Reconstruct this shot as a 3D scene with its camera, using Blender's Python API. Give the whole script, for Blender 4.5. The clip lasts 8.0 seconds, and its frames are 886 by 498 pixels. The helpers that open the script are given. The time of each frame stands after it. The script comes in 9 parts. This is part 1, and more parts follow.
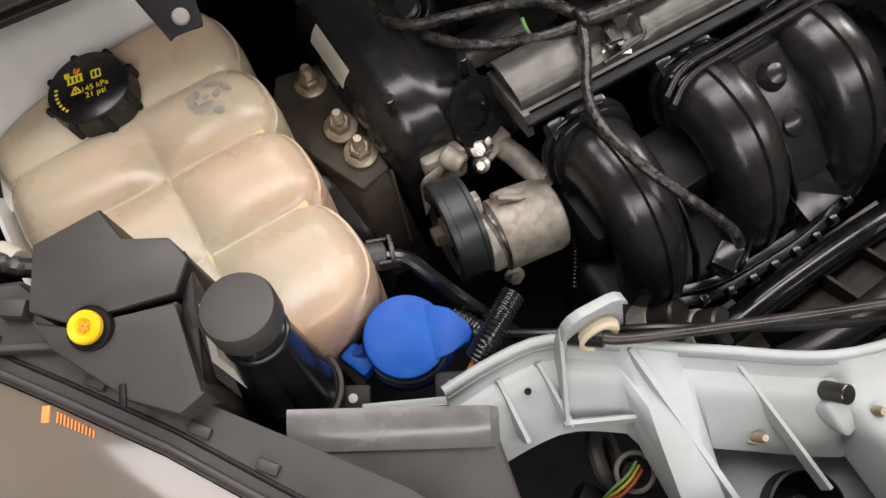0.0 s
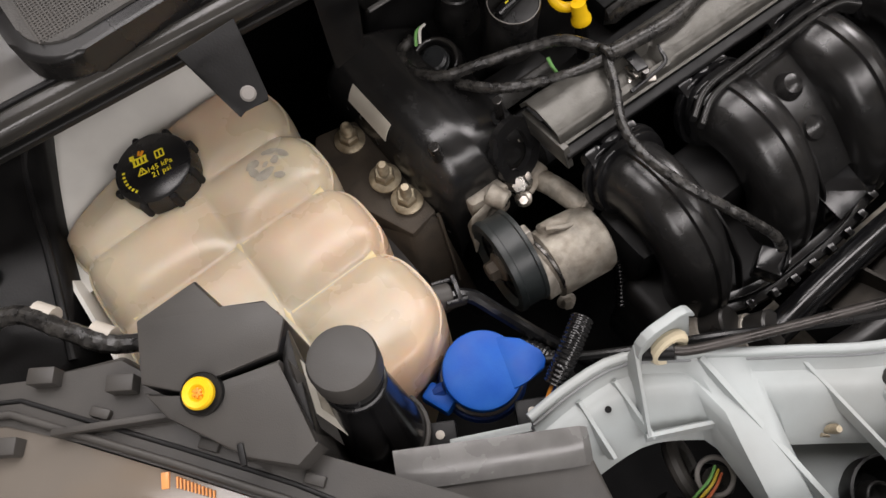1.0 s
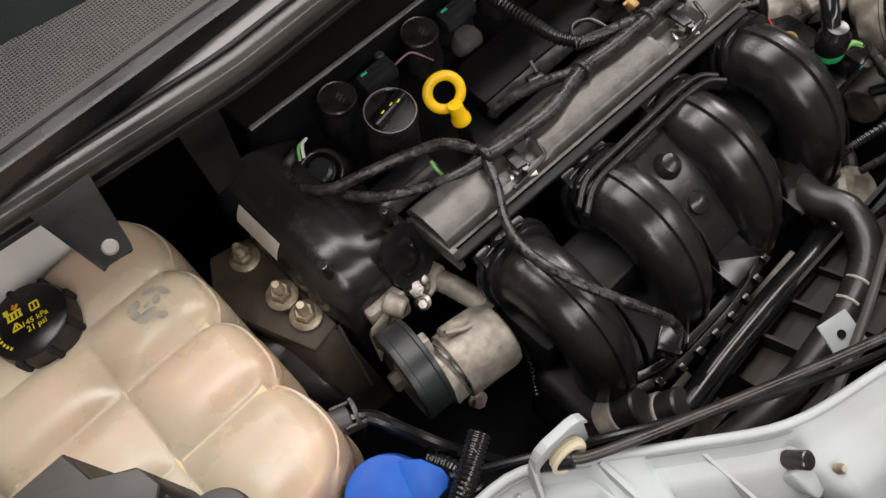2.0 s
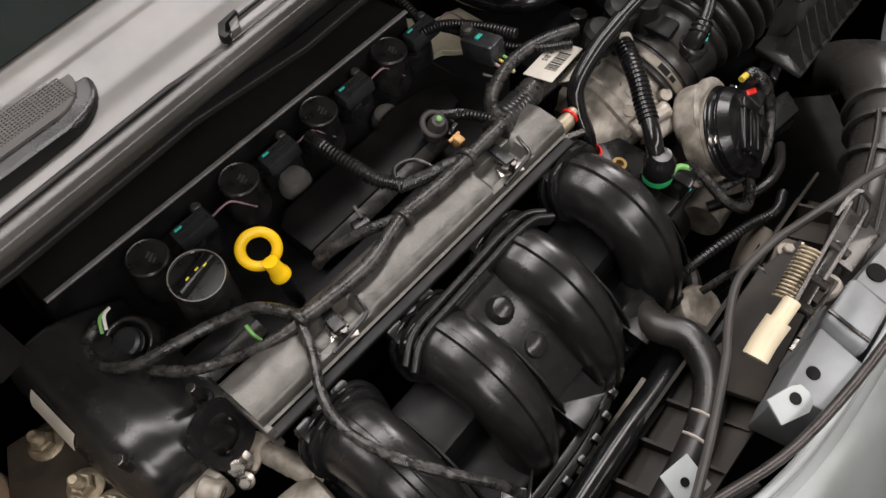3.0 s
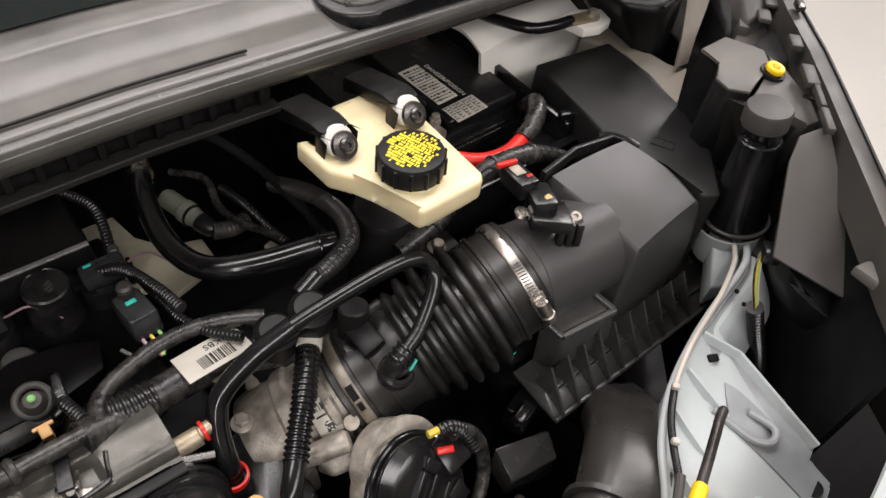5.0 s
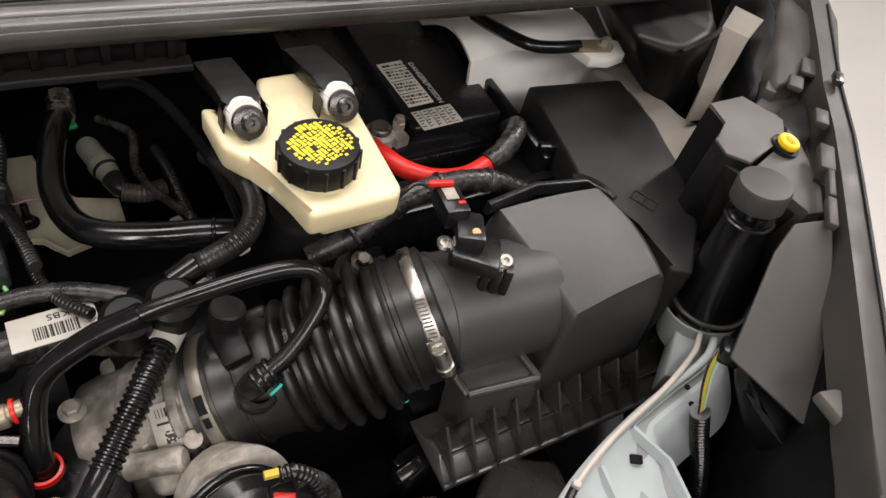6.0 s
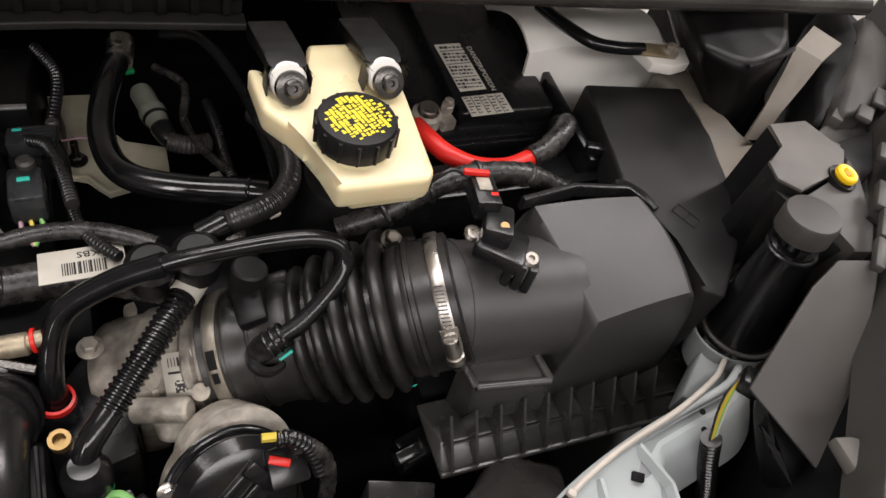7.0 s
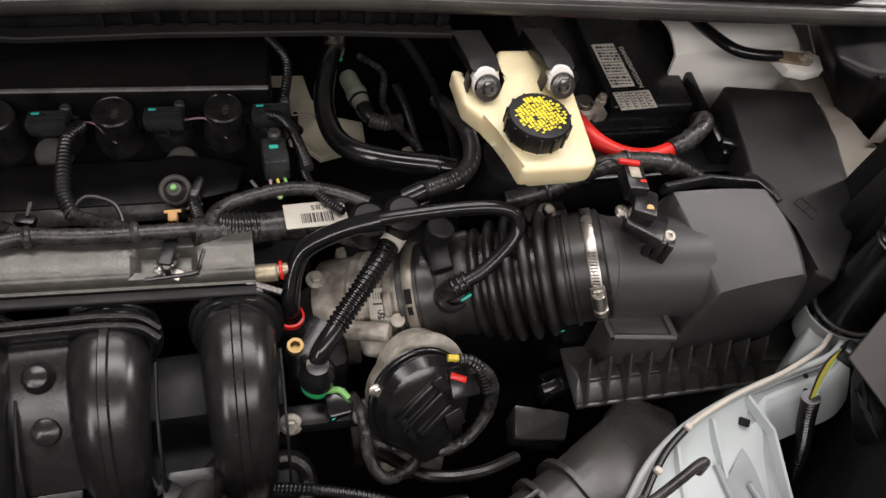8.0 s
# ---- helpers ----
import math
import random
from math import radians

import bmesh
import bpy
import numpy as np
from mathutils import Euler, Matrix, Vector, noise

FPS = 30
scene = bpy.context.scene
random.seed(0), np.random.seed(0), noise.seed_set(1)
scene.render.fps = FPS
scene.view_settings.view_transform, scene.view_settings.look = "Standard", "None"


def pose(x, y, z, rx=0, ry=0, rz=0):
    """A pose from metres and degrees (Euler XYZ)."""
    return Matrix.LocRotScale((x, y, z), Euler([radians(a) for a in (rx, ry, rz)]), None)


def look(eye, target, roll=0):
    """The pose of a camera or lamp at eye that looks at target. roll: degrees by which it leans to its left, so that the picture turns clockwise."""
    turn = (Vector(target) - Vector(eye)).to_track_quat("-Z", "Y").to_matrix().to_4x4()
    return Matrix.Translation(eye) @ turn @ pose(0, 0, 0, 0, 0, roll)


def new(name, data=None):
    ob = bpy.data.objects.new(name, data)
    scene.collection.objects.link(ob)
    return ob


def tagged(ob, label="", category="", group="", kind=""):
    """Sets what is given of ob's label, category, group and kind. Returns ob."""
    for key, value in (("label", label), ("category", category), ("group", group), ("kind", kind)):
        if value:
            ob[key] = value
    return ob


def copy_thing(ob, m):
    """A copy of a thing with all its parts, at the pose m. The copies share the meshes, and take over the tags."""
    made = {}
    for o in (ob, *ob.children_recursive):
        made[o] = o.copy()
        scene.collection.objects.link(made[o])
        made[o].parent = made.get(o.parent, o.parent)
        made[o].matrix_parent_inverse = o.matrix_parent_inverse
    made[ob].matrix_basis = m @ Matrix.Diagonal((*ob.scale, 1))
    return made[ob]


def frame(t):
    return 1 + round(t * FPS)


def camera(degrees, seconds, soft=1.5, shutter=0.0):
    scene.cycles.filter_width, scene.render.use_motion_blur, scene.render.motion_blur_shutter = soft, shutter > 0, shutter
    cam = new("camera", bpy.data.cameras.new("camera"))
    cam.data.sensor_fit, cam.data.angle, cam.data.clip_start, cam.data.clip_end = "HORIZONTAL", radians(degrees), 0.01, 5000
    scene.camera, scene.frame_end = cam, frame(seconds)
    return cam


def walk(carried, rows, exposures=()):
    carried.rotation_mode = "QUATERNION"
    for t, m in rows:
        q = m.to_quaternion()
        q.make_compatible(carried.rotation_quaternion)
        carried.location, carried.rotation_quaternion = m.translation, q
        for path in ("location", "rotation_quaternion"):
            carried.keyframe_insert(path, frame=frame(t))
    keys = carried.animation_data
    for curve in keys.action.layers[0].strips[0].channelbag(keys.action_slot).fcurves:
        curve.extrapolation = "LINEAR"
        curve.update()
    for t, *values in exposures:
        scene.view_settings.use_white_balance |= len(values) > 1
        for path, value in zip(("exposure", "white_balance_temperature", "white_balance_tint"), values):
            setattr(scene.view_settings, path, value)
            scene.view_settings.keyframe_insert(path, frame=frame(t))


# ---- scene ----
cam = camera(61.4, 8.0)
PATH = [
    (0, (-0.5014, -0.1747, 1.2454), (-0.2187, 0.4415, -0.5295), -7.46),
    (0.5, (-0.5323, -0.1667, 1.2701), (-0.2512, 0.4694, -0.4981), -11.54),
    (1, (-0.5411, -0.1556, 1.2728), (-0.2033, 0.5206, -0.4704), -11.94),
    (1.2, (-0.5301, -0.1537, 1.2778), (-0.1779, 0.5394, -0.4559), -12.87),
    (2.3, (-0.4485, -0.1548, 1.2830), (0.1182, 0.5240, -0.3987), -7.52),
    (2.5, (-0.4266, -0.1561, 1.2821), (0.1847, 0.5175, -0.3860), -6.30),
    (3, (-0.3599, -0.1601, 1.2794), (0.3724, 0.4952, -0.3467), -2.79),
    (3.5, (-0.3121, -0.1659, 1.2787), (0.5376, 0.4813, -0.2927), 0.65),
    (4, (-0.2397, -0.1888, 1.2793), (0.6650, 0.5016, -0.2421), 3.04),
    (4.5, (-0.1205, -0.2137, 1.2712), (0.8104, 0.5550, -0.1959), 5.90),
    (5, (-0.0199, -0.2155, 1.2586), (0.8962, 0.6409, -0.1688), 9.48),
    (5.2, (0.0081, -0.2152, 1.2447), (0.9263, 0.6585, -0.1707), 11.96),
    (6.3, (0.1136, -0.2274, 1.2144), (0.9257, 0.7303, -0.2115), 19.55),
    (6.5, (0.1166, -0.2234, 1.2153), (0.9070, 0.7382, -0.2202), 20.44),
    (7, (0.1146, -0.2273, 1.2174), (0.8310, 0.7384, -0.2537), 21.42),
    (7.5, (0.0741, -0.2595, 1.2718), (0.6710, 0.7014, -0.2548), 19.87),
    (8, (0.0299, -0.2780, 1.3079), (0.4910, 0.6838, -0.2645), 16.76),
]
walk(cam, [(t, look(eye, target, roll)) for t, eye, target, roll in PATH], [(0, 0.0), (0.5, -0.08), (1.2, -0.12), (2.5, 0.0), (5.0, 0.06), (6.5, 0.02), (8.0, -0.12)])

# ---- world and lights ----
world = bpy.data.worlds.new("garage_air")
scene.world = world
world.use_nodes = True
world.node_tree.nodes["Background"].inputs[0].default_value = (1.0, 0.95, 0.88, 1)
world.node_tree.nodes["Background"].inputs[1].default_value = 0.012


def area_lamp(name, place, size, watts, aim=None, colour=(1.0, 0.943, 0.938)):
    data = bpy.data.lights.new(name, "AREA")
    data.shape, data.size, data.size_y, data.energy, data.color = "RECTANGLE", size[0], size[1], watts, colour
    ob = new(name, data)
    ob.matrix_world = look(place, aim or (place[0], place[1] + 0.001, 0))
    return ob


area_lamp("ceiling_lamp_middle", (0.35, 0.55, 2.7), (2.8, 0.5), 46)
area_lamp("ceiling_lamp_right", (2.6, 0.5, 2.65), (0.5, 2.4), 75, (0.9, 0.2, 0.8))
# unseen fill lamp, added to light the wing below the scuttle
area_lamp("fill_lamp_left", (-1.6, -1.5, 2.55), (0.3, 2.0), 30, (-0.5, 0.2, 0.8))
area_lamp("ceiling_lamp_front", (0.5, -1.7, 2.7), (3.4, 0.6), 62)
area_lamp("ceiling_lamp_rear", (0.1, 1.6, 2.7), (2.4, 0.4), 33)


# ---- materials ----
def material(name, colour, rough=0.5, metal=0.0, vary=0.25, scale=40.0, fine=700.0, bump=0.15, spec=0.5, coat=0.0,
             dirt=None, dirt_amount=0.0, dirt_scale=14.0, sub=0.0, rough_vary=0.12, glass=0.0):
    """A surface with broad blotches, fine grain, worn gloss and, where given, a film of dirt."""
    m = bpy.data.materials.new(name)
    m.use_nodes = True
    nt = m.node_tree
    b = nt.nodes["Principled BSDF"]
    co = nt.nodes.new("ShaderNodeTexCoord")
    big, small = nt.nodes.new("ShaderNodeTexNoise"), nt.nodes.new("ShaderNodeTexNoise")
    for n, s, d in ((big, scale, 4.0), (small, fine, 2.0)):
        n.inputs["Scale"].default_value, n.inputs["Detail"].default_value = s, d
        nt.links.new(co.outputs["Object"], n.inputs["Vector"])
    ramp = nt.nodes.new("ShaderNodeMapRange")
    ramp.inputs[1].default_value, ramp.inputs[2].default_value = 0.3, 0.7
    ramp.inputs[3].default_value, ramp.inputs[4].default_value = 1 - vary, 1 + vary
    nt.links.new(big.outputs["Fac"], ramp.inputs[0])
    mul = nt.nodes.new("ShaderNodeVectorMath")
    mul.operation = "SCALE"
    mul.inputs[0].default_value = colour
    nt.links.new(ramp.outputs[0], mul.inputs["Scale"])
    last = mul.outputs[0]
    if dirt:
        cloud = nt.nodes.new("ShaderNodeTexNoise")
        cloud.inputs["Scale"].default_value, cloud.inputs["Detail"].default_value = dirt_scale, 2.0 if sub else 6.0
        nt.links.new(co.outputs["Object"], cloud.inputs["Vector"])
        lim = nt.nodes.new("ShaderNodeMapRange")
        lim.inputs[1].default_value, lim.inputs[2].default_value = 0.42, 0.68
        lim.inputs[3].default_value, lim.inputs[4].default_value = 0.0, dirt_amount
        nt.links.new(cloud.outputs["Fac"], lim.inputs[0])
        mix = nt.nodes.new("ShaderNodeMix")
        mix.data_type = "RGBA"
        mix.inputs[7].default_value = (*dirt, 1)
        nt.links.new(lim.outputs[0], mix.inputs[0])
        nt.links.new(last, mix.inputs[6])
        last = mix.outputs[2]
    nt.links.new(last, b.inputs["Base Color"])
    rr = nt.nodes.new("ShaderNodeMapRange")
    rr.inputs[1].default_value, rr.inputs[2].default_value = 0.3, 0.7
    rr.inputs[3].default_value, rr.inputs[4].default_value = max(0.03, rough - rough_vary), min(1, rough + rough_vary)
    nt.links.new(big.outputs["Fac"], rr.inputs[0])
    nt.links.new(rr.outputs[0], b.inputs["Roughness"])
    b.inputs["Metallic"].default_value = metal
    b.inputs["Specular IOR Level"].default_value = spec
    b.inputs["Coat Weight"].default_value = coat
    b.inputs["Coat Roughness"].default_value = 0.15
    if sub:
        b.inputs["Subsurface Weight"].default_value = sub
        b.inputs["Subsurface Radius"].default_value = (0.02, 0.012, 0.006)
        b.inputs["Subsurface Scale"].default_value = 0.5
    if glass:
        b.inputs["Transmission Weight"].default_value = glass
    if bump:
        bp = nt.nodes.new("ShaderNodeBump")
        bp.inputs["Strength"].default_value, bp.inputs["Distance"].default_value = bump, 0.0004
        nt.links.new(small.outputs["Fac"], bp.inputs["Height"])
        nt.links.new(bp.outputs[0], b.inputs["Normal"])
    return m


BLACK_GLOSS = material("black_gloss_plastic", (0.006, 0.006, 0.0065), 0.2, vary=0.3, scale=30, bump=0.12, dirt=(0.02, 0.018, 0.016), dirt_amount=0.25, rough_vary=0.06)
BLACK_SATIN = material("black_satin_plastic", (0.008, 0.008, 0.0085), 0.28, vary=0.3, scale=30, bump=0.12, fine=1400, dirt=(0.022, 0.02, 0.018), dirt_amount=0.3, rough_vary=0.06)
BLACK_MATT = material("black_matt_plastic", (0.006, 0.006, 0.0064), 0.5, vary=0.3, bump=0.15, spec=0.3, dirt=(0.025, 0.022, 0.019), dirt_amount=0.3)
# near-black in place of shade: bay walls, buried castings, discs for holes
DEEP = material("deep_shade_black", (0.003, 0.003, 0.0033), 0.6, vary=0.3, bump=0.2, spec=0.2)
OLD_BLACK = material("dull_black_plastic", (0.0060, 0.0058, 0.0058), 0.42, vary=0.3, bump=0.3, spec=0.22)
GRAIN = material("grained_airbox_plastic", (0.046, 0.045, 0.044), 0.34, vary=0.06, scale=12, bump=0.45, fine=1700, dirt=(0.042, 0.040, 0.038), dirt_amount=0.2, rough_vary=0.04)
MANIFOLD = material("satin_black_manifold_plastic", (0.012, 0.0118, 0.0117), 0.23, vary=0.2, scale=60, bump=0.14, fine=1800, dirt=(0.03, 0.028, 0.026), dirt_amount=0.25, dirt_scale=25, rough_vary=0.05)
COIL = material("dusty_black_coil_plastic", (0.011, 0.0108, 0.0108), 0.34, vary=0.3, scale=60, bump=0.2, dirt=(0.035, 0.032, 0.03), dirt_amount=0.35, dirt_scale=60)
DUCT = material("dusty_black_duct_plastic", (0.028, 0.0265, 0.0245), 0.29, vary=0.2, scale=14, bump=0.2, fine=1500, dirt=(0.055, 0.050, 0.044), dirt_amount=0.45, dirt_scale=10)
PLUG_GREY = material("blue_grey_plug_plastic", (0.022, 0.0235, 0.025), 0.34, vary=0.2, scale=90, bump=0.15)
BAND = material("dull_zinc_band", (0.22, 0.20, 0.165), 0.42, metal=0.6, vary=0.3, scale=90, bump=0.3, dirt=(0.12, 0.095, 0.06), dirt_amount=0.5)
# lighter than the cover: light caught by its front bevel is painted in
EDGE = material("lit_cover_edge", (0.055, 0.053, 0.050), 0.28, vary=0.3, scale=80, bump=0.3)
LIGHT_GREY = material("light_grey_plastic", (0.095, 0.088, 0.080), 0.55, vary=0.2, scale=30, bump=0.2, fine=1300, dirt=(0.15, 0.135, 0.118), dirt_amount=0.5, dirt_scale=18)
FLANGE = material("smooth_air_box_flange", (0.048, 0.047, 0.045), 0.24, vary=0.1, scale=30, bump=0.1)
PULLEY = material("teal_black_pulley_rubber", (0.016, 0.020, 0.0205), 0.42, vary=0.3, bump=0.2, dirt=(0.045, 0.046, 0.043), dirt_amount=0.5)
RUBBER = material("black_rubber", (0.014, 0.0135, 0.013), 0.36, vary=0.3, bump=0.2, dirt=(0.055, 0.049, 0.043), dirt_amount=0.6)
HOSE_GLOSS = material("shiny_black_hose", (0.006, 0.006, 0.0065), 0.17, vary=0.3, bump=0.1)
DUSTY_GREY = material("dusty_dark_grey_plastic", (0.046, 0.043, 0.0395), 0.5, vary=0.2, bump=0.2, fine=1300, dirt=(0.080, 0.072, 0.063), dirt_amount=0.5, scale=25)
# pale flecks: dust on the tape, and small glints painted into the colour
TAPE = material("black_cloth_tape", (0.013, 0.0125, 0.012), 0.30, vary=0.4, scale=260, bump=0.5, fine=1100, dirt=(0.085, 0.08, 0.072), dirt_amount=0.5, dirt_scale=90)
COWL = material("weathered_cowl_plastic", (0.084, 0.080, 0.075), 0.23, vary=0.16, scale=18, bump=0.06, dirt=(0.15, 0.14, 0.125), dirt_amount=0.4, dirt_scale=14, rough_vary=0.03)
LIP = material("dull_black_scuttle_lip", (0.030, 0.0285, 0.026), 0.24, vary=0.25, scale=25, bump=0.2, dirt=(0.07, 0.066, 0.058), dirt_amount=0.5, dirt_scale=12, rough_vary=0.04)
ALLOY = material("cast_aluminium", (0.50, 0.46, 0.40), 0.45, metal=0.4, vary=0.35, scale=80, bump=0.9, fine=500, dirt=(0.10, 0.08, 0.06), dirt_amount=0.6, dirt_scale=50)
ALLOY_DULL = material("oxidised_cast_aluminium", (0.36, 0.33, 0.28), 0.6, metal=0.4, vary=0.35, scale=70, bump=1.0, fine=420, dirt=(0.12, 0.09, 0.06), dirt_amount=0.7, dirt_scale=60)
STEEL = material("zinc_plated_steel", (0.50, 0.475, 0.44), 0.32, metal=1.0, vary=0.25, scale=90, bump=0.2, dirt=(0.2, 0.15, 0.09), dirt_amount=0.4, dirt_scale=90)
ZINC = material("dusty_yellowed_zinc", (0.42, 0.36, 0.26), 0.48, metal=0.65, vary=0.35, scale=120, bump=0.3, dirt=(0.16, 0.12, 0.07), dirt_amount=0.6, dirt_scale=110)
DARK_STEEL = material("dark_steel", (0.10, 0.095, 0.09), 0.28, metal=0.9, vary=0.3, bump=0.3)
ROD_PAINT = material("worn_black_rod_paint", (0.05, 0.045, 0.042), 0.32, metal=0.5, vary=0.3, bump=0.2)
MOUNT = material("dusty_mount_steel", (0.085, 0.068, 0.05), 0.7, vary=0.5, scale=30, bump=0.8, dirt=(0.03, 0.025, 0.02), dirt_amount=0.8, dirt_scale=30)
RAIL = material("dusty_rail_aluminium", (0.115, 0.111, 0.100), 0.40, metal=0.5, vary=0.22, scale=70, bump=0.6, fine=380, dirt=(0.07, 0.066, 0.058), dirt_amount=0.5, dirt_scale=60)
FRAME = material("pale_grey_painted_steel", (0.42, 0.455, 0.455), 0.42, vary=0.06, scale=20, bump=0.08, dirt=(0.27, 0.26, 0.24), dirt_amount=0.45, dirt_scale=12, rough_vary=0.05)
# darker copy of FRAME, also used to paint shade on carrier folds
FRAME_DARK = material("dark_grey_blue_steel", (0.27, 0.285, 0.295), 0.5, vary=0.12, bump=0.1, dirt=(0.17, 0.16, 0.145), dirt_amount=0.5)
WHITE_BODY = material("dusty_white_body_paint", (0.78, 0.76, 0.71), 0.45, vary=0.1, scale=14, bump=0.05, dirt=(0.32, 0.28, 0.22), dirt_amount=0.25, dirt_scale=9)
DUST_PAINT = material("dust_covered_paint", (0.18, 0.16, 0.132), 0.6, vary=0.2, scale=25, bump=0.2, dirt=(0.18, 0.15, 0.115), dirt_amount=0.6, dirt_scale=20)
TANK = material("stained_translucent_polythene", (0.50, 0.425, 0.310), 0.30, vary=0.10, scale=16, bump=0.08, sub=0.6, dirt=(0.56, 0.36, 0.25), dirt_amount=0.75, dirt_scale=9)
TANK_SEAM = material("yellowed_polythene_ridge", (0.64, 0.50, 0.27), 0.4, vary=0.12, scale=60, bump=0.08, sub=0.3)
RESERVOIR = material("cream_polythene", (0.76, 0.66, 0.42), 0.36, vary=0.06, scale=22, bump=0.06, sub=0.35, dirt=(0.62, 0.47, 0.22), dirt_amount=0.35, dirt_scale=16)
BLUE = material("bright_blue_plastic", (0.003, 0.075, 0.40), 0.5, vary=0.08, scale=60, bump=0.15, dirt=(0.03, 0.16, 0.5), dirt_amount=0.35, dirt_scale=50, spec=0.3)
BLUE_DARK = material("deep_blue_plastic", (0.012, 0.05, 0.24), 0.42, vary=0.15, bump=0.1)
YELLOW = material("yellow_plastic", (0.93, 0.58, 0.008), 0.36, vary=0.06, scale=80, bump=0.08, dirt=(0.75, 0.42, 0.01), dirt_amount=0.2, dirt_scale=60)
ORANGE = material("orange_plastic", (0.80, 0.30, 0.02), 0.4, vary=0.1, bump=0.05)
AMBER = material("amber_reflector", (0.80, 0.34, 0.12), 0.3, vary=0.15, bump=0.0)
RED = material("red_cable_sheath", (0.66, 0.018, 0.012), 0.38, vary=0.12, scale=50, bump=0.1)
GREEN = material("green_plastic", (0.02, 0.34, 0.11), 0.4, vary=0.1, bump=0.05)
TEAL = material("teal_paint_mark", (0.04, 0.55, 0.44), 0.5, vary=0.1, bump=0.0)
TAN = material("tan_plastic_clip", (0.62, 0.36, 0.14), 0.5, vary=0.15, bump=0.1)
CREAM = material("cream_nylon", (0.70, 0.61, 0.43), 0.4, vary=0.08, bump=0.05)
PALE = material("off_white_nylon", (0.50, 0.46, 0.40), 0.45, vary=0.1, bump=0.05)
WHITE = material("white_plastic", (0.75, 0.73, 0.68), 0.4, vary=0.06, bump=0.04)
PAPER = material("printed_label_paper", (0.56, 0.53, 0.46), 0.55, vary=0.06, scale=80, bump=0.02)
INK = material("black_label_ink", (0.015, 0.015, 0.015), 0.5, vary=0.1, bump=0.0)
INK_YELLOW = material("yellow_cap_print", (0.85, 0.70, 0.03), 0.5, vary=0.15, scale=400, bump=0.0)
INK_GREY = material("grey_stamp_ink", (0.30, 0.27, 0.22), 0.5, vary=0.3, scale=120, bump=0.0)
LENS = material("clear_lamp_lens", (0.17, 0.150, 0.128), 0.12, vary=0.1, scale=10, bump=0.0, dirt=(0.20, 0.140, 0.085), dirt_amount=0.6, dirt_scale=8, rough_vary=0.05)
LENS_GREY = material("dull_grey_lens", (0.055, 0.050, 0.046), 0.5, vary=0.12, scale=12, bump=0.1, dirt=(0.085, 0.075, 0.066), dirt_amount=0.5, dirt_scale=10)
DUSTY_LIGHT = material("light_dusty_plastic", (0.22, 0.205, 0.19), 0.55, vary=0.15, scale=40, bump=0.2)
SHROUD = material("dusty_brown_black_plastic", (0.026, 0.023, 0.020), 0.6, vary=0.35, scale=30, bump=0.4, spec=0.2, dirt=(0.065, 0.056, 0.046), dirt_amount=0.7)
CREAM_PLATE = material("cream_coated_plate", (0.52, 0.48, 0.36), 0.55, vary=0.12, scale=40, bump=0.1, dirt=(0.22, 0.19, 0.14), dirt_amount=0.4, dirt_scale=30)
# grey of the end box rim, and of the highlight painted on the ridge
RIM_GREY = material("grey_rim_and_highlight", (0.14, 0.137, 0.133), 0.22, vary=0.2, scale=40, bump=0.1)
GLASS = material("dark_windscreen_glass", (0.012, 0.016, 0.015), 0.06, vary=0.1, bump=0.0, rough_vary=0.02, spec=0.6)
COVER = material("dusty_black_cover_plastic", (0.012, 0.0118, 0.0117), 0.42, spec=0.22, vary=0.2, scale=12, bump=0.25, fine=1500, dirt=(0.028, 0.026, 0.024), dirt_amount=0.5, dirt_scale=8)
FOAM = material("grey_felt_foam", (0.075, 0.072, 0.068), 0.85, vary=0.2, scale=40, bump=1.0, fine=600)
CONCRETE = material("painted_garage_floor", (0.62, 0.60, 0.56), 0.5, vary=0.06, scale=3, bump=0.1, fine=90, dirt=(0.4, 0.38, 0.34), dirt_amount=0.3, dirt_scale=1.5)
PLASTER = material("garage_wall_paint", (0.34, 0.325, 0.305), 0.7, vary=0.05, scale=2, bump=0.1, fine=120)
PINK_WIRE = material("pink_wire", (0.30, 0.19, 0.22), 0.45, vary=0.1, bump=0.0)
YELLOW_WIRE = material("yellow_wire", (0.55, 0.42, 0.05), 0.45, vary=0.1, bump=0.0)
GREEN_WIRE = material("green_wire", (0.18, 0.42, 0.12), 0.45, vary=0.1, bump=0.0)
RED_WIRE = material("rust_red_wire", (0.45, 0.12, 0.05), 0.45, vary=0.1, bump=0.0)


# ---- mesh tools ----
HOME = {}


def thing(name, label, category, at=(0, 0, 0), group="", kind=""):
    ob = tagged(new(name), label, category, group, kind)
    ob.location = at
    ob.empty_display_size = 0.02
    HOME[ob.name] = Vector(at)
    return ob


def finish(bm, name, mat, origin, sharp=0.6):
    bmesh.ops.translate(bm, verts=bm.verts, vec=-origin)
    bmesh.ops.recalc_face_normals(bm, faces=bm.faces)
    for f in bm.faces:
        f.smooth = True
    for e in bm.edges:
        if len(e.link_faces) == 2 and e.calc_face_angle(0) > sharp:
            e.smooth = False
    me = bpy.data.meshes.new(name)
    bm.to_mesh(me)
    bm.free()
    me.materials.append(mat)
    return me


def part(name, bm, mat, parent, label="", sharp=0.6):
    """One mesh under a thing or a part; bm is in world metres."""
    ob = new(name, finish(bm, name, mat, HOME[parent.name], sharp))
    ob.parent = parent
    HOME[ob.name] = HOME[parent.name]
    if label:
        ob["label"] = label
    return ob


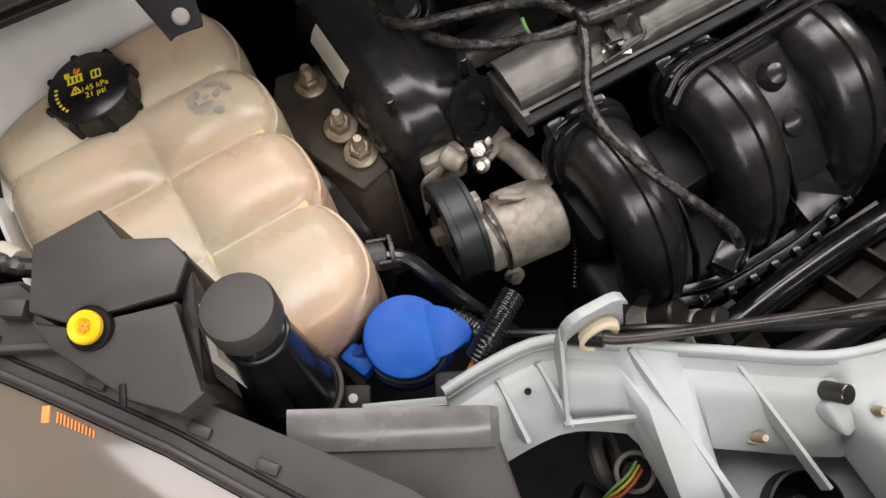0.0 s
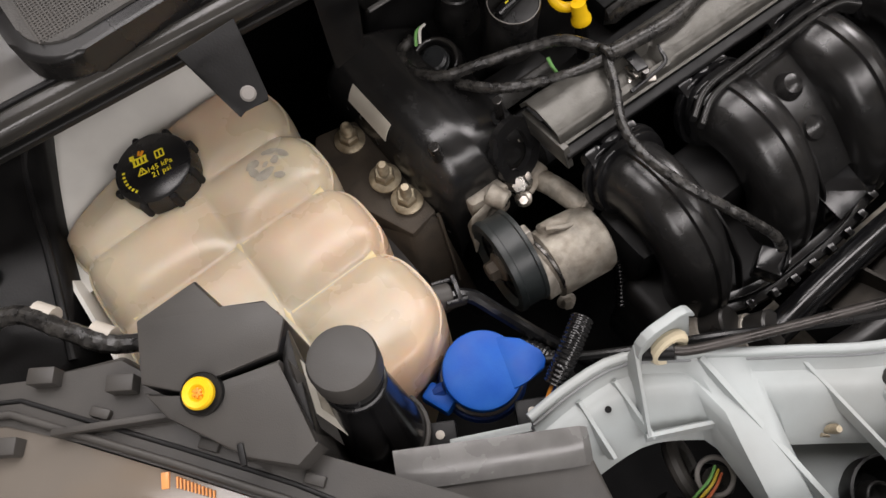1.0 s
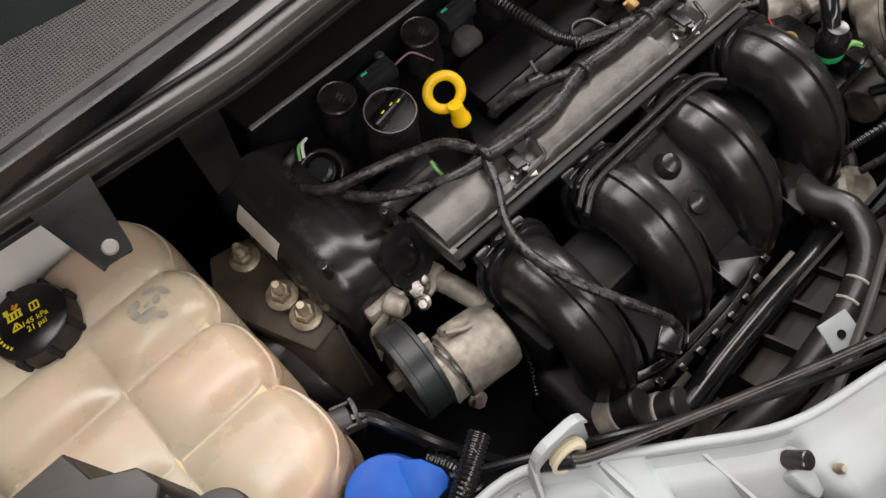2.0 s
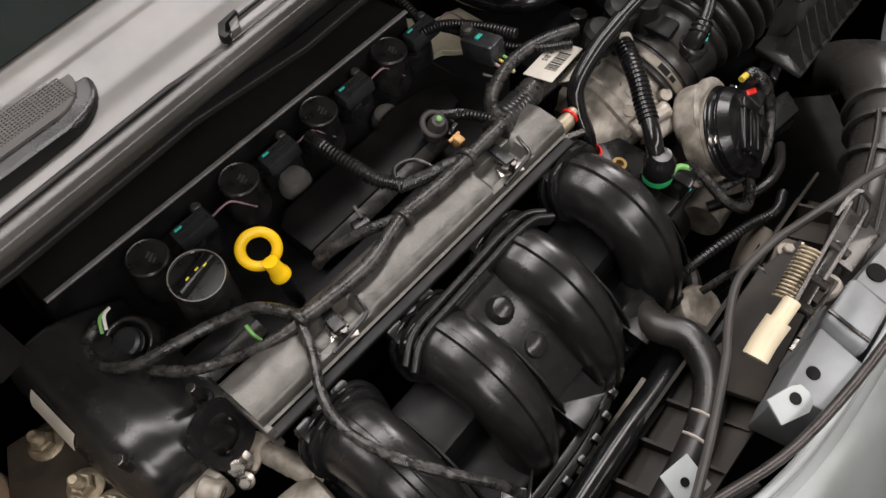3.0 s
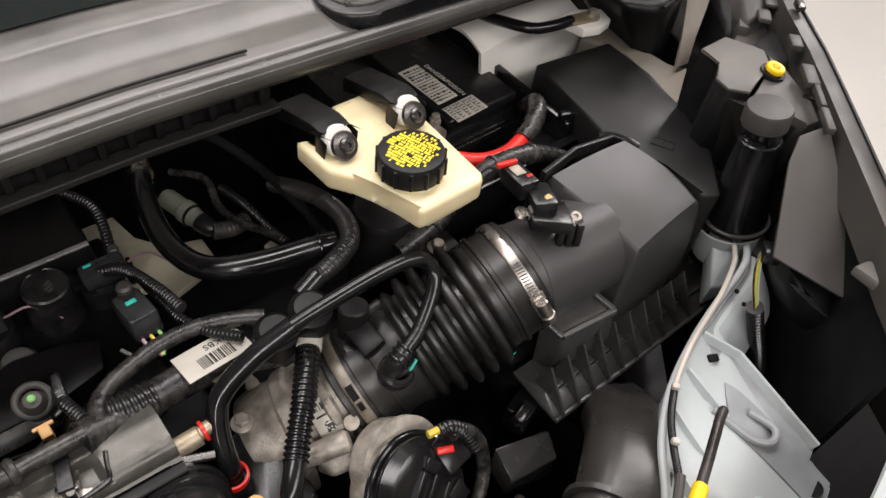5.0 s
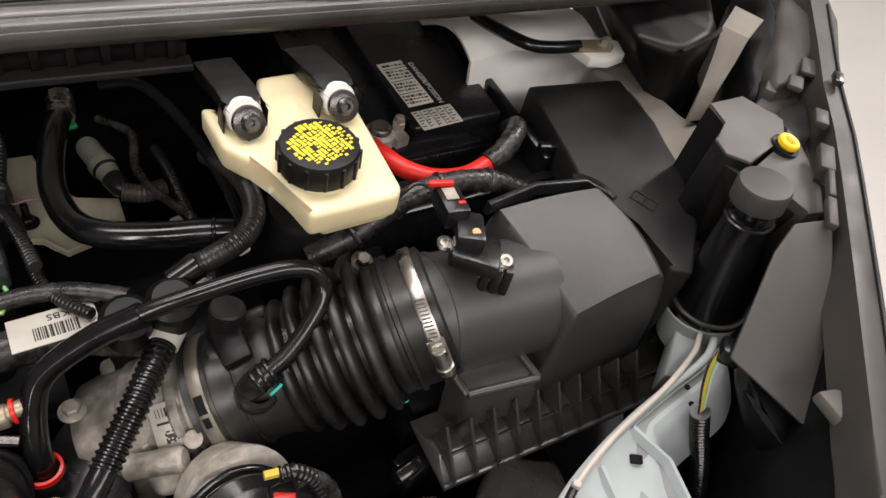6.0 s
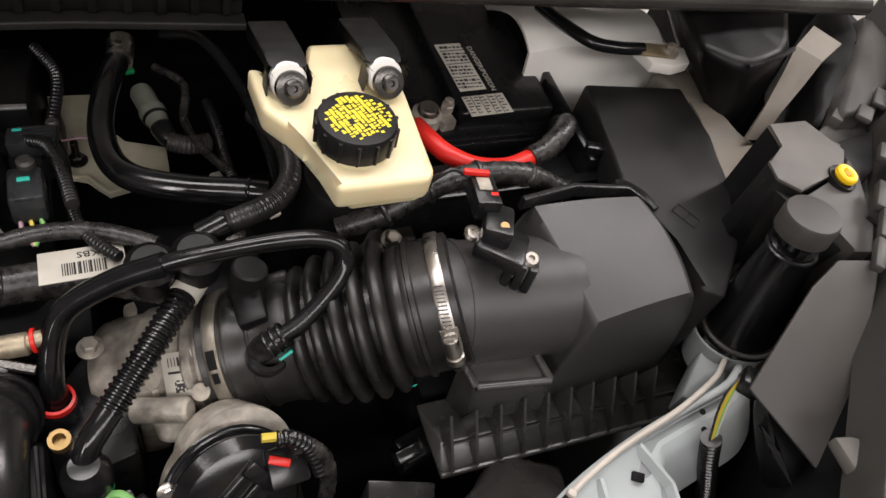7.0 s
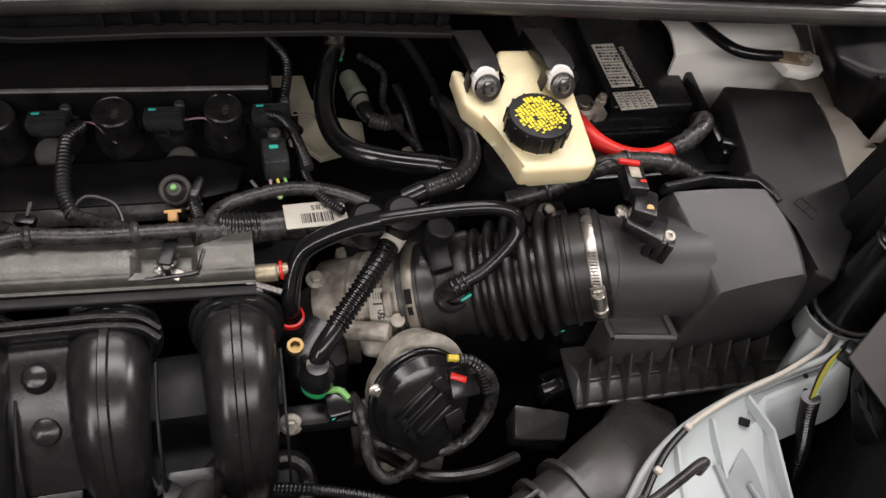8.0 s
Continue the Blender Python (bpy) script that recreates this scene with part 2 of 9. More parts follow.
def solo(name, bm, mat, label, category, group="", kind="", sharp=0.6):
    """A thing that is one mesh, with its origin at the middle of its foot."""
    lo = [min(v.co[i] for v in bm.verts) for i in range(3)]
    hi = [max(v.co[i] for v in bm.verts) for i in range(3)]
    at = Vector(((lo[0] + hi[0]) / 2, (lo[1] + hi[1]) / 2, lo[2]))
    ob = new(name, finish(bm, name, mat, at, sharp))
    ob.location = at
    HOME[ob.name] = at
    return tagged(ob, label, category, group, kind)


def BM():
    return bmesh.new()


def add(bm, tmp, m=None):
    """Copies tmp into bm, by the pose m."""
    if m is not None:
        bmesh.ops.transform(tmp, matrix=m, verts=tmp.verts)
    ids = {}
    for v in tmp.verts:
        ids[v] = bm.verts.new(v.co)
    for f in tmp.faces:
        try:
            bm.faces.new([ids[v] for v in f.verts])
        except ValueError:
            pass
    tmp.free()
    return bm


def box(bm, c, s, rot=(0, 0, 0), bev=0.0015, seg=2, taper=1.0):
    """A bevelled box at c of size s; taper: the top's size against the foot's."""
    t = BM()
    bmesh.ops.create_cube(t, size=1)
    for v in t.verts:
        k = taper if v.co.z > 0 else 1
        v.co = Vector((v.co.x * s[0] * k, v.co.y * s[1] * k, v.co.z * s[2]))
    if bev:
        bmesh.ops.bevel(t, geom=t.edges[:], offset=min(bev, min(s) * 0.45), segments=seg, affect="EDGES", profile=0.5)
    return add(bm, t, pose(*c, *rot))


def axes(d, hint=(0, 0, 1)):
    """A turn whose z lies along d."""
    z = Vector(d).normalized()
    h = Vector(hint)
    if abs(z.dot(h)) > 0.98:
        h = Vector((0, 1, 0))
    x = h.cross(z).normalized()
    y = z.cross(x)
    return Matrix((x, y, z)).transposed()


def lathe(bm, a, d, prof, n=24, flute=0, depth=0.0):
    """Turns a profile of (radius, height) about the line from a along d; flute: grip ridges round it."""
    R, a = axes(d), Vector(a)
    rings = []
    for r, h in prof:
        if r < 1e-6:
            rings.append([bm.verts.new(a + R @ Vector((0, 0, h)))])
        else:
            ring = []
            for i in range(n):
                t = 2 * math.pi * i / n
                k = r - (depth if flute and (i % flute) else 0)
                ring.append(bm.verts.new(a + R @ Vector((k * math.cos(t), k * math.sin(t), h))))
            rings.append(ring)
    for p, q in zip(rings, rings[1:]):
        for i in range(n):
            j = (i + 1) % n
            if len(p) == 1 and len(q) == 1:
                break
            if len(p) == 1:
                bm.faces.new((p[0], q[i], q[j]))
            elif len(q) == 1:
                bm.faces.new((p[i], p[j], q[0]))
            else:
                bm.faces.new((p[i], p[j], q[j], q[i]))
    return bm


def rod(bm, a, b, r, r2=None, n=20, bev=0.0):
    """A closed cylinder or cone from a to b."""
    a, b = Vector(a), Vector(b)
    h, r2 = (b - a).length, r if r2 is None else r2
    e = bev or min(r, r2, h) * 0.12
    return lathe(bm, a, b - a, [(0, 0), (r - e, 0), (r, e), (r2, h - e), (r2 - e, h), (0, h)], n)


def smooth_path(pts, sub=6):
    P = [Vector(p) for p in pts]
    P = [2 * P[0] - P[1]] + P + [2 * P[-1] - P[-2]]
    out = []
    for i in range(1, len(P) - 2):
        p0, p1, p2, p3 = P[i - 1:i + 3]
        for k in range(sub):
            t = k / sub
            out.append(0.5 * (2 * p1 + (p2 - p0) * t + (2 * p0 - 5 * p1 + 4 * p2 - p3) * t * t + (3 * p1 - p0 - 3 * p2 + p3) * t ** 3))
    return out + [P[-2]]


def even(pts, step):
    """The same line in equal steps."""
    out, left = [pts[0]], 0.0
    for p, q in zip(pts, pts[1:]):
        L = (q - p).length
        d = step - left
        while d <= L:
            out.append(p.lerp(q, d / L))
            d += step
        left = (left + L) % step if L else left
    return out + [pts[-1]]


def sweep(bm, pts, section, up=(0, 0, 1), scale=None, caps=True):
    """Draws a closed section of (across, up) points along a line."""
    rings, P = [], [Vector(p) for p in pts]
    for i, p in enumerate(P):
        t = (P[min(i + 1, len(P) - 1)] - P[max(i - 1, 0)]).normalized()
        x = t.cross(Vector(up)).normalized()
        y = x.cross(t)
        k = scale(i / (len(P) - 1)) if scale else 1
        rings.append([bm.verts.new(p + x * (u * k) + y * (w * k)) for u, w in section])
    n = len(section)
    for p, q in zip(rings, rings[1:]):
        for i in range(n):
            bm.faces.new((p[i], p[(i + 1) % n], q[(i + 1) % n], q[i]))
    if caps:
        bm.faces.new(rings[0])
        bm.faces.new(rings[-1])
    return bm


def tube(bm, pts, r, n=10, sub=6, ribs=0.0, pitch=0.004, lump=0.0):
    """A bent hose, cable or pipe; ribs: how far the rings of a corrugated sleeve stand out; lump: uneven taping."""
    P = smooth_path(pts, sub)
    if ribs:
        P = even(P, pitch / 4)
    elif lump:
        P = even(P, 0.0021)
    rings, x = [], None
    for i, p in enumerate(P):
        t = (P[min(i + 1, len(P) - 1)] - P[max(i - 1, 0)]).normalized()
        if x is None:
            x = axes(t).col[0].copy()
        x = (x - t * x.dot(t)).normalized()
        y = t.cross(x)
        k = r
        if ribs:
            k += (0, ribs, ribs, 0)[i % 4]
        turns = [2 * math.pi * j / n for j in range(n)]
        radii = [k] * n
        if lump:
            k *= 1 + 0.22 * lump * noise.noise(p * 70)
            radii = [k + (0.00022 + 0.035 * r) * ((i * 0.0021 / 0.0085 - a / (2 * math.pi)) % 1.0) + 0.00022 * noise.noise(p * 260 + Vector((a, 0, 0))) for a in turns]
        rings.append([bm.verts.new(p + (x * math.cos(a) + y * math.sin(a)) * q) for a, q in zip(turns, radii)])
    for p, q in zip(rings, rings[1:]):
        for i in range(n):
            bm.faces.new((p[i], p[(i + 1) % n], q[(i + 1) % n], q[i]))
    bm.faces.new(rings[0])
    bm.faces.new(rings[-1])
    return bm


def prism(bm, poly, z0, z1, m=None, bev=0.0015, seg=2):
    """A plate with the outline poly (x, y) between two heights, bevelled, by the pose m."""
    t = BM()
    lo = [t.verts.new((x, y, z0)) for x, y in poly]
    hi = [t.verts.new((x, y, z1)) for x, y in poly]
    t.faces.new(lo[::-1])
    t.faces.new(hi)
    for i in range(len(poly)):
        j = (i + 1) % len(poly)
        t.faces.new((lo[i], lo[j], hi[j], hi[i]))
    if bev:
        bmesh.ops.bevel(t, geom=t.edges[:], offset=bev, segments=seg, affect="EDGES", profile=0.5)
    return add(bm, t, m)


def hull(bm, pts, bev=0.002, seg=2):
    """The convex body round some corner points, bevelled."""
    t = BM()
    for p in pts:
        t.verts.new(p)
    bmesh.ops.convex_hull(t, input=t.verts)
    bmesh.ops.dissolve_limit(t, angle_limit=0.03, verts=t.verts, edges=t.edges)
    if bev:
        bmesh.ops.bevel(t, geom=t.edges[:], offset=bev, segments=seg, affect="EDGES", profile=0.5)
    return add(bm, t)


def torus(bm, c, d, R, r, n=28, k=10):
    M, c = axes(d), Vector(c)
    rings = []
    for i in range(n):
        a = 2 * math.pi * i / n
        rings.append([bm.verts.new(c + M @ Vector(((R + r * math.cos(b)) * math.cos(a), (R + r * math.cos(b)) * math.sin(a), r * math.sin(b))))
                      for b in (2 * math.pi * j / k for j in range(k))])
    for i in range(n):
        p, q = rings[i], rings[(i + 1) % n]
        for j in range(k):
            bm.faces.new((p[j], p[(j + 1) % k], q[(j + 1) % k], q[j]))
    return bm


def sheet(bm, fn, nu, nv, thick=0.0025, drop=None):
    """A curved sheet fn(u, v), u and v from 0 to 1, with thickness along its normals (or down by drop)."""
    P = [[Vector(fn(i / nu, j / nv)) for j in range(nv + 1)] for i in range(nu + 1)]
    N = [[None] * (nv + 1) for _ in range(nu + 1)]
    for i in range(nu + 1):
        for j in range(nv + 1):
            a = P[min(i + 1, nu)][j] - P[max(i - 1, 0)][j]
            b = P[i][min(j + 1, nv)] - P[i][max(j - 1, 0)]
            c = a.cross(b)
            N[i][j] = c.normalized() if c.length > 1e-12 else Vector((0, 0, 1))
    A = [[bm.verts.new(p) for p in row] for row in P]
    B = [[bm.verts.new(P[i][j] + (Vector((0, 0, -drop)) if drop else -N[i][j] * thick)) for j in range(nv + 1)] for i in range(nu + 1)]
    for i in range(nu):
        for j in range(nv):
            bm.faces.new((A[i][j], A[i + 1][j], A[i + 1][j + 1], A[i][j + 1]))
            bm.faces.new((B[i][j + 1], B[i + 1][j + 1], B[i + 1][j], B[i][j]))
    for i in range(nu):
        bm.faces.new((A[i + 1][0], A[i][0], B[i][0], B[i + 1][0]))
        bm.faces.new((A[i][nv], A[i + 1][nv], B[i + 1][nv], B[i][nv]))
    for j in range(nv):
        bm.faces.new((A[0][j], A[0][j + 1], B[0][j + 1], B[0][j]))
        bm.faces.new((A[nu][j + 1], A[nu][j], B[nu][j], B[nu][j + 1]))
    return bm


def round_section(w, h, r=0.3, n=6):
    """A rounded rectangle as (across, up) points; r: the corner's share of the smaller side."""
    k = min(w, h) * r
    out = []
    for cx, cy, a0 in ((w / 2 - k, h / 2 - k, 0), (-w / 2 + k, h / 2 - k, 90), (-w / 2 + k, -h / 2 + k, 180), (w / 2 - k, -h / 2 + k, 270)):
        for i in range(n + 1):
            a = radians(a0 + 90 * i / n)
            out.append((cx + k * math.cos(a), cy + k * math.sin(a)))
    return out


def bolt(bm, p, d=(0, 0, 1), r=0.006, washer=True, stud=0.0):
    """A hexagon bolt head with its washer flange, and a stud end where given."""
    d = Vector(d).normalized()
    p = Vector(p)
    if washer:
        lathe(bm, p, d, [(0, 0), (r * 1.5, 0), (r * 1.5, r * 0.2), (r * 1.1, r * 0.45), (0, r * 0.45)], 20)
    lathe(bm, p + d * r * 0.4, d, [(0, 0), (r, 0), (r, r * 0.8), (r * 0.8, r), (0, r)], 6)
    if stud:
        q, prof = p + d * r * 1.3, [(0, 0)]
        for i in range(int(stud / 0.0015)):
            prof += [(r * 0.55, i * 0.0015), (r * 0.48, i * 0.0015 + 0.0008)]
        lathe(bm, q, d, prof + [(r * 0.35, stud + 0.001), (0, stud + 0.001)], 12)
    return bm


def letters(name, text, size, m, mat, parent, label=""):
    """Flat raised letters in the built-in font, as a mesh."""
    cu = bpy.data.curves.new(name, "FONT")
    cu.body, cu.size, cu.align_x, cu.align_y, cu.extrude = text, size, "CENTER", "CENTER", 0.0001
    cu.resolution_u = 2
    ob = bpy.data.objects.new(name, cu)
    scene.collection.objects.link(ob)
    me = bpy.data.meshes.new_from_object(ob.evaluated_get(bpy.context.evaluated_depsgraph_get()))
    bpy.data.objects.remove(ob)
    me.transform(Matrix.Translation(-HOME[parent.name]) @ m)
    me.materials.clear()
    me.materials.append(mat)
    o = new(name, me)
    o.parent = parent
    HOME[o.name] = HOME[parent.name]
    if label:
        o["label"] = label
    return o


def moved(d, *things):
    """Shifts finished things together."""
    for ob in things:
        ob.location += Vector(d)


def wire(name, pts, r, mat, label, category="cable", **kw):
    return solo(name, tube(BM(), pts, r, **kw), mat, label, category)


# ---- the garage round the car ----
def slab(name, lo, hi, mat, label, category):
    c, s = [(a + b) / 2 for a, b in zip(lo, hi)], [b - a for a, b in zip(lo, hi)]
    return solo(name, box(BM(), c, s, bev=0), mat, label, category, kind="structure")


slab("floor", (-3.2, -3.2, -0.1), (3.2, 3.4, 0), CONCRETE, "pale painted concrete garage floor", "floor")
slab("ceiling", (-3.3, -3.3, 2.8), (3.3, 3.5, 2.9), PLASTER, "plain painted garage ceiling", "ceiling")
slab("wall_north", (-3.3, 3.4, 0), (3.3, 3.5, 2.8), PLASTER, "plain painted garage wall behind the car", "wall")
slab("wall_south", (-3.3, -3.3, 0), (3.3, -3.2, 2.8), PLASTER, "plain painted garage wall before the car", "wall")
slab("wall_east", (3.2, -3.2, 0), (3.3, 3.4, 2.8), PLASTER, "plain painted garage side wall", "wall")
slab("wall_west", (-3.3, -3.2, 0), (-3.2, 3.4, 2.8), PLASTER, "plain painted garage side wall", "wall")
solo("floor_line", box(BM(), (1.55, 0.5, 0.002), (0.05, 4.0, 0.003), (0, 0, -12), bev=0), ORANGE, "orange line painted along the garage floor", "floor marking", kind="structure")

# ---- body shell of the engine bay ----
bay = thing("engine_bay_shell", "body shell that closes the engine bay, near-black to stand for deep shade", "car body", (0, 0.1, 0.3), kind="structure")
# the bay's deep shade is put into the shell's colour
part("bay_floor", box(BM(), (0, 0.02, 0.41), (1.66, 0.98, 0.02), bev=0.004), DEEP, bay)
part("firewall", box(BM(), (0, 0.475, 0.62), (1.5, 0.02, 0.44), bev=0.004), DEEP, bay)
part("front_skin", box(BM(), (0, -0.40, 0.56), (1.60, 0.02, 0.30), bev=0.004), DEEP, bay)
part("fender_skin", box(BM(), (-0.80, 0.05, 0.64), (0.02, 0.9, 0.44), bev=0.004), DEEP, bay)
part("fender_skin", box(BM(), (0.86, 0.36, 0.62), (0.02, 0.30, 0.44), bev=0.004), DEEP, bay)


# ---- scuttle and windscreen ----
def lip_line(x):
    """Where the scuttle's front lip runs: y and z."""
    return 0.176 + 0.13 * max(0, -x - 0.37), 0.938 - 0.045 * max(0, x - 0.10) - 0.035 * max(0, -x - 0.02)


cowl = thing("scuttle_panel", "weathered dark grey plastic scuttle panel below the windscreen", "scuttle", (0, 0.25, 0.9), kind="structure")


def along(P):
    """A sheet that follows the lip, with the cross-section P of (back, up) steps."""
    def at(u, v):
        x = -0.78 + 1.56 * u
        y, z = lip_line(x)
        k = v * (len(P) - 1)
        i = min(int(k), len(P) - 2)
        w = k - i
        return (x, y + P[i][0] + (P[i + 1][0] - P[i][0]) * w, z + P[i][1] + (P[i + 1][1] - P[i][1]) * w)
    return at


part("panel", sheet(BM(), along([(0.0155, -0.005), (0.018, -0.0025), (0.030, 0.0010), (0.044, 0.0040), (0.058, 0.0090), (0.072, 0.0135), (0.086, 0.0152), (0.100, 0.0160)]), 60, 28, 0.003), COWL, cowl, sharp=0.9)
part("front_lip", sheet(BM(), along([(0.012, -0.018), (0.002, -0.016), (0.0, -0.011), (0.0008, -0.0065), (0.003, -0.003), (0.0065, -0.0008), (0.011, 0.0006), (0.0145, -0.0005), (0.0155, -0.006)]), 60, 28, 0.002), LIP, cowl, sharp=0.9)
bm = BM()
sweep(bm, [(x, lip_line(x)[0] + 0.026, lip_line(x)[1] + 0.0022) for x in [-0.15 + 0.02 * i for i in range(18)]], round_section(0.0022, 0.002), caps=True)
part("joint_seam", bm, BLACK_MATT, cowl, "dark joint line between two panels")
bm = BM()
prism(bm, [(-0.150, 0.2035), (-0.150, 0.2005), (-0.163, 0.1985), (-0.1685, 0.1925), (-0.1675, 0.188), (-0.172, 0.188), (-0.173, 0.1935), (-0.166, 0.2020)], 0.934, 0.9408, bev=0.0004)
part("joint_notch", bm, BLACK_MATT, cowl, "dark notch where the seam ends")
part("joint_pad", prism(BM(), [(-0.166, 0.189), (-0.158, 0.189), (-0.152, 0.199), (-0.161, 0.197)], 0.934, 0.9405, bev=0.001), COWL, cowl)
for i in range(14):
    x = -0.065 + 0.0195 * i
    y, z = lip_line(x)
    part("vent_web", box(BM(), (x, y + 0.008, z - 0.023), (0.0055, 0.008, 0.016), bev=0.001), OLD_BLACK, cowl)
flange = [(x, lip_line(x)[0] + 0.006, lip_line(x)[1] - 0.037 + 0.015 * max(0, min(1, (-x - 0.12) / 0.1))) for x in [-0.78 + 0.02 * i for i in range(50)]]
part("lower_flange", sweep(BM(), flange, round_section(0.012, 0.006)), COVER, cowl)
bm = BM()
sweep(bm, [(x, lip_line(x)[0] + 0.016, lip_line(x)[1] - 0.024 + 0.013 * max(0, min(1, (-x - 0.12) / 0.1))) for x in [-0.78 + 0.02 * i for i in range(50)]], round_section(0.004, 0.026))
part("vent_back", bm, BLACK_MATT, cowl)


def mesh_grille(x0, x1, side):
    """A raised intake hood with a fine mesh top, standing on the scuttle."""
    y, z = lip_line(x0 + 0.09 if side < 0 else (x0 + x1) / 2)
    ob = thing("scuttle_air_intake", "raised black plastic air intake with fine grey mesh on the scuttle", "air intake", ((x0 + x1) / 2, y + 0.08, z), group="scuttle air intakes")
    L = x1 - x0
    base = [((x0 + x1) / 2 + a, y + 0.064 + b) for a, b in round_section(L, 0.104, 0.34, 8)]
    b1 = prism(BM(), base, z - 0.004, z + 0.018, bev=0.004, seg=3)
    part("surround", b1, BLACK_SATIN, ob)
    top = [((x0 + x1) / 2 + a, y + 0.066 + b) for a, b in round_section(L - 0.018, 0.084, 0.32, 8)]
    part("mesh_panel", prism(BM(), top, z + 0.010, z + 0.0202, bev=0.0015), FOAM, ob)
    b2 = BM()
    n = int((L - 0.03) / 0.0024)
    for i in range(n):
        box(b2, (x0 + 0.015 + 0.0024 * i + 0.001, y + 0.066, z + 0.0203), (0.0010, 0.070, 0.0010), bev=0)
    for i in range(28):
        box(b2, ((x0 + x1) / 2, y + 0.0335 + 0.0024 * i, z + 0.0205), (L - 0.034, 0.0009, 0.0008), bev=0)
    part("mesh_weave", b2, DUSTY_GREY, ob)
    return ob


mesh_grille(-0.595, -0.245, -1)
mesh_grille(0.265, 0.62, 1)
bm = sheet(BM(), lambda u, v: (-0.78 + 1.56 * u, lip_line(-0.78 + 1.56 * u)[0] + 0.098 + 0.55 * v, lip_line(-0.78 + 1.56 * u)[1] + 0.018 + 0.34 * v + 0.03 * v * (1 - v)), 30, 8, 0.005)
solo("windscreen", bm, GLASS, "dark windscreen glass above the scuttle", "windscreen", kind="structure")

# black brackets that hang from the scuttle
def hang_bracket(x, y0, drop, w, hole=True, label="black plastic bracket hanging from the scuttle"):
    y, z = lip_line(x)
    ob = thing("scuttle_bracket", label, "bracket", (x, y, z - 0.06))
    b = BM()
    hull(b, [(x - w, y + 0.02, z - 0.035), (x + w, y + 0.02, z - 0.035), (x - w, y + 0.02, z - 0.06), (x + w, y + 0.02, z - 0.06),
             (x - w * 0.9, y0, z - drop), (x + w * 0.75, y0, z - drop + 0.004), (x - w * 0.9, y0, z - drop - 0.004), (x + w * 0.75, y0, z - drop)], 0.0015)
    part("arm", b, BLACK_MATT, ob)
    if hole:
        b = BM()
        lathe(b, (x + 0.004, y0 + 0.014, z - drop + 0.0125), (0, -0.45, 1), [(0, 0), (0.006, 0), (0.0065, 0.001), (0.004, 0.002), (0, 0.002)], 18)
        part("push_stud", b, PALE, ob, "pale push stud in the bracket")
    return ob


ob = thing("scuttle_bracket", "black plastic tab hanging from the scuttle over the coolant tank", "bracket", (-0.5, 0.15, 0.89))
bm = prism(BM(), [(-0.5105, 0.1390), (-0.5060, 0.1415), (-0.4905, 0.1385), (-0.4885, 0.1425), (-0.4790, 0.1900), (-0.5200, 0.1900)], -0.0015, 0.0015, Matrix.Translation((0, 0.14, 0.8955)) @ pose(0, 0, 0, 32, 0, 0) @ Matrix.Translation((0, -0.14, 0)), 0.0008)
part("arm", bm, OLD_BLACK, ob)
part("push_stud", lathe(BM(), (-0.4985, 0.1465, 0.9010), (0, -0.53, 0.85), [(0, 0), (0.0046, 0), (0.0050, 0.001), (0.0038, 0.0020), (0, 0.0022)], 20), DUSTY_LIGHT, ob, "pale push stud in the tab")
hang_bracket(-0.404, 0.208, 0.13, 0.017)


# ---- coolant tank ----
def tank_top(x, y):
    """Height of the pillowed tank top."""
    cx = [(-0.660, -0.560), (-0.560, -0.470)]
    rows = [(-0.034, 0.054), (0.054, 0.119), (0.119, 0.178), (0.178, 0.250)]
    z = 0.0
    for a, b in cx:
        for c, d in rows:
            if a <= x <= b and c <= y <= d:
                u, v = (x - a) / (b - a) * 2 - 1, (y - c) / (d - c) * 2 - 1
                z = max(z, ((1 - abs(u) ** 2.6) * (1 - abs(v) ** 2.6)) ** 0.85)
    return z


def tank_edge(y):
    """The tank's outer edges at y: left and right."""
    rows = [(-0.034, 0.054), (0.054, 0.119), (0.119, 0.178), (0.178, 0.250)]
    k = 0
    for c, d in rows:
        if c <= y <= d:
            k = (1 - abs((y - c) / (d - c) * 2 - 1) ** 3)
    left, right = -0.660 + 0.004 * (1 - k), -0.4845 + 0.0105 * k
    if y < 0.015:
        q = min(1, (0.015 - y) / 0.053)
        right -= 0.055 * (1 - math.sqrt(max(0, 1 - q * q)))
    if y > 0.20:
        q = min(1, (y - 0.20) / 0.05)
        right -= 0.03 * (1 - math.sqrt(max(0, 1 - q * q)))
    if y > 0.208:
        q = min(1, (y - 0.208) / 0.042)
        left += 0.155 * q
    return left, right


def tank_sheet(u, v):
    y = -0.037 + 0.287 * v
    l, r = tank_edge(y)
    # the last steps on either side fold down into the walls
    U = u * 1.3 - 0.15
    e = 0.0
    if U < 0:
        e, U = -U / 0.15, 0
    elif U > 1:
        e, U = (U - 1) / 0.15, 1
    V = min(v, 1 - v) / 0.06
    f = 1 - min(1, V)
    x = l + (r - l) * U
    edge = min(1, min(U, 1 - U) / 0.10)
    z = 0.793 + 0.0085 * tank_top(x, y) + 0.012 * math.sqrt(max(0, 1 - (1 - edge) ** 2)) - 0.05 * (1 - math.sqrt(max(0, 1 - f * f)))
    x += (-1 if u < 0.5 else 1) * 0.004 * math.sin(min(1, e * 3) * math.pi / 2)
    return (x, y, z - 0.11 * max(0, e - 0.12))


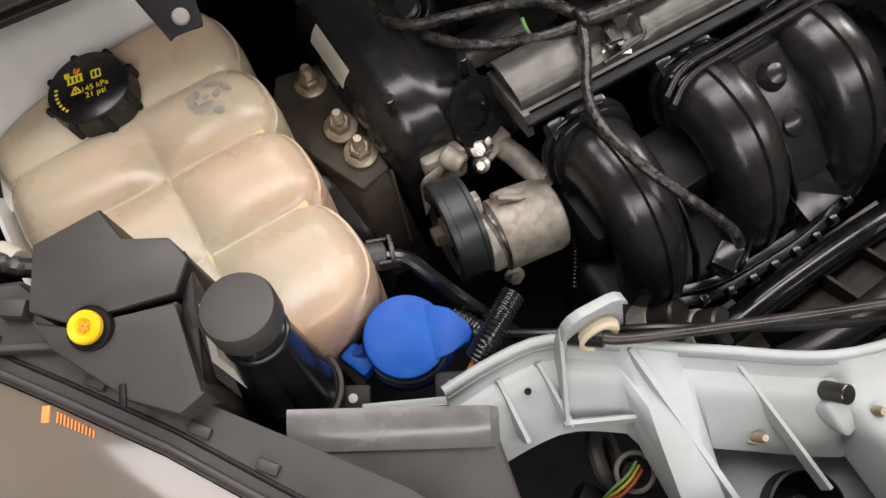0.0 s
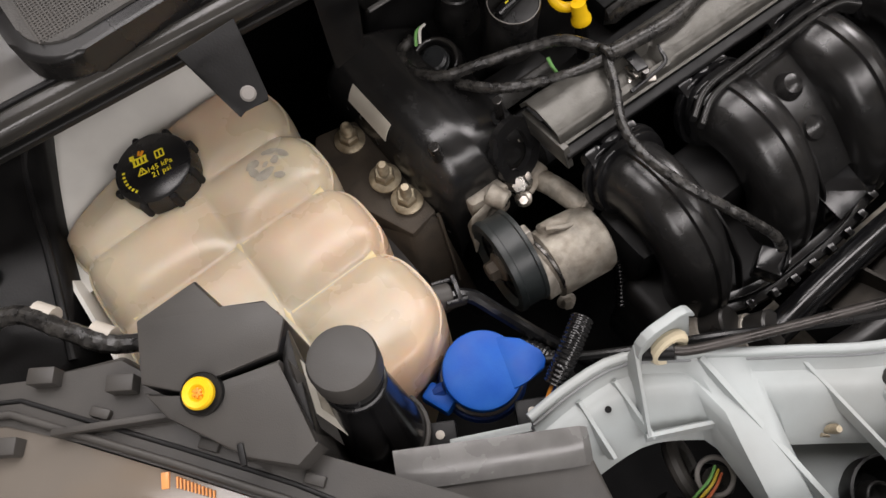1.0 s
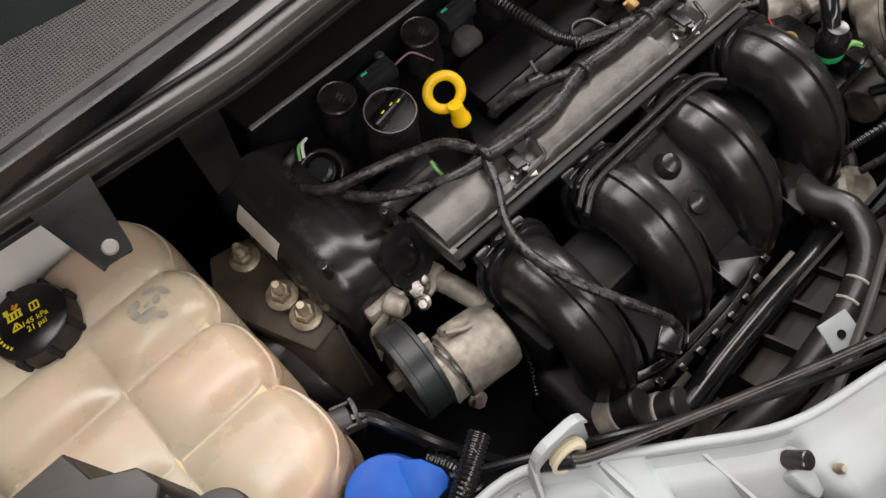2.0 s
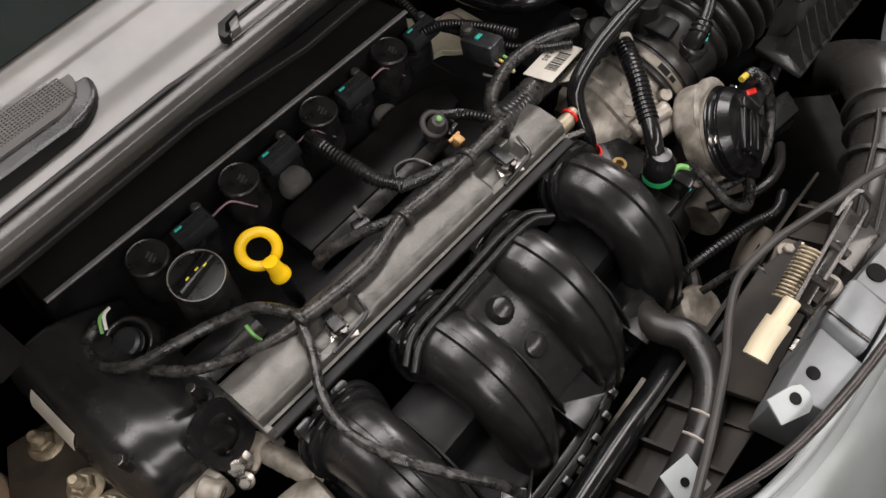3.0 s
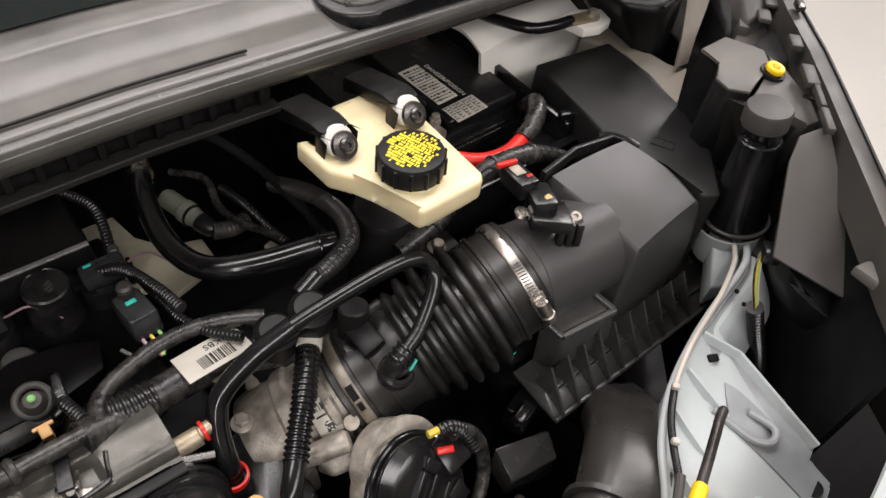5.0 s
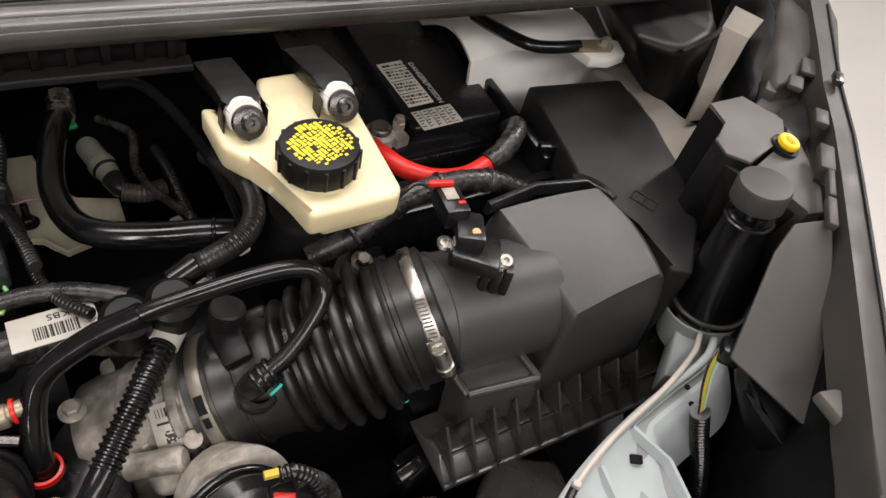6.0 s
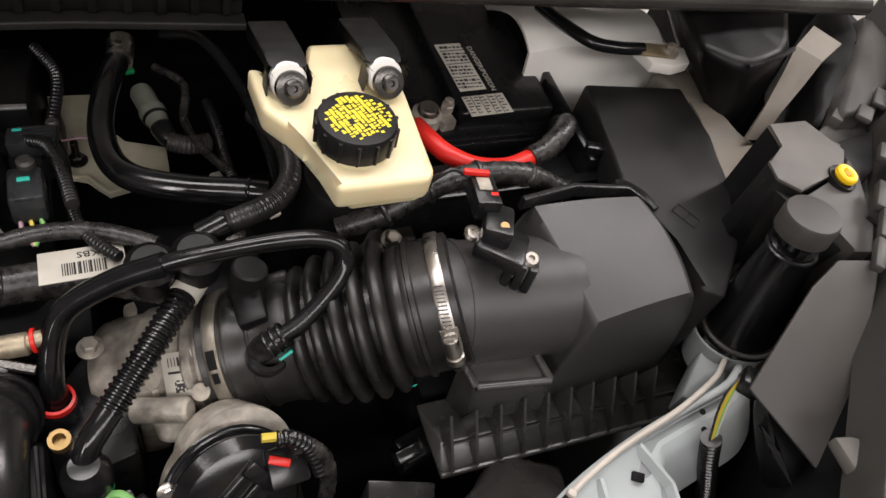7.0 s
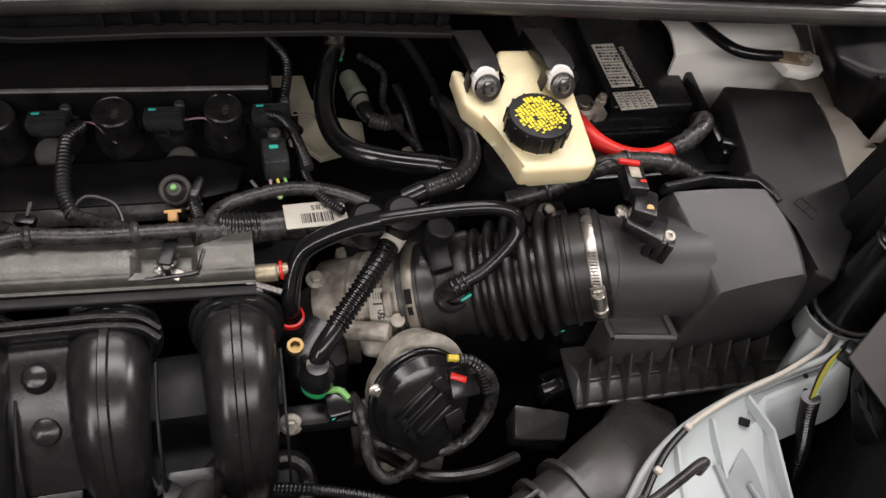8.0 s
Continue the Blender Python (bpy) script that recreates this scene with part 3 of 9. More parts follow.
tank = thing("coolant_tank", "translucent cream coolant expansion tank with pink staining", "coolant tank", (-0.57, 0.1, 0.69))
part("shell", sheet(BM(), tank_sheet, 96, 120, 0.003), TANK, tank, sharp=1.2)
bm = BM()
sweep(bm, even(smooth_path([(-0.4840, y, 0.7480) for y in (0.012, 0.06, 0.12, 0.2)]), 0.01), round_section(0.006, 0.004))
part("weld_flange", bm, TANK, tank)


def ridge(pts):
    b = BM()
    P = even(smooth_path([(x, y, 0) for x, y in pts], 6), 0.006)
    P = [Vector((p.x, p.y, 0.8066)) for p in P]
    return sweep(b, P, [(0.0060, -0.0055), (0.0040, -0.0030), (0.002, -0.0016), (0, -0.0012), (-0.002, -0.0016), (-0.0040, -0.0030), (-0.0060, -0.0055)])


for pts in ([(-0.560, 0.010), (-0.560, 0.06), (-0.560, 0.121)], [(-0.557, 0.054), (-0.52, 0.054), (-0.489, 0.054)], [(-0.557, 0.119), (-0.52, 0.119), (-0.489, 0.119)],
            [(-0.645, 0.119), (-0.60, 0.119), (-0.564, 0.119)], [(-0.635, 0.054), (-0.60, 0.054), (-0.564, 0.054)]):
    part("moulded_ridge", ridge(pts), TANK_SEAM, tank, "yellowed ridge between the chambers")
# filler cap
axis = Vector((-0.06, 0.03, 1)).normalized()
c0 = Vector((-0.5750, 0.2030, 0.8030))
cap = part("filler_cap", lathe(BM(), c0, axis, [(0, -0.014), (0.0295, -0.014), (0.0312, -0.011), (0.0300, 0.013), (0.0285, 0.0180), (0.0262, 0.0195), (0, 0.0195)], 48), BLACK_SATIN, tank, "black screw cap with yellow print")
R = axes(axis)
for i in range(8):
    a = 2 * math.pi * i / 8
    p = c0 + R @ Vector((0.0300 * math.cos(a), 0.0300 * math.sin(a), 0.008))
    part("grip_lug", lathe(BM(), p - axis * 0.018, axis, [(0, 0), (0.0030, 0), (0.0030, 0.026), (0.002, 0.0275), (0, 0.0275)], 10), BLACK_MATT, cap)
across = (Vector((1, -0.22, 0)) - axis * Vector((1, -0.22, 0)).dot(axis)).normalized()
top = Matrix.Translation(c0 + axis * 0.0197) @ Matrix((across, axis.cross(across), axis)).transposed().to_4x4()


def mark(bm, x, y, w, h, r=0):
    """A flat printed bar on the cap's top."""
    box(bm, (0, 0, 0), (w, h, 0.0003), bev=0)
    bmesh.ops.transform(bm, matrix=top @ pose(x, y, 0, 0, 0, r), verts=list(bm.verts)[-8:])


bm = BM()
for x in (-0.0115, -0.0085, -0.0055, -0.0025):
    mark(bm, x, 0.0085, 0.0017, 0.0042)
mark(bm, -0.007, 0.0058, 0.0115, 0.0011)
mark(bm, -0.007, 0.0112, 0.0115, 0.0011)
mark(bm, -0.0120, 0.0135, 0.0036, 0.0038)
for x, y, w, h, r in ((0.0050, 0.0075, 0.0010, 0.0062, 0), (0.0110, 0.0075, 0.0010, 0.0062, 0), (0.0080, 0.0105, 0.0060, 0.0010, 0), (0.0080, 0.0045, 0.0060, 0.0010, 0), (0.0080, 0.0075, 0.0010, 0.0062, 0),
                      (-0.0095, -0.0005, 0.0011, 0.0066, -30), (-0.0058, -0.0005, 0.0011, 0.0066, 30), (-0.0077, -0.0032, 0.0074, 0.0011, 0), (-0.0077, -0.0008, 0.0010, 0.0028, 0)):
    mark(bm, x, y, w, h, r)
for i in range(7):
    a = radians(168 + 9 * i)
    mark(bm, 0.0215 * math.cos(a), 0.0215 * math.sin(a), 0.0022, 0.0016, 168 + 9 * i)
part("cap_print", bm, INK_YELLOW, cap, "yellow warning symbols")
bm = BM()
mark(bm, -0.0040, 0.0142, 0.0046, 0.0020, 50)
mark(bm, -0.0062, 0.0152, 0.0016, 0.0040, -20)
part("flame_print", bm, ORANGE, cap, "orange heat symbol")
letters("pressure_print", "145 kPa", 0.0062, top @ pose(0.0055, -0.0022, 0.0001), INK_YELLOW, cap)
letters("pressure_print", "21 psi", 0.0062, top @ pose(0.0055, -0.0078, 0.0001), INK_YELLOW, cap)
random.seed(3)
for x, y, w, h, r in ((-0.5185, 0.1630, 0.012, 0.0085, 10), (-0.5150, 0.1500, 0.016, 0.0085, 5), (-0.5030, 0.1655, 0.013, 0.0055, -20), (-0.5035, 0.1560, 0.008, 0.0065, 40), (-0.5215, 0.1560, 0.0065, 0.012, 10), (-0.4960, 0.1580, 0.005, 0.012, 25), (-0.5075, 0.1430, 0.009, 0.006, -40), (-0.5110, 0.1570, 0.006, 0.004, 20)):
    ring = [(x + math.cos(radians(r)) * u - math.sin(radians(r)) * v, y + math.sin(radians(r)) * u + math.cos(radians(r)) * v)
            for u, v in ((w / 2 * math.cos(k * math.pi / 5) * random.uniform(0.8, 1.1), h / 2 * math.sin(k * math.pi / 5) * random.uniform(0.8, 1.1)) for k in range(10))]
    bm = BM()
    bm.faces.new([bm.verts.new(tuple(Vector(tank_sheet(((px - tank_edge(py)[0]) / (tank_edge(py)[1] - tank_edge(py)[0]) + 0.15) / 1.3, (py + 0.037) / 0.287)) + Vector((0, 0, 0.0006)))) for px, py in ring])
    part("level_stamp", bm, INK_GREY, tank, "worn grey stamped marking")
# hose outlet
bm = BM()
rod(bm, (-0.508, 0.022, 0.790), (-0.472, 0.006, 0.772), 0.0072)
part("outlet_spigot", bm, TANK, tank)
conn = thing("quick_connector", "dark clip connector on the coolant tank outlet", "hose connector", (-0.47, 0.01, 0.765))
bm = rod(BM(), (-0.478, 0.013, 0.776), (-0.462, 0.008, 0.771), 0.0095)
part("collar", bm, DUSTY_GREY, conn)
bm = BM()
for d in (-0.009, 0.009):
    box(bm, (-0.462, 0.008 + d, 0.773), (0.016, 0.003, 0.012), (0, 10, -18), 0.0008)
for d in (-0.006, 0.0, 0.006):
    box(bm, (-0.456 , 0.0065, 0.773 + d), (0.003, 0.02, 0.002), (0, 10, -18), 0.0005)
part("clip", bm, BLACK_SATIN, conn)
wire("coolant_hose", [(-0.464, 0.008, 0.771), (-0.450, -0.002, 0.768), (-0.440, -0.022, 0.758), (-0.425, -0.05, 0.74), (-0.40, -0.08, 0.70)], 0.0055, HOSE_GLOSS, "thin shiny black coolant hose from the tank", "hose")

# ---- white inner wing beside the tank ----
bm = sheet(BM(), lambda u, v: (-0.68 + 0.185 * u, 0.17 + 0.20 * v, 0.780 + 0.035 * v + 0.012 * math.sin(u * 5 + v * 2) + 0.02 * max(0, v - 0.6) * math.sin(u * 9)), 40, 24, 0.003)
solo("inner_wing_top", bm, WHITE_BODY, "dusty white painted inner wing behind the coolant tank", "inner wing", kind="structure")
bm = sheet(BM(), lambda u, v: (-0.668 + 0.012 * v, 0.30 - 0.22 * u, 0.80 - 0.05 * v - 0.06 * u * v), 16, 6, 0.003)
solo("inner_wing_edge", bm, WHITE_BODY, "white painted wing edge beside the coolant tank", "inner wing", kind="structure")
bm = hull(BM(), [(-0.79, 0.10, 0.80), (-0.690, 0.12, 0.80), (-0.648, 0.262, 0.822), (-0.620, 0.30, 0.830), (-0.79, 0.32, 0.87), (-0.79, 0.10, 0.72), (-0.690, 0.12, 0.72), (-0.655, 0.262, 0.72), (-0.625, 0.30, 0.72), (-0.79, 0.32, 0.72)], 0.006, 3)
lin = thing("wing_liner", "black plastic liner between wing and coolant tank", "liner", (-0.70, 0.2, 0.72))
part("panel", bm, OLD_BLACK, lin)
part("folded_edge", tube(BM(), [(-0.693, 0.122, 0.802), (-0.670, 0.190, 0.814), (-0.650, 0.262, 0.824), (-0.622, 0.298, 0.832)], 0.0032, n=10), BLACK_MATT, lin)
part("push_clip", lathe(BM(), (-0.705, 0.20, 0.826), (0, 0, 1), [(0, 0), (0.008, 0), (0.008, 0.002), (0.005, 0.004), (0, 0.004)], 18), BLACK_MATT, lin)
lead = wire("lamp_lead", [(-0.76, 0.16, 0.84), (-0.70, 0.150, 0.845), (-0.675, 0.118, 0.845), (-0.655, 0.092, 0.84), (-0.62, 0.075, 0.83)], 0.006, TAPE, "taped black lamp lead with pale tags", lump=0.2)
for i, p in enumerate(((-0.683, 0.131, 0.8465), (-0.660, 0.097, 0.8425))):
    bm = tube(BM(), [(p[0] - 0.004, p[1] + 0.006, p[2]), p, (p[0] + 0.004, p[1] - 0.006, p[2])], 0.0070, n=12)
    tag = solo("cable_tag", bm, PALE, "pale tape tag round the lamp lead", "tape", "tape tags")
    moved((0.002, 0.006, -0.004), tag)


# ---- headlamps ----
def headlamp(side):
    """side -1 or 1: the housing with its stepped top, adjuster, bump post and lens."""
    def X(x):
        return x * -side - (0.015 if side > 0 else 0)

    dy, dz = (-0.011, 0.002) if side > 0 else (0, 0)

    def pts(P):
        Q = [(X(x), y + dy) for x, y in P]
        return Q if side < 0 else Q[::-1]

    ob = thing("headlamp", "dark grey plastic headlamp housing with yellow adjuster", "headlamp", (X(-0.62), dy, 0.75 + dz), group="headlamps")
    top = [(-0.588, 0.070), (-0.5865, 0.046), (-0.563, 0.0345), (-0.5595, 0.018), (-0.573, 0.004), (-0.601, 0.012), (-0.626, 0.018), (-0.642, 0.036), (-0.627, 0.070)]
    # black sides under a grey top plate, which is paler on the right lamp
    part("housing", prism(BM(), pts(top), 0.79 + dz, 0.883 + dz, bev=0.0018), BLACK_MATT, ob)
    part("top_plate", prism(BM(), pts(top), 0.8825 + dz, 0.886 + dz, bev=0.0014), DUSTY_GREY if side < 0 else LIGHT_GREY, ob)
    face = [(-0.574, 0.001), (-0.5785, -0.006), (-0.582, -0.050), (-0.597, -0.053), (-0.616, -0.033), (-0.640, 0.012), (-0.644, 0.033), (-0.627, 0.0150), (-0.602, 0.009)]
    part("front_panel", prism(BM(), pts(face), 0.79 + dz, 0.883 + dz, bev=0.0015), DUSTY_GREY, ob)
    part("side_wall", hull(BM(), [(X(x), y + dy, z + dz) for x, y, z in ((-0.5605, 0.030, 0.876), (-0.5615, 0.016, 0.876), (-0.5790, -0.008, 0.876), (-0.5830, -0.048, 0.876), (-0.566, 0.030, 0.80), (-0.580, -0.03, 0.80), (-0.592, -0.05, 0.80))], 0.0015), COVER, ob)
    part("panel_slot", box(BM(), (X(-0.6175), -0.030 + dy, 0.8835 + dz), (0.0035, 0.012, 0.002), (0, 0, 20 * side), 0.0006), BLACK_MATT, ob)
    shelf = [(-0.640, 0.038), (-0.648, 0.070), (-0.700, 0.092), (-0.790, 0.15), (-0.80, 0.128), (-0.720, 0.078), (-0.690, 0.038), (-0.657, -0.006), (-0.618, -0.060), (-0.591, -0.103), (-0.540, -0.190), (-0.510, -0.230), (-0.488, -0.200), (-0.520, -0.140), (-0.560, -0.086), (-0.598, -0.040)]
    if side > 0:
        shelf = shelf[:8] + [(-0.632, -0.040), (-0.612, -0.030), (-0.598, -0.040)]
    part("shelf", prism(BM(), pts(shelf), 0.80 + dz, 0.862 + dz, bev=0.003), DUSTY_GREY, ob)
    b = BM()
    for (x0, y0), (x1, y1) in (((-0.700, 0.052), (-0.640, 0.018)), ((-0.640, 0.018), (-0.600, -0.030))):
        c, L = ((X(x0) + X(x1)) / 2, (y0 + y1) / 2 + dy, 0.866 + dz), math.hypot(x1 - x0, y1 - y0)
        box(b, c, (L, 0.004, 0.010), (0, 0, math.degrees(math.atan2(y1 - y0, X(x1) - X(x0)))), 0.001)
    for x, y in ((-0.690, 0.085), (-0.655, 0.052), (-0.612, -0.028), (-0.740, 0.09), (-0.725, 0.062)):
        box(b, (X(x), y + dy, 0.866 + dz), (0.016, 0.010, 0.012), (0, 0, -35 * -side), 0.001)
    part("stiffening_ribs", b, DUSTY_GREY, ob)
    # lens below the front edge
    def lens_at(u, v):
        top = [(-0.80, 0.126), (-0.720, 0.076), (-0.690, 0.036), (-0.657, -0.008), (-0.618, -0.062), (-0.591, -0.105), (-0.510, -0.232)]
        k = u * 6
        i = min(int(k), 5)
        x, y = top[i][0] + (top[i + 1][0] - top[i][0]) * (k - i), top[i][1] + (top[i + 1][1] - top[i][1]) * (k - i)
        a = Vector((X(x), y + dy, 0.858 + dz))
        b2 = Vector((X(x - (0.10 if side < 0 else 0.03)), y - (0.09 if side < 0 else 0.03) + dy, (0.78 if side < 0 else 0.70) + dz))
        p = a.lerp(b2, v)
        p.z += (0.03 if side < 0 else 0.004) * math.sin(math.pi * v)
        return p

    part("lens", sheet(BM(), lens_at, 24, 10, 0.003), LENS, ob, "scuffed clear lens")
    if side < 0:
        edge = [lens_at(i / 30, 0) for i in range(4, 31)]
        part("edge_lip", sweep(BM(), [p + Vector((0.004, 0.003, 0.0065)) for p in edge], round_section(0.0045, 0.005, 0.4, 3)), DUSTY_GREY, ob, "raised lip along the lens edge")
        part("edge_groove", sweep(BM(), [p + Vector((0.011, 0.008, 0.0042)) for p in edge], round_section(0.0028, 0.002, 0.4, 3)), BLACK_MATT, ob, "dark groove behind the lip")
        for i in (6, 12, 17, 21):
            part("edge_tab", box(BM(), edge[i] + Vector((0.016, 0.011, 0.005)), (0.012, 0.006, 0.005), (0, 0, -52), 0.001), DUSTY_GREY, ob)
    for i in range(11):
        part("amber_rib", box(BM(), (X(-0.6575 + 0.0013 * i), -0.0135 - 0.0018 * i + dy, 0.8618 + dz), (0.0009, 0.0060 - 0.0002 * i, 0.0030), (8, 0, 30 * side), bev=0), AMBER, ob)
    part("amber_reflector", box(BM(), (X(-0.6625), -0.0085 + dy, 0.8618 + dz), (0.0045, 0.0090, 0.0030), (8, 0, 30 * side), 0.0006), AMBER, ob, "amber reflector in the lens")
    # adjuster
    c = Vector((X(-0.6180), 0.0105 + dy, 0.8855 + dz))
    a = Vector((0.12 * side, -0.1, 1)).normalized()
    # black disc that paints the knob's shadow on the housing
    knob_shadow = part("adjuster_shadow", lathe(BM(), c, a, [(0, 0.0005), (0.0112, 0.0005), (0.0115, 0.0008), (0.0118, 0.0008), (0.0118, -0.004)], 28), BLACK_MATT, ob)
    adj = part("adjuster", lathe(BM(), c, a, [(0, 0), (0.0070, 0), (0.0088, 0.0025), (0.0088, 0.0055), (0.0078, 0.0068), (0.0046, 0.0064), (0.0034, 0.0045), (0, 0.0045)], 32), YELLOW, ob, "yellow adjuster knob")
    b = BM()
    for r in (0, 60, 120):
        box(b, c + a * 0.0048, (0.0058, 0.0015, 0.003), (0, 0, r), 0.0004)
    part("socket", b, ORANGE, adj)
    return ob


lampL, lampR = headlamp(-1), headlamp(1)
# rating label on the side of one housing
LABEL = [Vector(p) for p in ((-0.5735, -0.0035, 0.8800), (-0.5700, -0.0200, 0.8610), (-0.5790, -0.0420, 0.8350), (-0.5845, -0.0270, 0.8590))]


def label_at(u, v, lift):
    p = LABEL[0].lerp(LABEL[1], u).lerp(LABEL[3].lerp(LABEL[2], u), v)
    return p + Vector((0.92, -0.30, 0.25)) * lift


part("label_backing", sheet(BM(), lambda u, v: label_at(u * 1.1 - 0.05, v * 1.1 - 0.05, 0.002), 2, 2, 0.004), DUSTY_GREY, lampL)
part("rating_label", sheet(BM(), lambda u, v: label_at(u, v, 0.0085), 4, 4, 0.0006), PAPER, lampL, "printed paper rating label")
part("label_print", sheet(BM(), lambda u, v: label_at(0.18 + 0.55 * u, 0.35 + 0.5 * v, 0.0100), 2, 2, 0.0003), INK_GREY, lampL)
part("label_stamp", sheet(BM(), lambda u, v: label_at(0.15 + 0.2 * u, 0.08 + 0.15 * v, 0.0100), 2, 2, 0.0003), INK, lampL)


def bump_post(cap, foot, tilt_label, rim=True):
    cap, foot = Vector(cap), Vector(foot)
    d = (cap - foot).normalized()
    L = (cap - foot).length
    ob = thing("bonnet_bump_post", tilt_label, "bump post", foot, group="bonnet bump posts")
    part("post", lathe(BM(), foot, d, [(0, 0), (0.0295, 0), (0.0275, 0.012), (0.0180, L - 0.03), (0.0165, L - 0.022), (0.013, L - 0.020), (0.013, L - 0.004), (0, L - 0.004)], 36), BLACK_GLOSS, ob)
    up = (d + Vector((0, 0, 0.35))).normalized()
    part("rubber_cap", lathe(BM(), cap - up * 0.012, up, [(0, 0), (0.0165, 0), (0.0196, 0.002), (0.0196, 0.0165), (0.0184, 0.0190), (0.015, 0.0197), (0, 0.0198)], 36), DUSTY_GREY, ob, "dusty grey rubber buffer")
    b = BM()
    torus(b, foot + d * (L - 0.026), d, 0.0165, 0.0022)
    for a in (0, 2.1, 4.2):
        q = axes(d) @ Vector((0.0145 * math.cos(a), 0.0145 * math.sin(a), L - 0.019))
        box(b, foot + q, (0.006, 0.006, 0.012), (0, 0, math.degrees(a)), 0.001)
    part("locking_collar", b, BLACK_SATIN, ob)
    if rim:
        part("base_flange", torus(BM(), foot + d * 0.006, d, 0.0295, 0.0018), DUSTY_GREY, ob)
    return ob


bump_post((-0.5475, -0.0265, 0.893), (-0.556, -0.045, 0.775), "black bonnet bump post with grey rubber buffer beside the coolant tank")
bump_post((0.5330, -0.0375, 0.896), (0.5410, -0.0560, 0.777), "black bonnet bump post with grey rubber buffer in a steel cup")

# long black housing in front of the washer filler
fr = thing("lamp_end_box", "dark grey plastic box with a shiny sloped rim", "housing", (-0.52, -0.12, 0.76))
part("body", hull(BM(), [(-0.553, -0.074, 0.847), (-0.462, -0.122, 0.826), (-0.473, -0.150, 0.820), (-0.565, -0.102, 0.844), (-0.570, -0.19, 0.824), (-0.487, -0.24, 0.796), (-0.558, -0.083, 0.77), (-0.467, -0.128, 0.76), (-0.487, -0.22, 0.74)], 0.003), DUSTY_GREY, fr)
def rim_at(u, v):
    p = Vector((-0.556, -0.0715, 0.8520)).lerp(Vector((-0.4600, -0.1240, 0.8280)), u)
    q = Vector((-0.565, -0.0890, 0.8465)).lerp(Vector((-0.4695, -0.1415, 0.8225)), u)
    r = p.lerp(q, v)
    r.z += 0.0025 * math.sin(math.pi * v) - 0.006 * max(0, u - 0.96) / 0.04
    return r


part("rim", sheet(BM(), rim_at, 24, 8, 0.003), RIM_GREY, fr, "shiny grey rim")
part("rim_step", sweep(BM(), [rim_at(0.02 + 0.30 * i / 6, 1.03) - Vector((0, 0, 0.0015)) for i in range(7)], round_section(0.003, 0.002)), RIM_GREY, fr)

# ---- washer filler ----
wf = thing("washer_filler", "bright blue washer filler cap with a pull tab", "filler cap", (-0.485, -0.05, 0.74))
ax = Vector((0.0, -0.08, 1)).normalized()
c = Vector((-0.4790, -0.0500, 0.7600))
part("neck", lathe(BM(), c, ax, [(0, -0.05), (0.0255, -0.05), (0.0258, 0.002), (0.0262, 0.012), (0.0255, 0.016), (0, 0.016)], 36), PALE, wf, "pale plastic neck")
part("collar", lathe(BM(), c - ax * 0.006, ax, [(0.022, -0.008), (0.0305, -0.008), (0.0318, 0.0), (0.0300, 0.004), (0.0255, 0.004)], 36), BLUE_DARK, wf)
part("neck_band", lathe(BM(), c, ax, [(0.0262, -0.001), (0.0284, 0.0), (0.0286, 0.008), (0.0268, 0.0095)], 40), DUSTY_LIGHT, wf, "grey band below the cap")
lid = part("lid", lathe(BM(), c, ax, [(0, 0.0145), (0.0268, 0.0145), (0.0274, 0.0165), (0.0274, 0.0215), (0.0266, 0.0238), (0.0240, 0.0246), (0, 0.0248)], 48), BLUE, wf)
bm = BM()
prism(bm, [(0.012, -0.020), (0.028, -0.015), (0.040, -0.010), (0.043, -0.004), (0.041, 0.003), (0.030, 0.014), (0.014, 0.020)], -0.003, 0.003, Matrix.Translation(c + ax * 0.0195) @ pose(0, 0, 0, 5, -6, -24), 0.0015)
part("pull_tab", bm, BLUE, lid)
bm = tube(BM(), [c + Vector((-0.026, 0.006, 0.012)), c + Vector((-0.037, 0.010, 0.006)), c + Vector((-0.036, 0.012, -0.008)), c + Vector((-0.026, 0.014, -0.012))], 0.0055, n=10)
part("hinge_strap", bm, BLUE_DARK, wf)
part("hinge_block", box(BM(), c + Vector((-0.033, 0.004, 0.006)), (0.014, 0.022, 0.016), (0, 0, 20), 0.003), BLUE, wf)
bm = BM()
prism(bm, [(-0.524, -0.073), (-0.478, -0.0965), (-0.455, -0.107), (-0.457, -0.112), (-0.480, -0.1015), (-0.526, -0.0775)], 0.774, 0.778, bev=0.001)
solo("filler_bracket", bm, FRAME, "narrow pale grey steel strip behind the washer filler", "bracket")
for x, y in ((-0.527, -0.0670), (-0.4700, -0.0925)):
    solo("filler_tab", box(BM(), (x, y, 0.770), (0.022, 0.018, 0.012), (0, 0, -30), 0.002), BLACK_MATT, "black plastic tab beside the washer filler", "tab", "filler tabs")
bm = lathe(BM(), (-0.4700, -0.0925, 0.776), (0, 0, 1), [(0, 0), (0.003, 0), (0.003, 0.0012), (0, 0.002)], 14)
solo("rivet", bm, PALE, "pale rivet in a filler tab", "rivet", "filler rivets")
solo("rivet", lathe(BM(), (-0.527, -0.0670, 0.776), (0, 0, 1), [(0, 0), (0.003, 0), (0.003, 0.0012), (0, 0.002)], 14), PALE, "pale rivet in a filler tab", "rivet", "filler rivets")

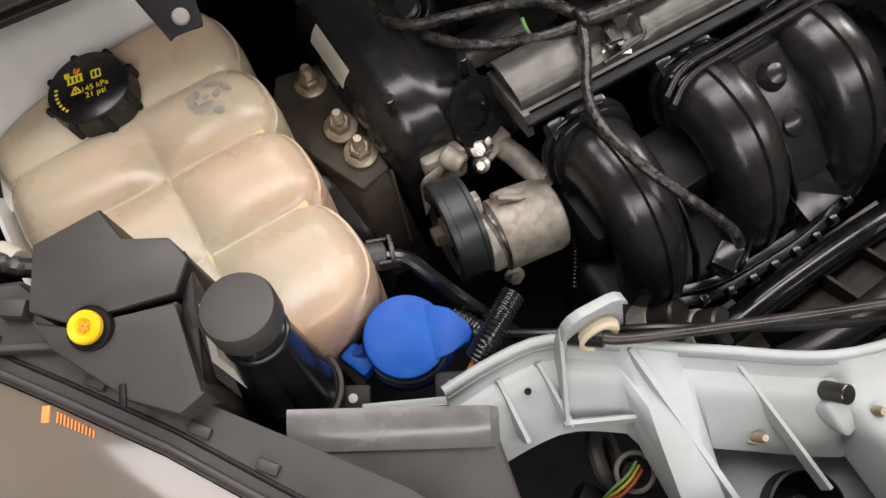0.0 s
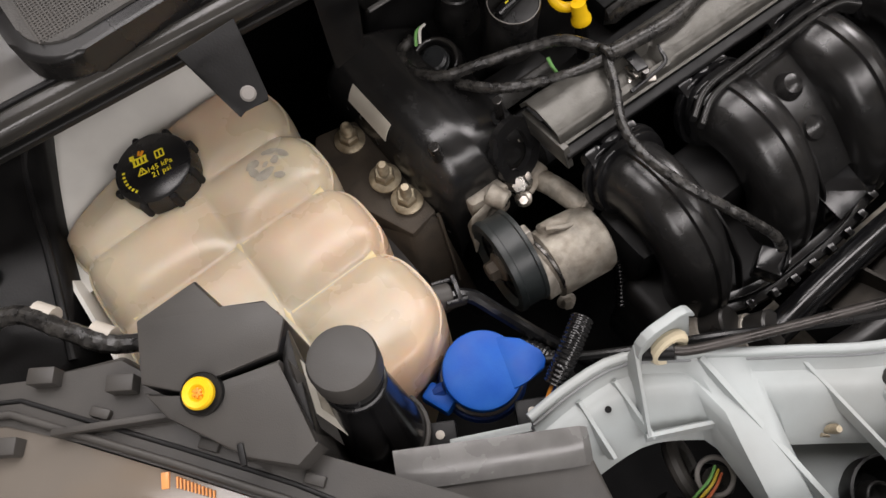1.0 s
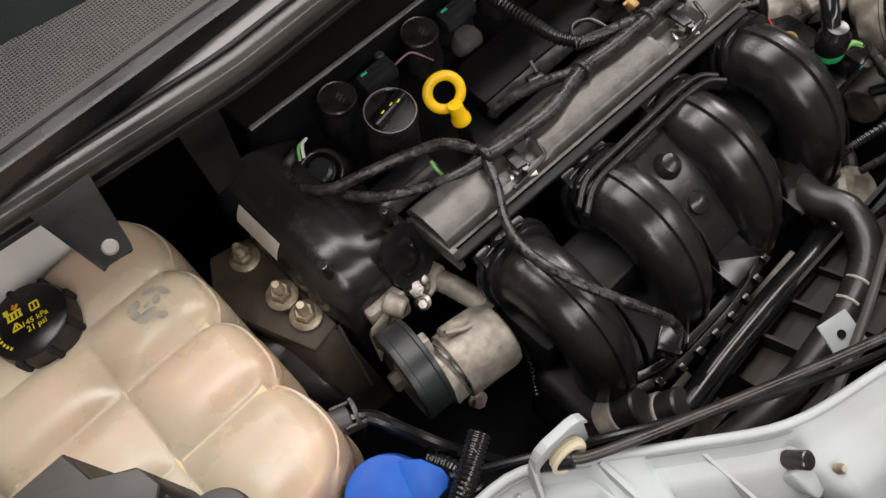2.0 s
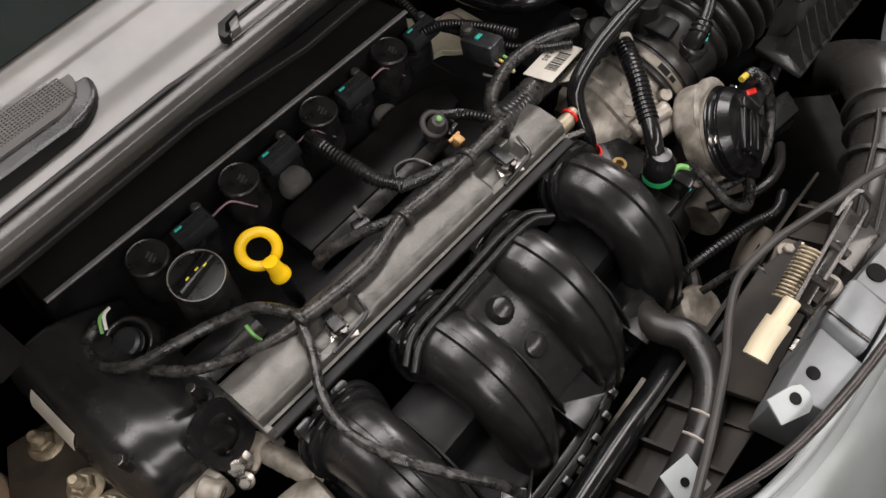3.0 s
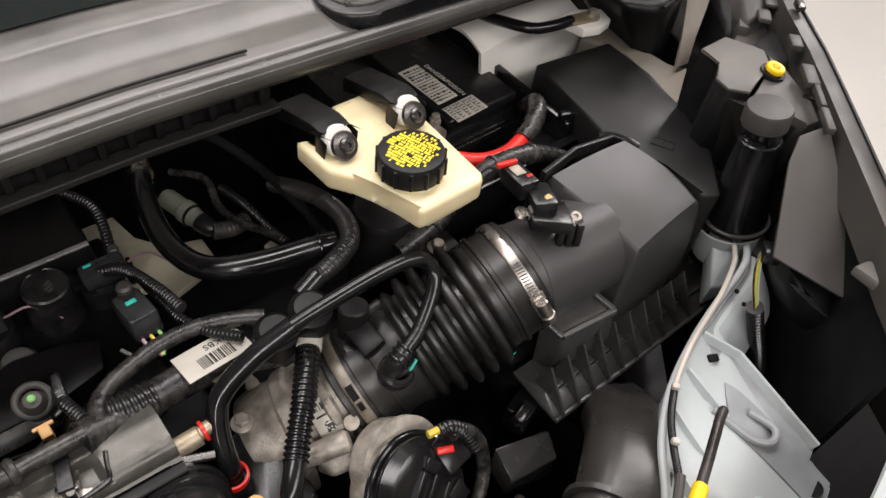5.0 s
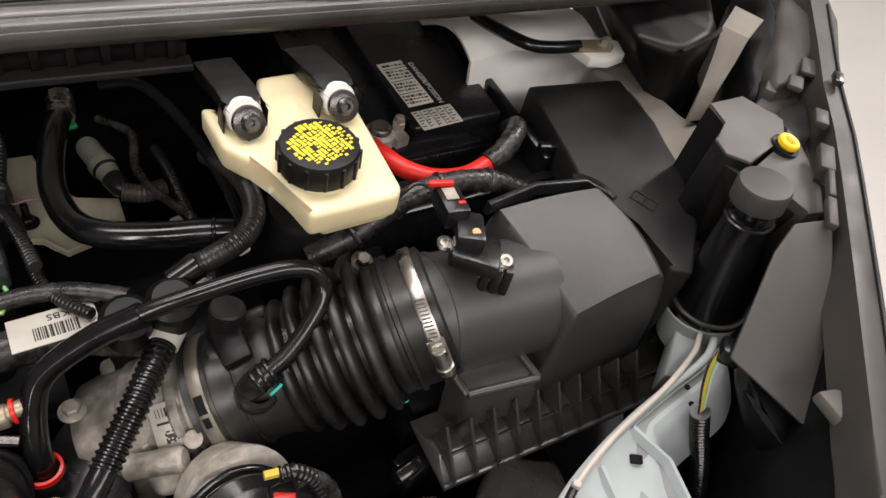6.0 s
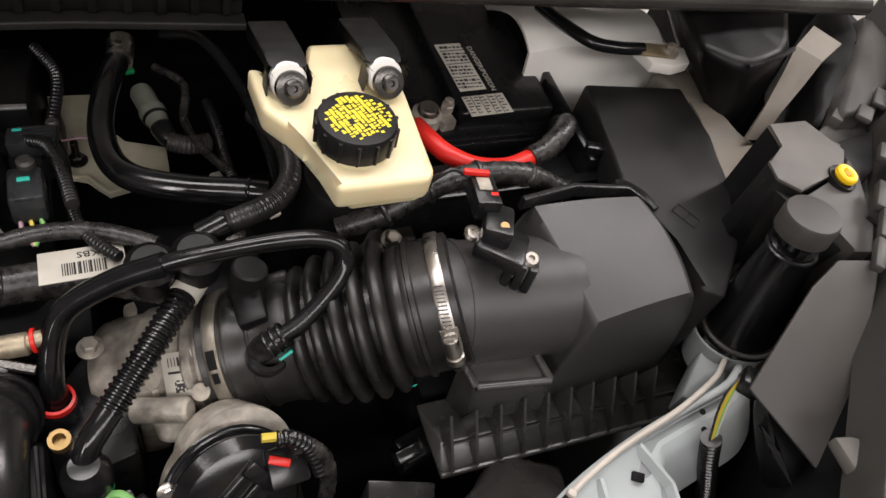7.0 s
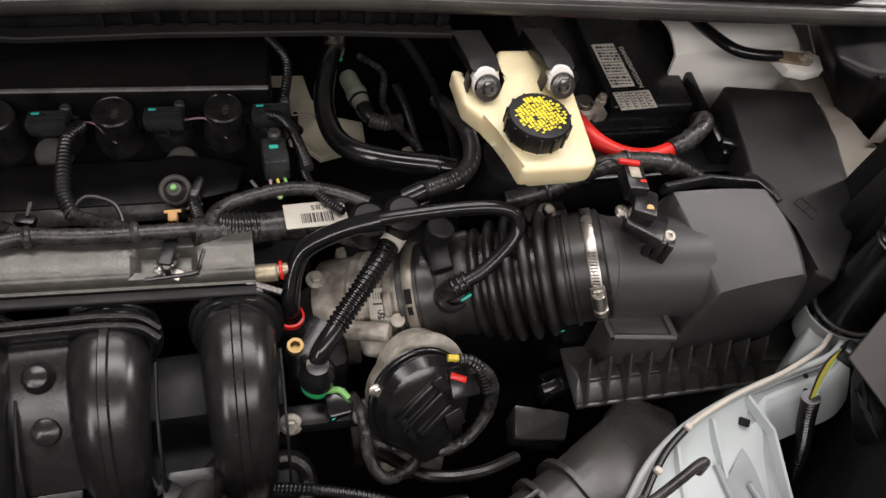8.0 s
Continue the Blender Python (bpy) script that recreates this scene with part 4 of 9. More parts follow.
# ---- front carrier ----
RIM = [(-0.478, -0.098), (-0.445, -0.098), (-0.410, -0.104), (-0.375, -0.128), (-0.328, -0.163), (-0.27, -0.203), (-0.20, -0.224), (-0.12, -0.244), (-0.03, -0.252), (0.05, -0.253), (0.13, -0.250),
       (0.185, -0.240), (0.235, -0.218), (0.275, -0.188), (0.305, -0.160), (0.345, -0.136), (0.40, -0.117), (0.455, -0.104), (0.507, -0.094), (0.53, -0.08)]
rim_line = even(smooth_path([(x, y, 0.802 - 0.030 * max(0, min(1, (x + 0.22) / 0.32))) for x, y in RIM]), 0.012)
carrier = thing("front_carrier", "pale grey painted steel front carrier with ribs and a curled rim", "front carrier", (0, -0.25, 0.70))


def carrier_face(u, v):
    k = u * (len(rim_line) - 1)
    i = min(int(k), len(rim_line) - 2)
    p = rim_line[i].lerp(rim_line[i + 1], k - i)
    x = p.x
    if x < -0.2:
        w = 0.050 + 0.080 * max(0, min(1, (x + 0.377) / 0.004)) - 0.075 * max(0, min(1, (x + 0.352) / 0.004)) + 0.075 * max(0, min(1, (x + 0.272) / 0.004))
    else:
        w = 0.060 + 0.080 * max(0, min(1, (x - 0.300) / 0.012)) - 0.100 * max(0, min(1, (x - 0.388) / 0.044))
    front = Vector((x - 0.30 * (w if x > 0.2 else -w if x < -0.2 else 0) * -1 * (1 if abs(x) > 0.2 else 0) * 0.6, p.y - w, p.z - 0.022 - 0.02 * v))
    q = p.lerp(front, v)
    q.z -= 0.006 * math.sin(math.pi * min(1, v * 3)) * (v < 0.33)
    return q


part("face", sheet(BM(), carrier_face, 200, 10, 0.0025), FRAME, carrier)


def face_at(x, v):
    i = max(k for k in range(len(rim_line) - 1) if rim_line[k].x <= x)
    w = (x - rim_line[i].x) / (rim_line[i + 1].x - rim_line[i].x)
    return carrier_face((i + w) / (len(rim_line) - 1), v)


# strip laid over the face to paint the shade of its tilted fold
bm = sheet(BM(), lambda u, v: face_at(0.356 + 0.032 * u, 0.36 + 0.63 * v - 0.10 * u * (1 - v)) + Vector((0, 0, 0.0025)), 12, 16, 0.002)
part("outer_strip", bm, FRAME_DARK, carrier, "folded strip, its shade painted as darker grey")
bm = sheet(BM(), lambda u, v: face_at(0.163 + 0.050 * u, 0.12 + 0.22 * v) + Vector((0, 0, 0.003)), 10, 4, 0.0004)
clb = part("carrier_label", bm, WHITE, carrier, "white paper label with faded red print")
for a, b, c, e in ((0.188, 0.202, 0.16, 0.24), (0.164, 0.172, 0.14, 0.32)):
    part("red_print", sheet(BM(), lambda u, v: face_at(a + (b - a) * u, c + (e - c) * v) + Vector((0, 0, 0.0038)), 4, 3, 0.0002), RED, clb)
part("strip_hole", lathe(BM(), face_at(0.372, 0.90) + Vector((0, 0, 0.0025)), (0, 0.2, 1), [(0, 0), (0.009, 0), (0.009, 0.0008), (0, 0.0008)], 24), DEEP, carrier)
bm = hull(BM(), [(0.289, -0.280, 0.702), (0.392, -0.271, 0.704), (0.410, -0.310, 0.700), (0.38, -0.325, 0.698), (0.295, -0.322, 0.696), (0.289, -0.280, 0.64), (0.392, -0.271, 0.64), (0.410, -0.310, 0.64), (0.295, -0.322, 0.64)], 0.004, 3)
part("bumper_foot", bm, FRAME_DARK, carrier, "grey folded bumper foot")
bm = hull(BM(), [(0.296, -0.226, 0.756), (0.346, -0.229, 0.760), (0.341, -0.240, 0.758), (0.297, -0.239, 0.754), (0.296, -0.226, 0.735), (0.346, -0.229, 0.735), (0.341, -0.242, 0.735), (0.297, -0.241, 0.735)], 0.004, 3)
part("pressed_box", bm, FRAME, carrier)
part("curled_rim", sweep(BM(), [p + Vector((0, 0, 0.001)) for p in rim_line], round_section(0.0065, 0.006, 0.5, 4)), FRAME, carrier)
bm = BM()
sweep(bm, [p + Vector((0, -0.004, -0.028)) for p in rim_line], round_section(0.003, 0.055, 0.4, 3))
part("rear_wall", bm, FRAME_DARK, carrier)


def rib(a, b, h=0.007, w=0.004):
    a, b = Vector(a), Vector(b)
    return sweep(BM(), even([a, b], 0.02), [(w, -0.004), (w * 0.4, h), (-w * 0.4, h), (-w, -0.004)])


for a, b in (((-0.446, -0.108, 0.795), (-0.449, -0.147, 0.779)), ((-0.420, -0.112, 0.795), (-0.421, -0.153, 0.779)), ((-0.320, -0.170, 0.795), (-0.314, -0.262, 0.775)), ((-0.300, -0.182, 0.795), (-0.282, -0.247, 0.772))):
    part("stiffening_rib", rib(a, b, 0.0035, 0.003), FRAME, carrier)
part("stiffening_rib", rib((-0.425, -0.150, 0.781), (-0.372, -0.176, 0.779), 0.003, 0.003), FRAME, carrier)
for a, b in (((0.412, -0.118, 0.772), (0.426, -0.148, 0.766)), ((0.426, -0.148, 0.766), (0.418, -0.235, 0.752)), ((0.373, -0.132, 0.772), (0.371, -0.178, 0.762)), ((0.335, -0.148, 0.772), (0.330, -0.188, 0.762)), ((0.300, -0.178, 0.772), (0.292, -0.216, 0.764))):
    part("stiffening_rib", rib(a, b, 0.004, 0.0032), FRAME, carrier)
bm = sheet(BM(), lambda u, v: (-0.348 + 0.105 * u, -0.189 - 0.03 * u - 0.13 * v, 0.733 - 0.010 * v + 0.003 * math.sin(u * 8)), 24, 8, 0.0025)
part("lower_web", bm, FRAME, carrier)
part("main_rib", rib((-0.3700, -0.134, 0.797), (-0.3640, -0.256, 0.770), 0.008, 0.0045), FRAME, carrier)
# the darker grey carries the fold's shade out to the rib
part("edge_plate", hull(BM(), [(0.384, -0.128, 0.764), (0.412, -0.120, 0.767), (0.426, -0.148, 0.762), (0.418, -0.235, 0.748), (0.398, -0.242, 0.742), (0.384, -0.128, 0.761), (0.412, -0.120, 0.764), (0.426, -0.148, 0.759), (0.418, -0.235, 0.745), (0.398, -0.242, 0.739)], 0.0008), FRAME_DARK, carrier, "plate below the edge rib, its shade painted as darker grey")
bm = tube(BM(), [(0.366, -0.166, 0.766), (0.368, -0.186, 0.765), (0.372, -0.202, 0.764), (0.383, -0.211, 0.763), (0.394, -0.205, 0.763), (0.388, -0.184, 0.765)], 0.0030, n=8)
part("pressed_loop", bm, FRAME_DARK, carrier)
bm = BM()
box(bm, (0.404, -0.137, 0.7672), (0.0085, 0.006, 0.004), (10, 0, -30), 0.0005)
part("square_hole", bm, DEEP, carrier, "dark square hole")
# holes are near-black discs laid on the steel, their shade painted
bm = BM()
for p in ((0.470, -0.120, 0.770), (0.475, -0.108, 0.772), (-0.434, -0.123, 0.7905)):
    part("drilled_hole", lathe(BM(), p, (0, -0.2, 1), [(0, 0), (0.0022, 0), (0.0022, 0.0012), (0, 0.0012)], 12), DEEP, carrier)
# upright lug for the bonnet stay
bm = BM()
lug = [(-0.022, -0.016), (-0.0208, 0.016), (-0.0185, 0.0225), (-0.0145, 0.0270), (-0.009, 0.0290), (0.009, 0.0290), (0.0145, 0.0270), (0.0185, 0.0225), (0.0208, 0.016), (0.023, -0.016)]
LUG = Matrix.Translation((-0.3830, -0.1130, 0.8060)) @ pose(0, 0, 0, 76, 0, -4)
prism(bm, lug, -0.0015, 0.0015, LUG, 0.0007)
prism(bm, [(-0.0235, -0.016), (-0.0223, 0.016), (-0.0200, 0.0235), (-0.0155, 0.0285), (-0.0095, 0.0307), (0.0095, 0.0307), (0.0155, 0.0285), (0.0200, 0.0235), (0.0218, 0.018), (0.0200, 0.0175), (0.0180, 0.0218), (0.0142, 0.0258), (0.009, 0.0275), (-0.009, 0.0275), (-0.0142, 0.0258), (-0.0180, 0.0218), (-0.0200, 0.016), (-0.0208, -0.016)], -0.001, 0.0055, LUG, 0.0007)
hull(bm, [(-0.4070, -0.108, 0.790), (-0.4040, -0.108, 0.790), (-0.4040, -0.106, 0.826), (-0.4010, -0.106, 0.826), (-0.4250, -0.152, 0.784), (-0.4220, -0.152, 0.784), (-0.4070, -0.108, 0.780), (-0.4040, -0.108, 0.780)], 0.0005)
part("stay_lug", bm, FRAME, carrier)
gro = thing("stay_grommet", "cream nylon grommet in the stay lug", "grommet", (-0.392, -0.114, 0.79))
n0 = Vector((-0.12, -0.90, 0.32)).normalized()
part("ring", torus(BM(), (-0.3820, -0.1185, 0.8070), n0, 0.0100, 0.0042), CREAM, gro)
part("hub", lathe(BM(), (-0.3820, -0.1160, 0.8060), n0, [(0, -0.004), (0.009, -0.004), (0.009, 0.003), (0, 0.003)], 20), PALE, gro)

# lamp socket and dark gap below the carrier
sock = thing("lamp_socket", "round lamp socket with coloured wires below the carrier", "lamp socket", (-0.415, -0.19, 0.70))
part("rim", torus(BM(), (-0.408, -0.188, 0.732), (0, -0.2, 1), 0.0125, 0.0018), DUSTY_LIGHT, sock)
part("body", lathe(BM(), (-0.408, -0.188, 0.706), (0, -0.2, 1), [(0, 0), (0.0115, 0), (0.0115, 0.023), (0, 0.025)], 24), DARK_STEEL, sock)
for i, (m_, o) in enumerate(((RED_WIRE, -0.003), (YELLOW_WIRE, 0.0), (GREEN_WIRE, 0.003))):
    part("lead", tube(BM(), [(-0.404, -0.186 + o, 0.735), (-0.415, -0.190 + o, 0.738), (-0.426, -0.192 + o, 0.732), (-0.434, -0.192, 0.715)], 0.0011, n=6), m_, sock)
bm = BM()
torus(bm, (-0.415, -0.171, 0.710), (0.9, -0.3, 0.5), 0.018, 0.006)
loop = solo("cable_loop", bm, DUSTY_GREY, "grey cable loop behind the lamp socket", "cable")
bm = BM()
box(bm, (-0.45, -0.20, 0.70), (0.05, 0.03, 0.02), (10, 15, 30), 0.004)
block = solo("connector_block", bm, BLACK_MATT, "dark connector block below the carrier", "connector")
moved((0.012, -0.009, 0.003), sock, loop, block)
for p in ((-0.330, -0.214, 0.760), (-0.271, -0.236, 0.780)):
    solo("carrier_bolt", bolt(BM(), p, (0.1, -0.3, 1), 0.0062, stud=0.012), ZINC, "plated bolt in the front carrier", "bolt", "carrier bolts")

peg = thing("rubber_peg", "dark rubber peg on the front carrier", "peg", (-0.292, -0.215, 0.765))
part("pin", rod(BM(), (-0.296, -0.207, 0.768), (-0.289, -0.222, 0.792), 0.0062), DARK_STEEL, peg)
part("seat", hull(BM(), [(-0.306, -0.216, 0.770), (-0.280, -0.214, 0.770), (-0.272, -0.238, 0.772), (-0.298, -0.244, 0.772), (-0.300, -0.22, 0.784), (-0.278, -0.22, 0.784)], 0.002), FRAME, peg)
moved((0.008, -0.002, 0.012), peg)
rec = thing("bumper_recess", "black rubber cup with a round tube end in the front carrier", "rubber cup", (-0.329, -0.265, 0.73))
part("cup", lathe(BM(), (-0.330, -0.264, 0.735), (0.1, -0.2, 1), [(0.010, -0.006), (0.017, 0.0), (0.024, 0.012), (0.026, 0.026), (0.0245, 0.027), (0.021, 0.014), (0.014, 0.004), (0, 0.004)], 32), BLACK_MATT, rec)
part("tube_end", lathe(BM(), (-0.3285, -0.266, 0.738), (0.1, -0.2, 1), [(0.0075, 0), (0.0098, 0), (0.0098, 0.012), (0.0088, 0.013), (0.0075, 0.012), (0.0070, 0.002), (0, 0.002)], 24), RUBBER, rec)
blk = thing("bonnet_buffer", "black rubber bonnet buffer on the front carrier", "buffer", (-0.195, -0.255, 0.765))
part("block", hull(BM(), [(-0.222, -0.232, 0.770), (-0.165, -0.262, 0.775), (-0.236, -0.250, 0.768), (-0.192, -0.292, 0.770), (-0.214, -0.236, 0.786), (-0.168, -0.264, 0.790), (-0.228, -0.252, 0.782), (-0.192, -0.286, 0.784)], 0.003), BLACK_MATT, blk)
part("cone", lathe(BM(), (-0.204, -0.256, 0.780), (0, -0.1, 1), [(0, 0), (0.014, 0), (0.009, 0.012), (0.007, 0.013), (0, 0.013)], 22), RUBBER, blk)

# ---- bonnet stay ----
stay = thing("bonnet_stay", "dark bonnet stay rod lying along the carrier with yellow grip", "bonnet stay", (-0.1, -0.2, 0.79))
A = [(-0.391, -0.115, 0.806), (-0.384, -0.121, 0.812), (-0.372, -0.130, 0.812), (-0.325, -0.152, 0.811), (-0.245, -0.187, 0.808), (-0.185, -0.212, 0.808), (-0.120, -0.236, 0.812), (-0.03, -0.248, 0.824), (0.05, -0.247, 0.834), (0.121, -0.244, 0.840),
     (0.145, -0.240, 0.842), (0.170, -0.235, 0.843), (0.256, -0.201, 0.842), (0.290, -0.187, 0.841), (0.306, -0.180, 0.841), (0.314, -0.178, 0.838), (0.316, -0.180, 0.822)]
part("shaft", tube(BM(), A, 0.0035, n=12, sub=5), ROD_PAINT, stay)
part("grip", rod(BM(), (0.168, -0.2358, 0.843), (0.257, -0.2008, 0.842), 0.0048, n=20, bev=0.001), YELLOW, stay, "yellow plastic grip")
part("pivot_end", rod(BM(), (-0.398, -0.108, 0.804), (-0.381, -0.123, 0.811), 0.0065), BLACK_SATIN, stay)
wire("release_cable", [(-0.44, -0.07, 0.77), (-0.39, -0.100, 0.765), (-0.34, -0.135, 0.79), (-0.27, -0.178, 0.788), (-0.2, -0.213, 0.787), (-0.15, -0.232, 0.79)], 0.003, BLACK_SATIN, "thin black bonnet release cable beside the stay")

# ---- engine block and covers ----
GREY_BOSS = material("dull_grey_boss", (0.10, 0.096, 0.088), 0.4, vary=0.3, bump=0.3)
bm = BM()
box(bm, (-0.16, 0.17, 0.56), (0.48, 0.20, 0.28), bev=0.01)
# block coloured near-black for the shade below the cover
solo("engine_block", bm, DEEP, "engine block below the valve cover, near-black to stand for deep shade", "engine block")
vc = thing("valve_cover", "black plastic valve cover with raised rear ridge", "valve cover", (-0.15, 0.18, 0.70))
bm = BM()
prism(bm, [(-0.385, 0.105), (-0.30, 0.098), (0.045, 0.112), (0.060, 0.135), (0.060, 0.275), (-0.375, 0.262)], 0.69, 0.722, bev=0.004, seg=3)
part("deck", bm, OLD_BLACK, vc)
bm = BM()
hull(bm, [(-0.362, 0.252, 0.775), (0.055, 0.244, 0.775), (-0.362, 0.258, 0.775), (0.055, 0.252, 0.775), (-0.375, 0.255, 0.70), (0.060, 0.242, 0.71), (-0.36, 0.249, 0.71), (0.060, 0.33, 0.76), (-0.36, 0.33, 0.76), (-0.37, 0.32, 0.70), (0.060, 0.32, 0.70)], 0.003, 3)
part("rear_ridge", bm, OLD_BLACK, vc)
# front bevels in the lighter grey that imitates light on them
for x0, x1, y in ((-0.190, -0.020, 0.1335), (-0.335, -0.262, 0.1260)):
    part("front_edge", hull(BM(), [(x0, y + 0.0065, 0.7445), (x1, y + 0.0050, 0.7445), (x0, y - 0.0060, 0.7350), (x1, y - 0.0070, 0.7350), (x0, y + 0.006, 0.722), (x1, y + 0.006, 0.722)], 0.0012), EDGE, vc, "grey front bevel, lightened as if catching light")
part("raised_panel", prism(BM(), [(-0.190, 0.1405), (-0.020, 0.1390), (0.018, 0.1480), (0.026, 0.1740), (0.004, 0.1860), (-0.034, 0.1930), (-0.060, 0.1840), (-0.130, 0.1880), (-0.175, 0.1890), (-0.190, 0.1780)], 0.72, 0.745, bev=0.002), OLD_BLACK, vc, "flat matt black raised panel")
part("raised_panel", prism(BM(), [(-0.335, 0.132), (-0.262, 0.131), (-0.262, 0.150), (-0.335, 0.152)], 0.72, 0.744, bev=0.002), OLD_BLACK, vc)
for x in (-0.235, -0.137, -0.038, 0.052):
    part("plug_well", lathe(BM(), (x, 0.236, 0.722), (0, 0, 1), [(0.021, 0), (0.0195, 0.016), (0.0185, 0.018), (0.0, 0.018)], 24), BLACK_SATIN, vc)
# added grey strip that imitates the bright edge highlight of the ridge
part("ridge_highlight", sweep(BM(), [(-0.360 + 0.0207 * i, 0.2520 - 0.0004 * i, 0.7755) for i in range(21)], round_section(0.005, 0.003, 0.5)), RIM_GREY, vc)
for p in ((-0.142, 0.212, 0.735), (-0.030, 0.20, 0.728)):
    part("cast_boss", lathe(BM(), p, (0, 0, 1), [(0, -0.01), (0.0160, -0.01), (0.0150, 0.000), (0.0115, 0.006), (0.006, 0.0085), (0, 0.009)], 24), GREY_BOSS, vc)
# domed end of the cover
def dome(u, v):
    x = -0.4185 + 0.100 * u
    y = 0.074 + 0.182 * v
    k, w = 1 - min(1, u / 0.30), 1 - min(1, v / 0.28)
    z = 0.7765 - 0.036 * (1 - math.sqrt(max(0, 1 - k * k))) - 0.040 * (1 - math.sqrt(max(0, 1 - w * w)))
    z -= 0.038 * max(0, u - 0.42) ** 1.3 / 0.5 + 0.010 * max(0, v - 0.45) + 0.03 * max(0, v - 0.9) / 0.1
    return Vector((x + 0.010 * w * w, y, z))


bm = sheet(BM(), dome, 40, 48, 0.002, drop=0.07)
part("domed_end", bm, MANIFOLD, vc, sharp=1.0)
bm = sheet(BM(), lambda u, v: dome(0.012 + 0.085 * v, 0.43 + 0.30 * u) + Vector((-0.0008, 0, 0.0009)), 10, 4, 0.0005)
part("edge_label", bm, PAPER, vc, "narrow pale paper label")
part("guide_pin", rod(BM(), (-0.396, 0.100, 0.735), (-0.4005, 0.1060, 0.7840), 0.0046, n=12), DARK_STEEL, vc, "dark steel guide pin")
part("guide_pin", rod(BM(), (-0.333, 0.106, 0.745), (-0.3355, 0.1095, 0.7790), 0.0040, n=10), DARK_STEEL, vc)
part("pin_collar", lathe(BM(), (-0.334, 0.1075, 0.752), (-0.07, 0.1, 1), [(0, 0), (0.008, 0), (0.008, 0.004), (0, 0.005)], 16), BLACK_SATIN, vc)
bm = BM()
lathe(bm, (-0.396, 0.098, 0.70), (0, 0, 1), [(0, 0), (0.0125, 0), (0.0115, 0.042), (0.008, 0.044), (0, 0.044)], 18)
part("pin_boss", bm, BLACK_SATIN, vc)

# engine lifting eye
eye = thing("lifting_eye", "black steel lifting eye at the end of the valve cover", "lifting eye", (-0.345, 0.085, 0.72))
LOOP = Matrix.Translation((-0.3430, 0.0790, 0.7500)) @ pose(0, 0, 0, 62, 0, 14)
outer = [(x, y) for x, y in round_section(0.046, 0.056, 0.44, 6)]
inner = [(x, y) for x, y in round_section(0.027, 0.036, 0.44, 6)]
bm = BM()
n = len(outer)
rings = [[bm.verts.new(LOOP @ Vector((x, y, z))) for x, y in line] for line, z in ((outer, -0.003), (outer, 0.003), (inner, 0.003), (inner, -0.003))]
for k in range(4):
    for i in range(n):
        bm.faces.new((rings[k][i], rings[k][(i + 1) % n], rings[(k + 1) % 4][(i + 1) % n], rings[(k + 1) % 4][i]))
part("ring", bm, BLACK_SATIN, eye)
part("tab", box(BM(), (-0.345, 0.092, 0.728), (0.028, 0.006, 0.03), (28, 0, 14), 0.002), ALLOY_DULL, eye, "pale casting behind the loop")

# ignition coils
def coil(x, y):
    ob = thing("ignition_coil", "black round ignition coil with black connector standing in the valve cover", "ignition coil", (x, y, 0.72), group="ignition coils")
    part("body", lathe(BM(), (x, y + 0.004, 0.712), (0, -0.05, 1), [(0, 0), (0.0215, 0), (0.0205, 0.022), (0.0165, 0.044), (0.0165, 0.0475), (0.0180, 0.049), (0.0180, 0.0535), (0.0166, 0.0550), (0.0158, 0.0543), (0, 0.0543)], 32), COIL, ob)
    b = BM()
    for i, (w, o) in enumerate(((0.006, 0.004), (0.008, 0.0), (0.005, -0.004))):
        box(b, (x + 0.002, y + o - 0.002, 0.7665), (w, 0.0022, 0.0006), (0, 0, 30), bev=0)
    part("stamped_print", b, DUSTY_GREY, ob)
    part("mount_foot", box(BM(), (x + 0.024, y + 0.012, 0.742), (0.020, 0.016, 0.012), (0, 0, 10), 0.003), COIL, ob)
    plug = part("connector", box(BM(), (x + 0.044, y - 0.002, 0.757), (0.036, 0.019, 0.016), (0, -6, -6), 0.003), PLUG_GREY, ob, "dark blue-grey wire connector")
    part("lock_tab", box(BM(), (x + 0.034, y + 0.004, 0.7635), (0.007, 0.0028, 0.002), (0, -6, -6), 0.0006), TEAL, plug, "teal locking tab")
    b = BM()
    for k in (-0.005, 0.005):
        box(b, (x + 0.054, y - 0.003 + k * 0.8, 0.7655), (0.010, 0.0025, 0.0025), (0, -6, -6), 0.0006)
    part("latch", b, PLUG_GREY, plug)
    b = BM()
    for k in (-0.0065, 0.0, 0.0065):
        box(b, (x + 0.046, y - 0.002 + k, 0.7652), (0.026, 0.0020, 0.0016), (0, -6, -6), 0.0006)
    part("rib", b, PLUG_GREY, plug)
    part("end_knob", lathe(BM(), (x + 0.058, y + 0.009, 0.757), (0, 0.1, 1), [(0, 0), (0.0045, 0), (0.0050, 0.007), (0.0035, 0.009), (0, 0.009)], 14), DUSTY_GREY, plug)
    part("neck", box(BM(), (x + 0.040, y, 0.740), (0.016, 0.013, 0.024), (0, 0, -6), 0.003), COIL, plug)
    part("lead", tube(BM(), [(x + 0.062, y - 0.004, 0.757), (x + 0.080, y - 0.006, 0.760), (x + 0.090, y - 0.012, 0.752), (x + 0.098, y - 0.016, 0.742)], 0.0010, n=8), PINK_WIRE, ob, "thin pink and white leads")
    return ob


first = coil(-0.284, 0.228)
for x in (-0.184, -0.086, 0.011):
    copy_thing(first, Matrix.Translation((x, 0.228, 0.72)))
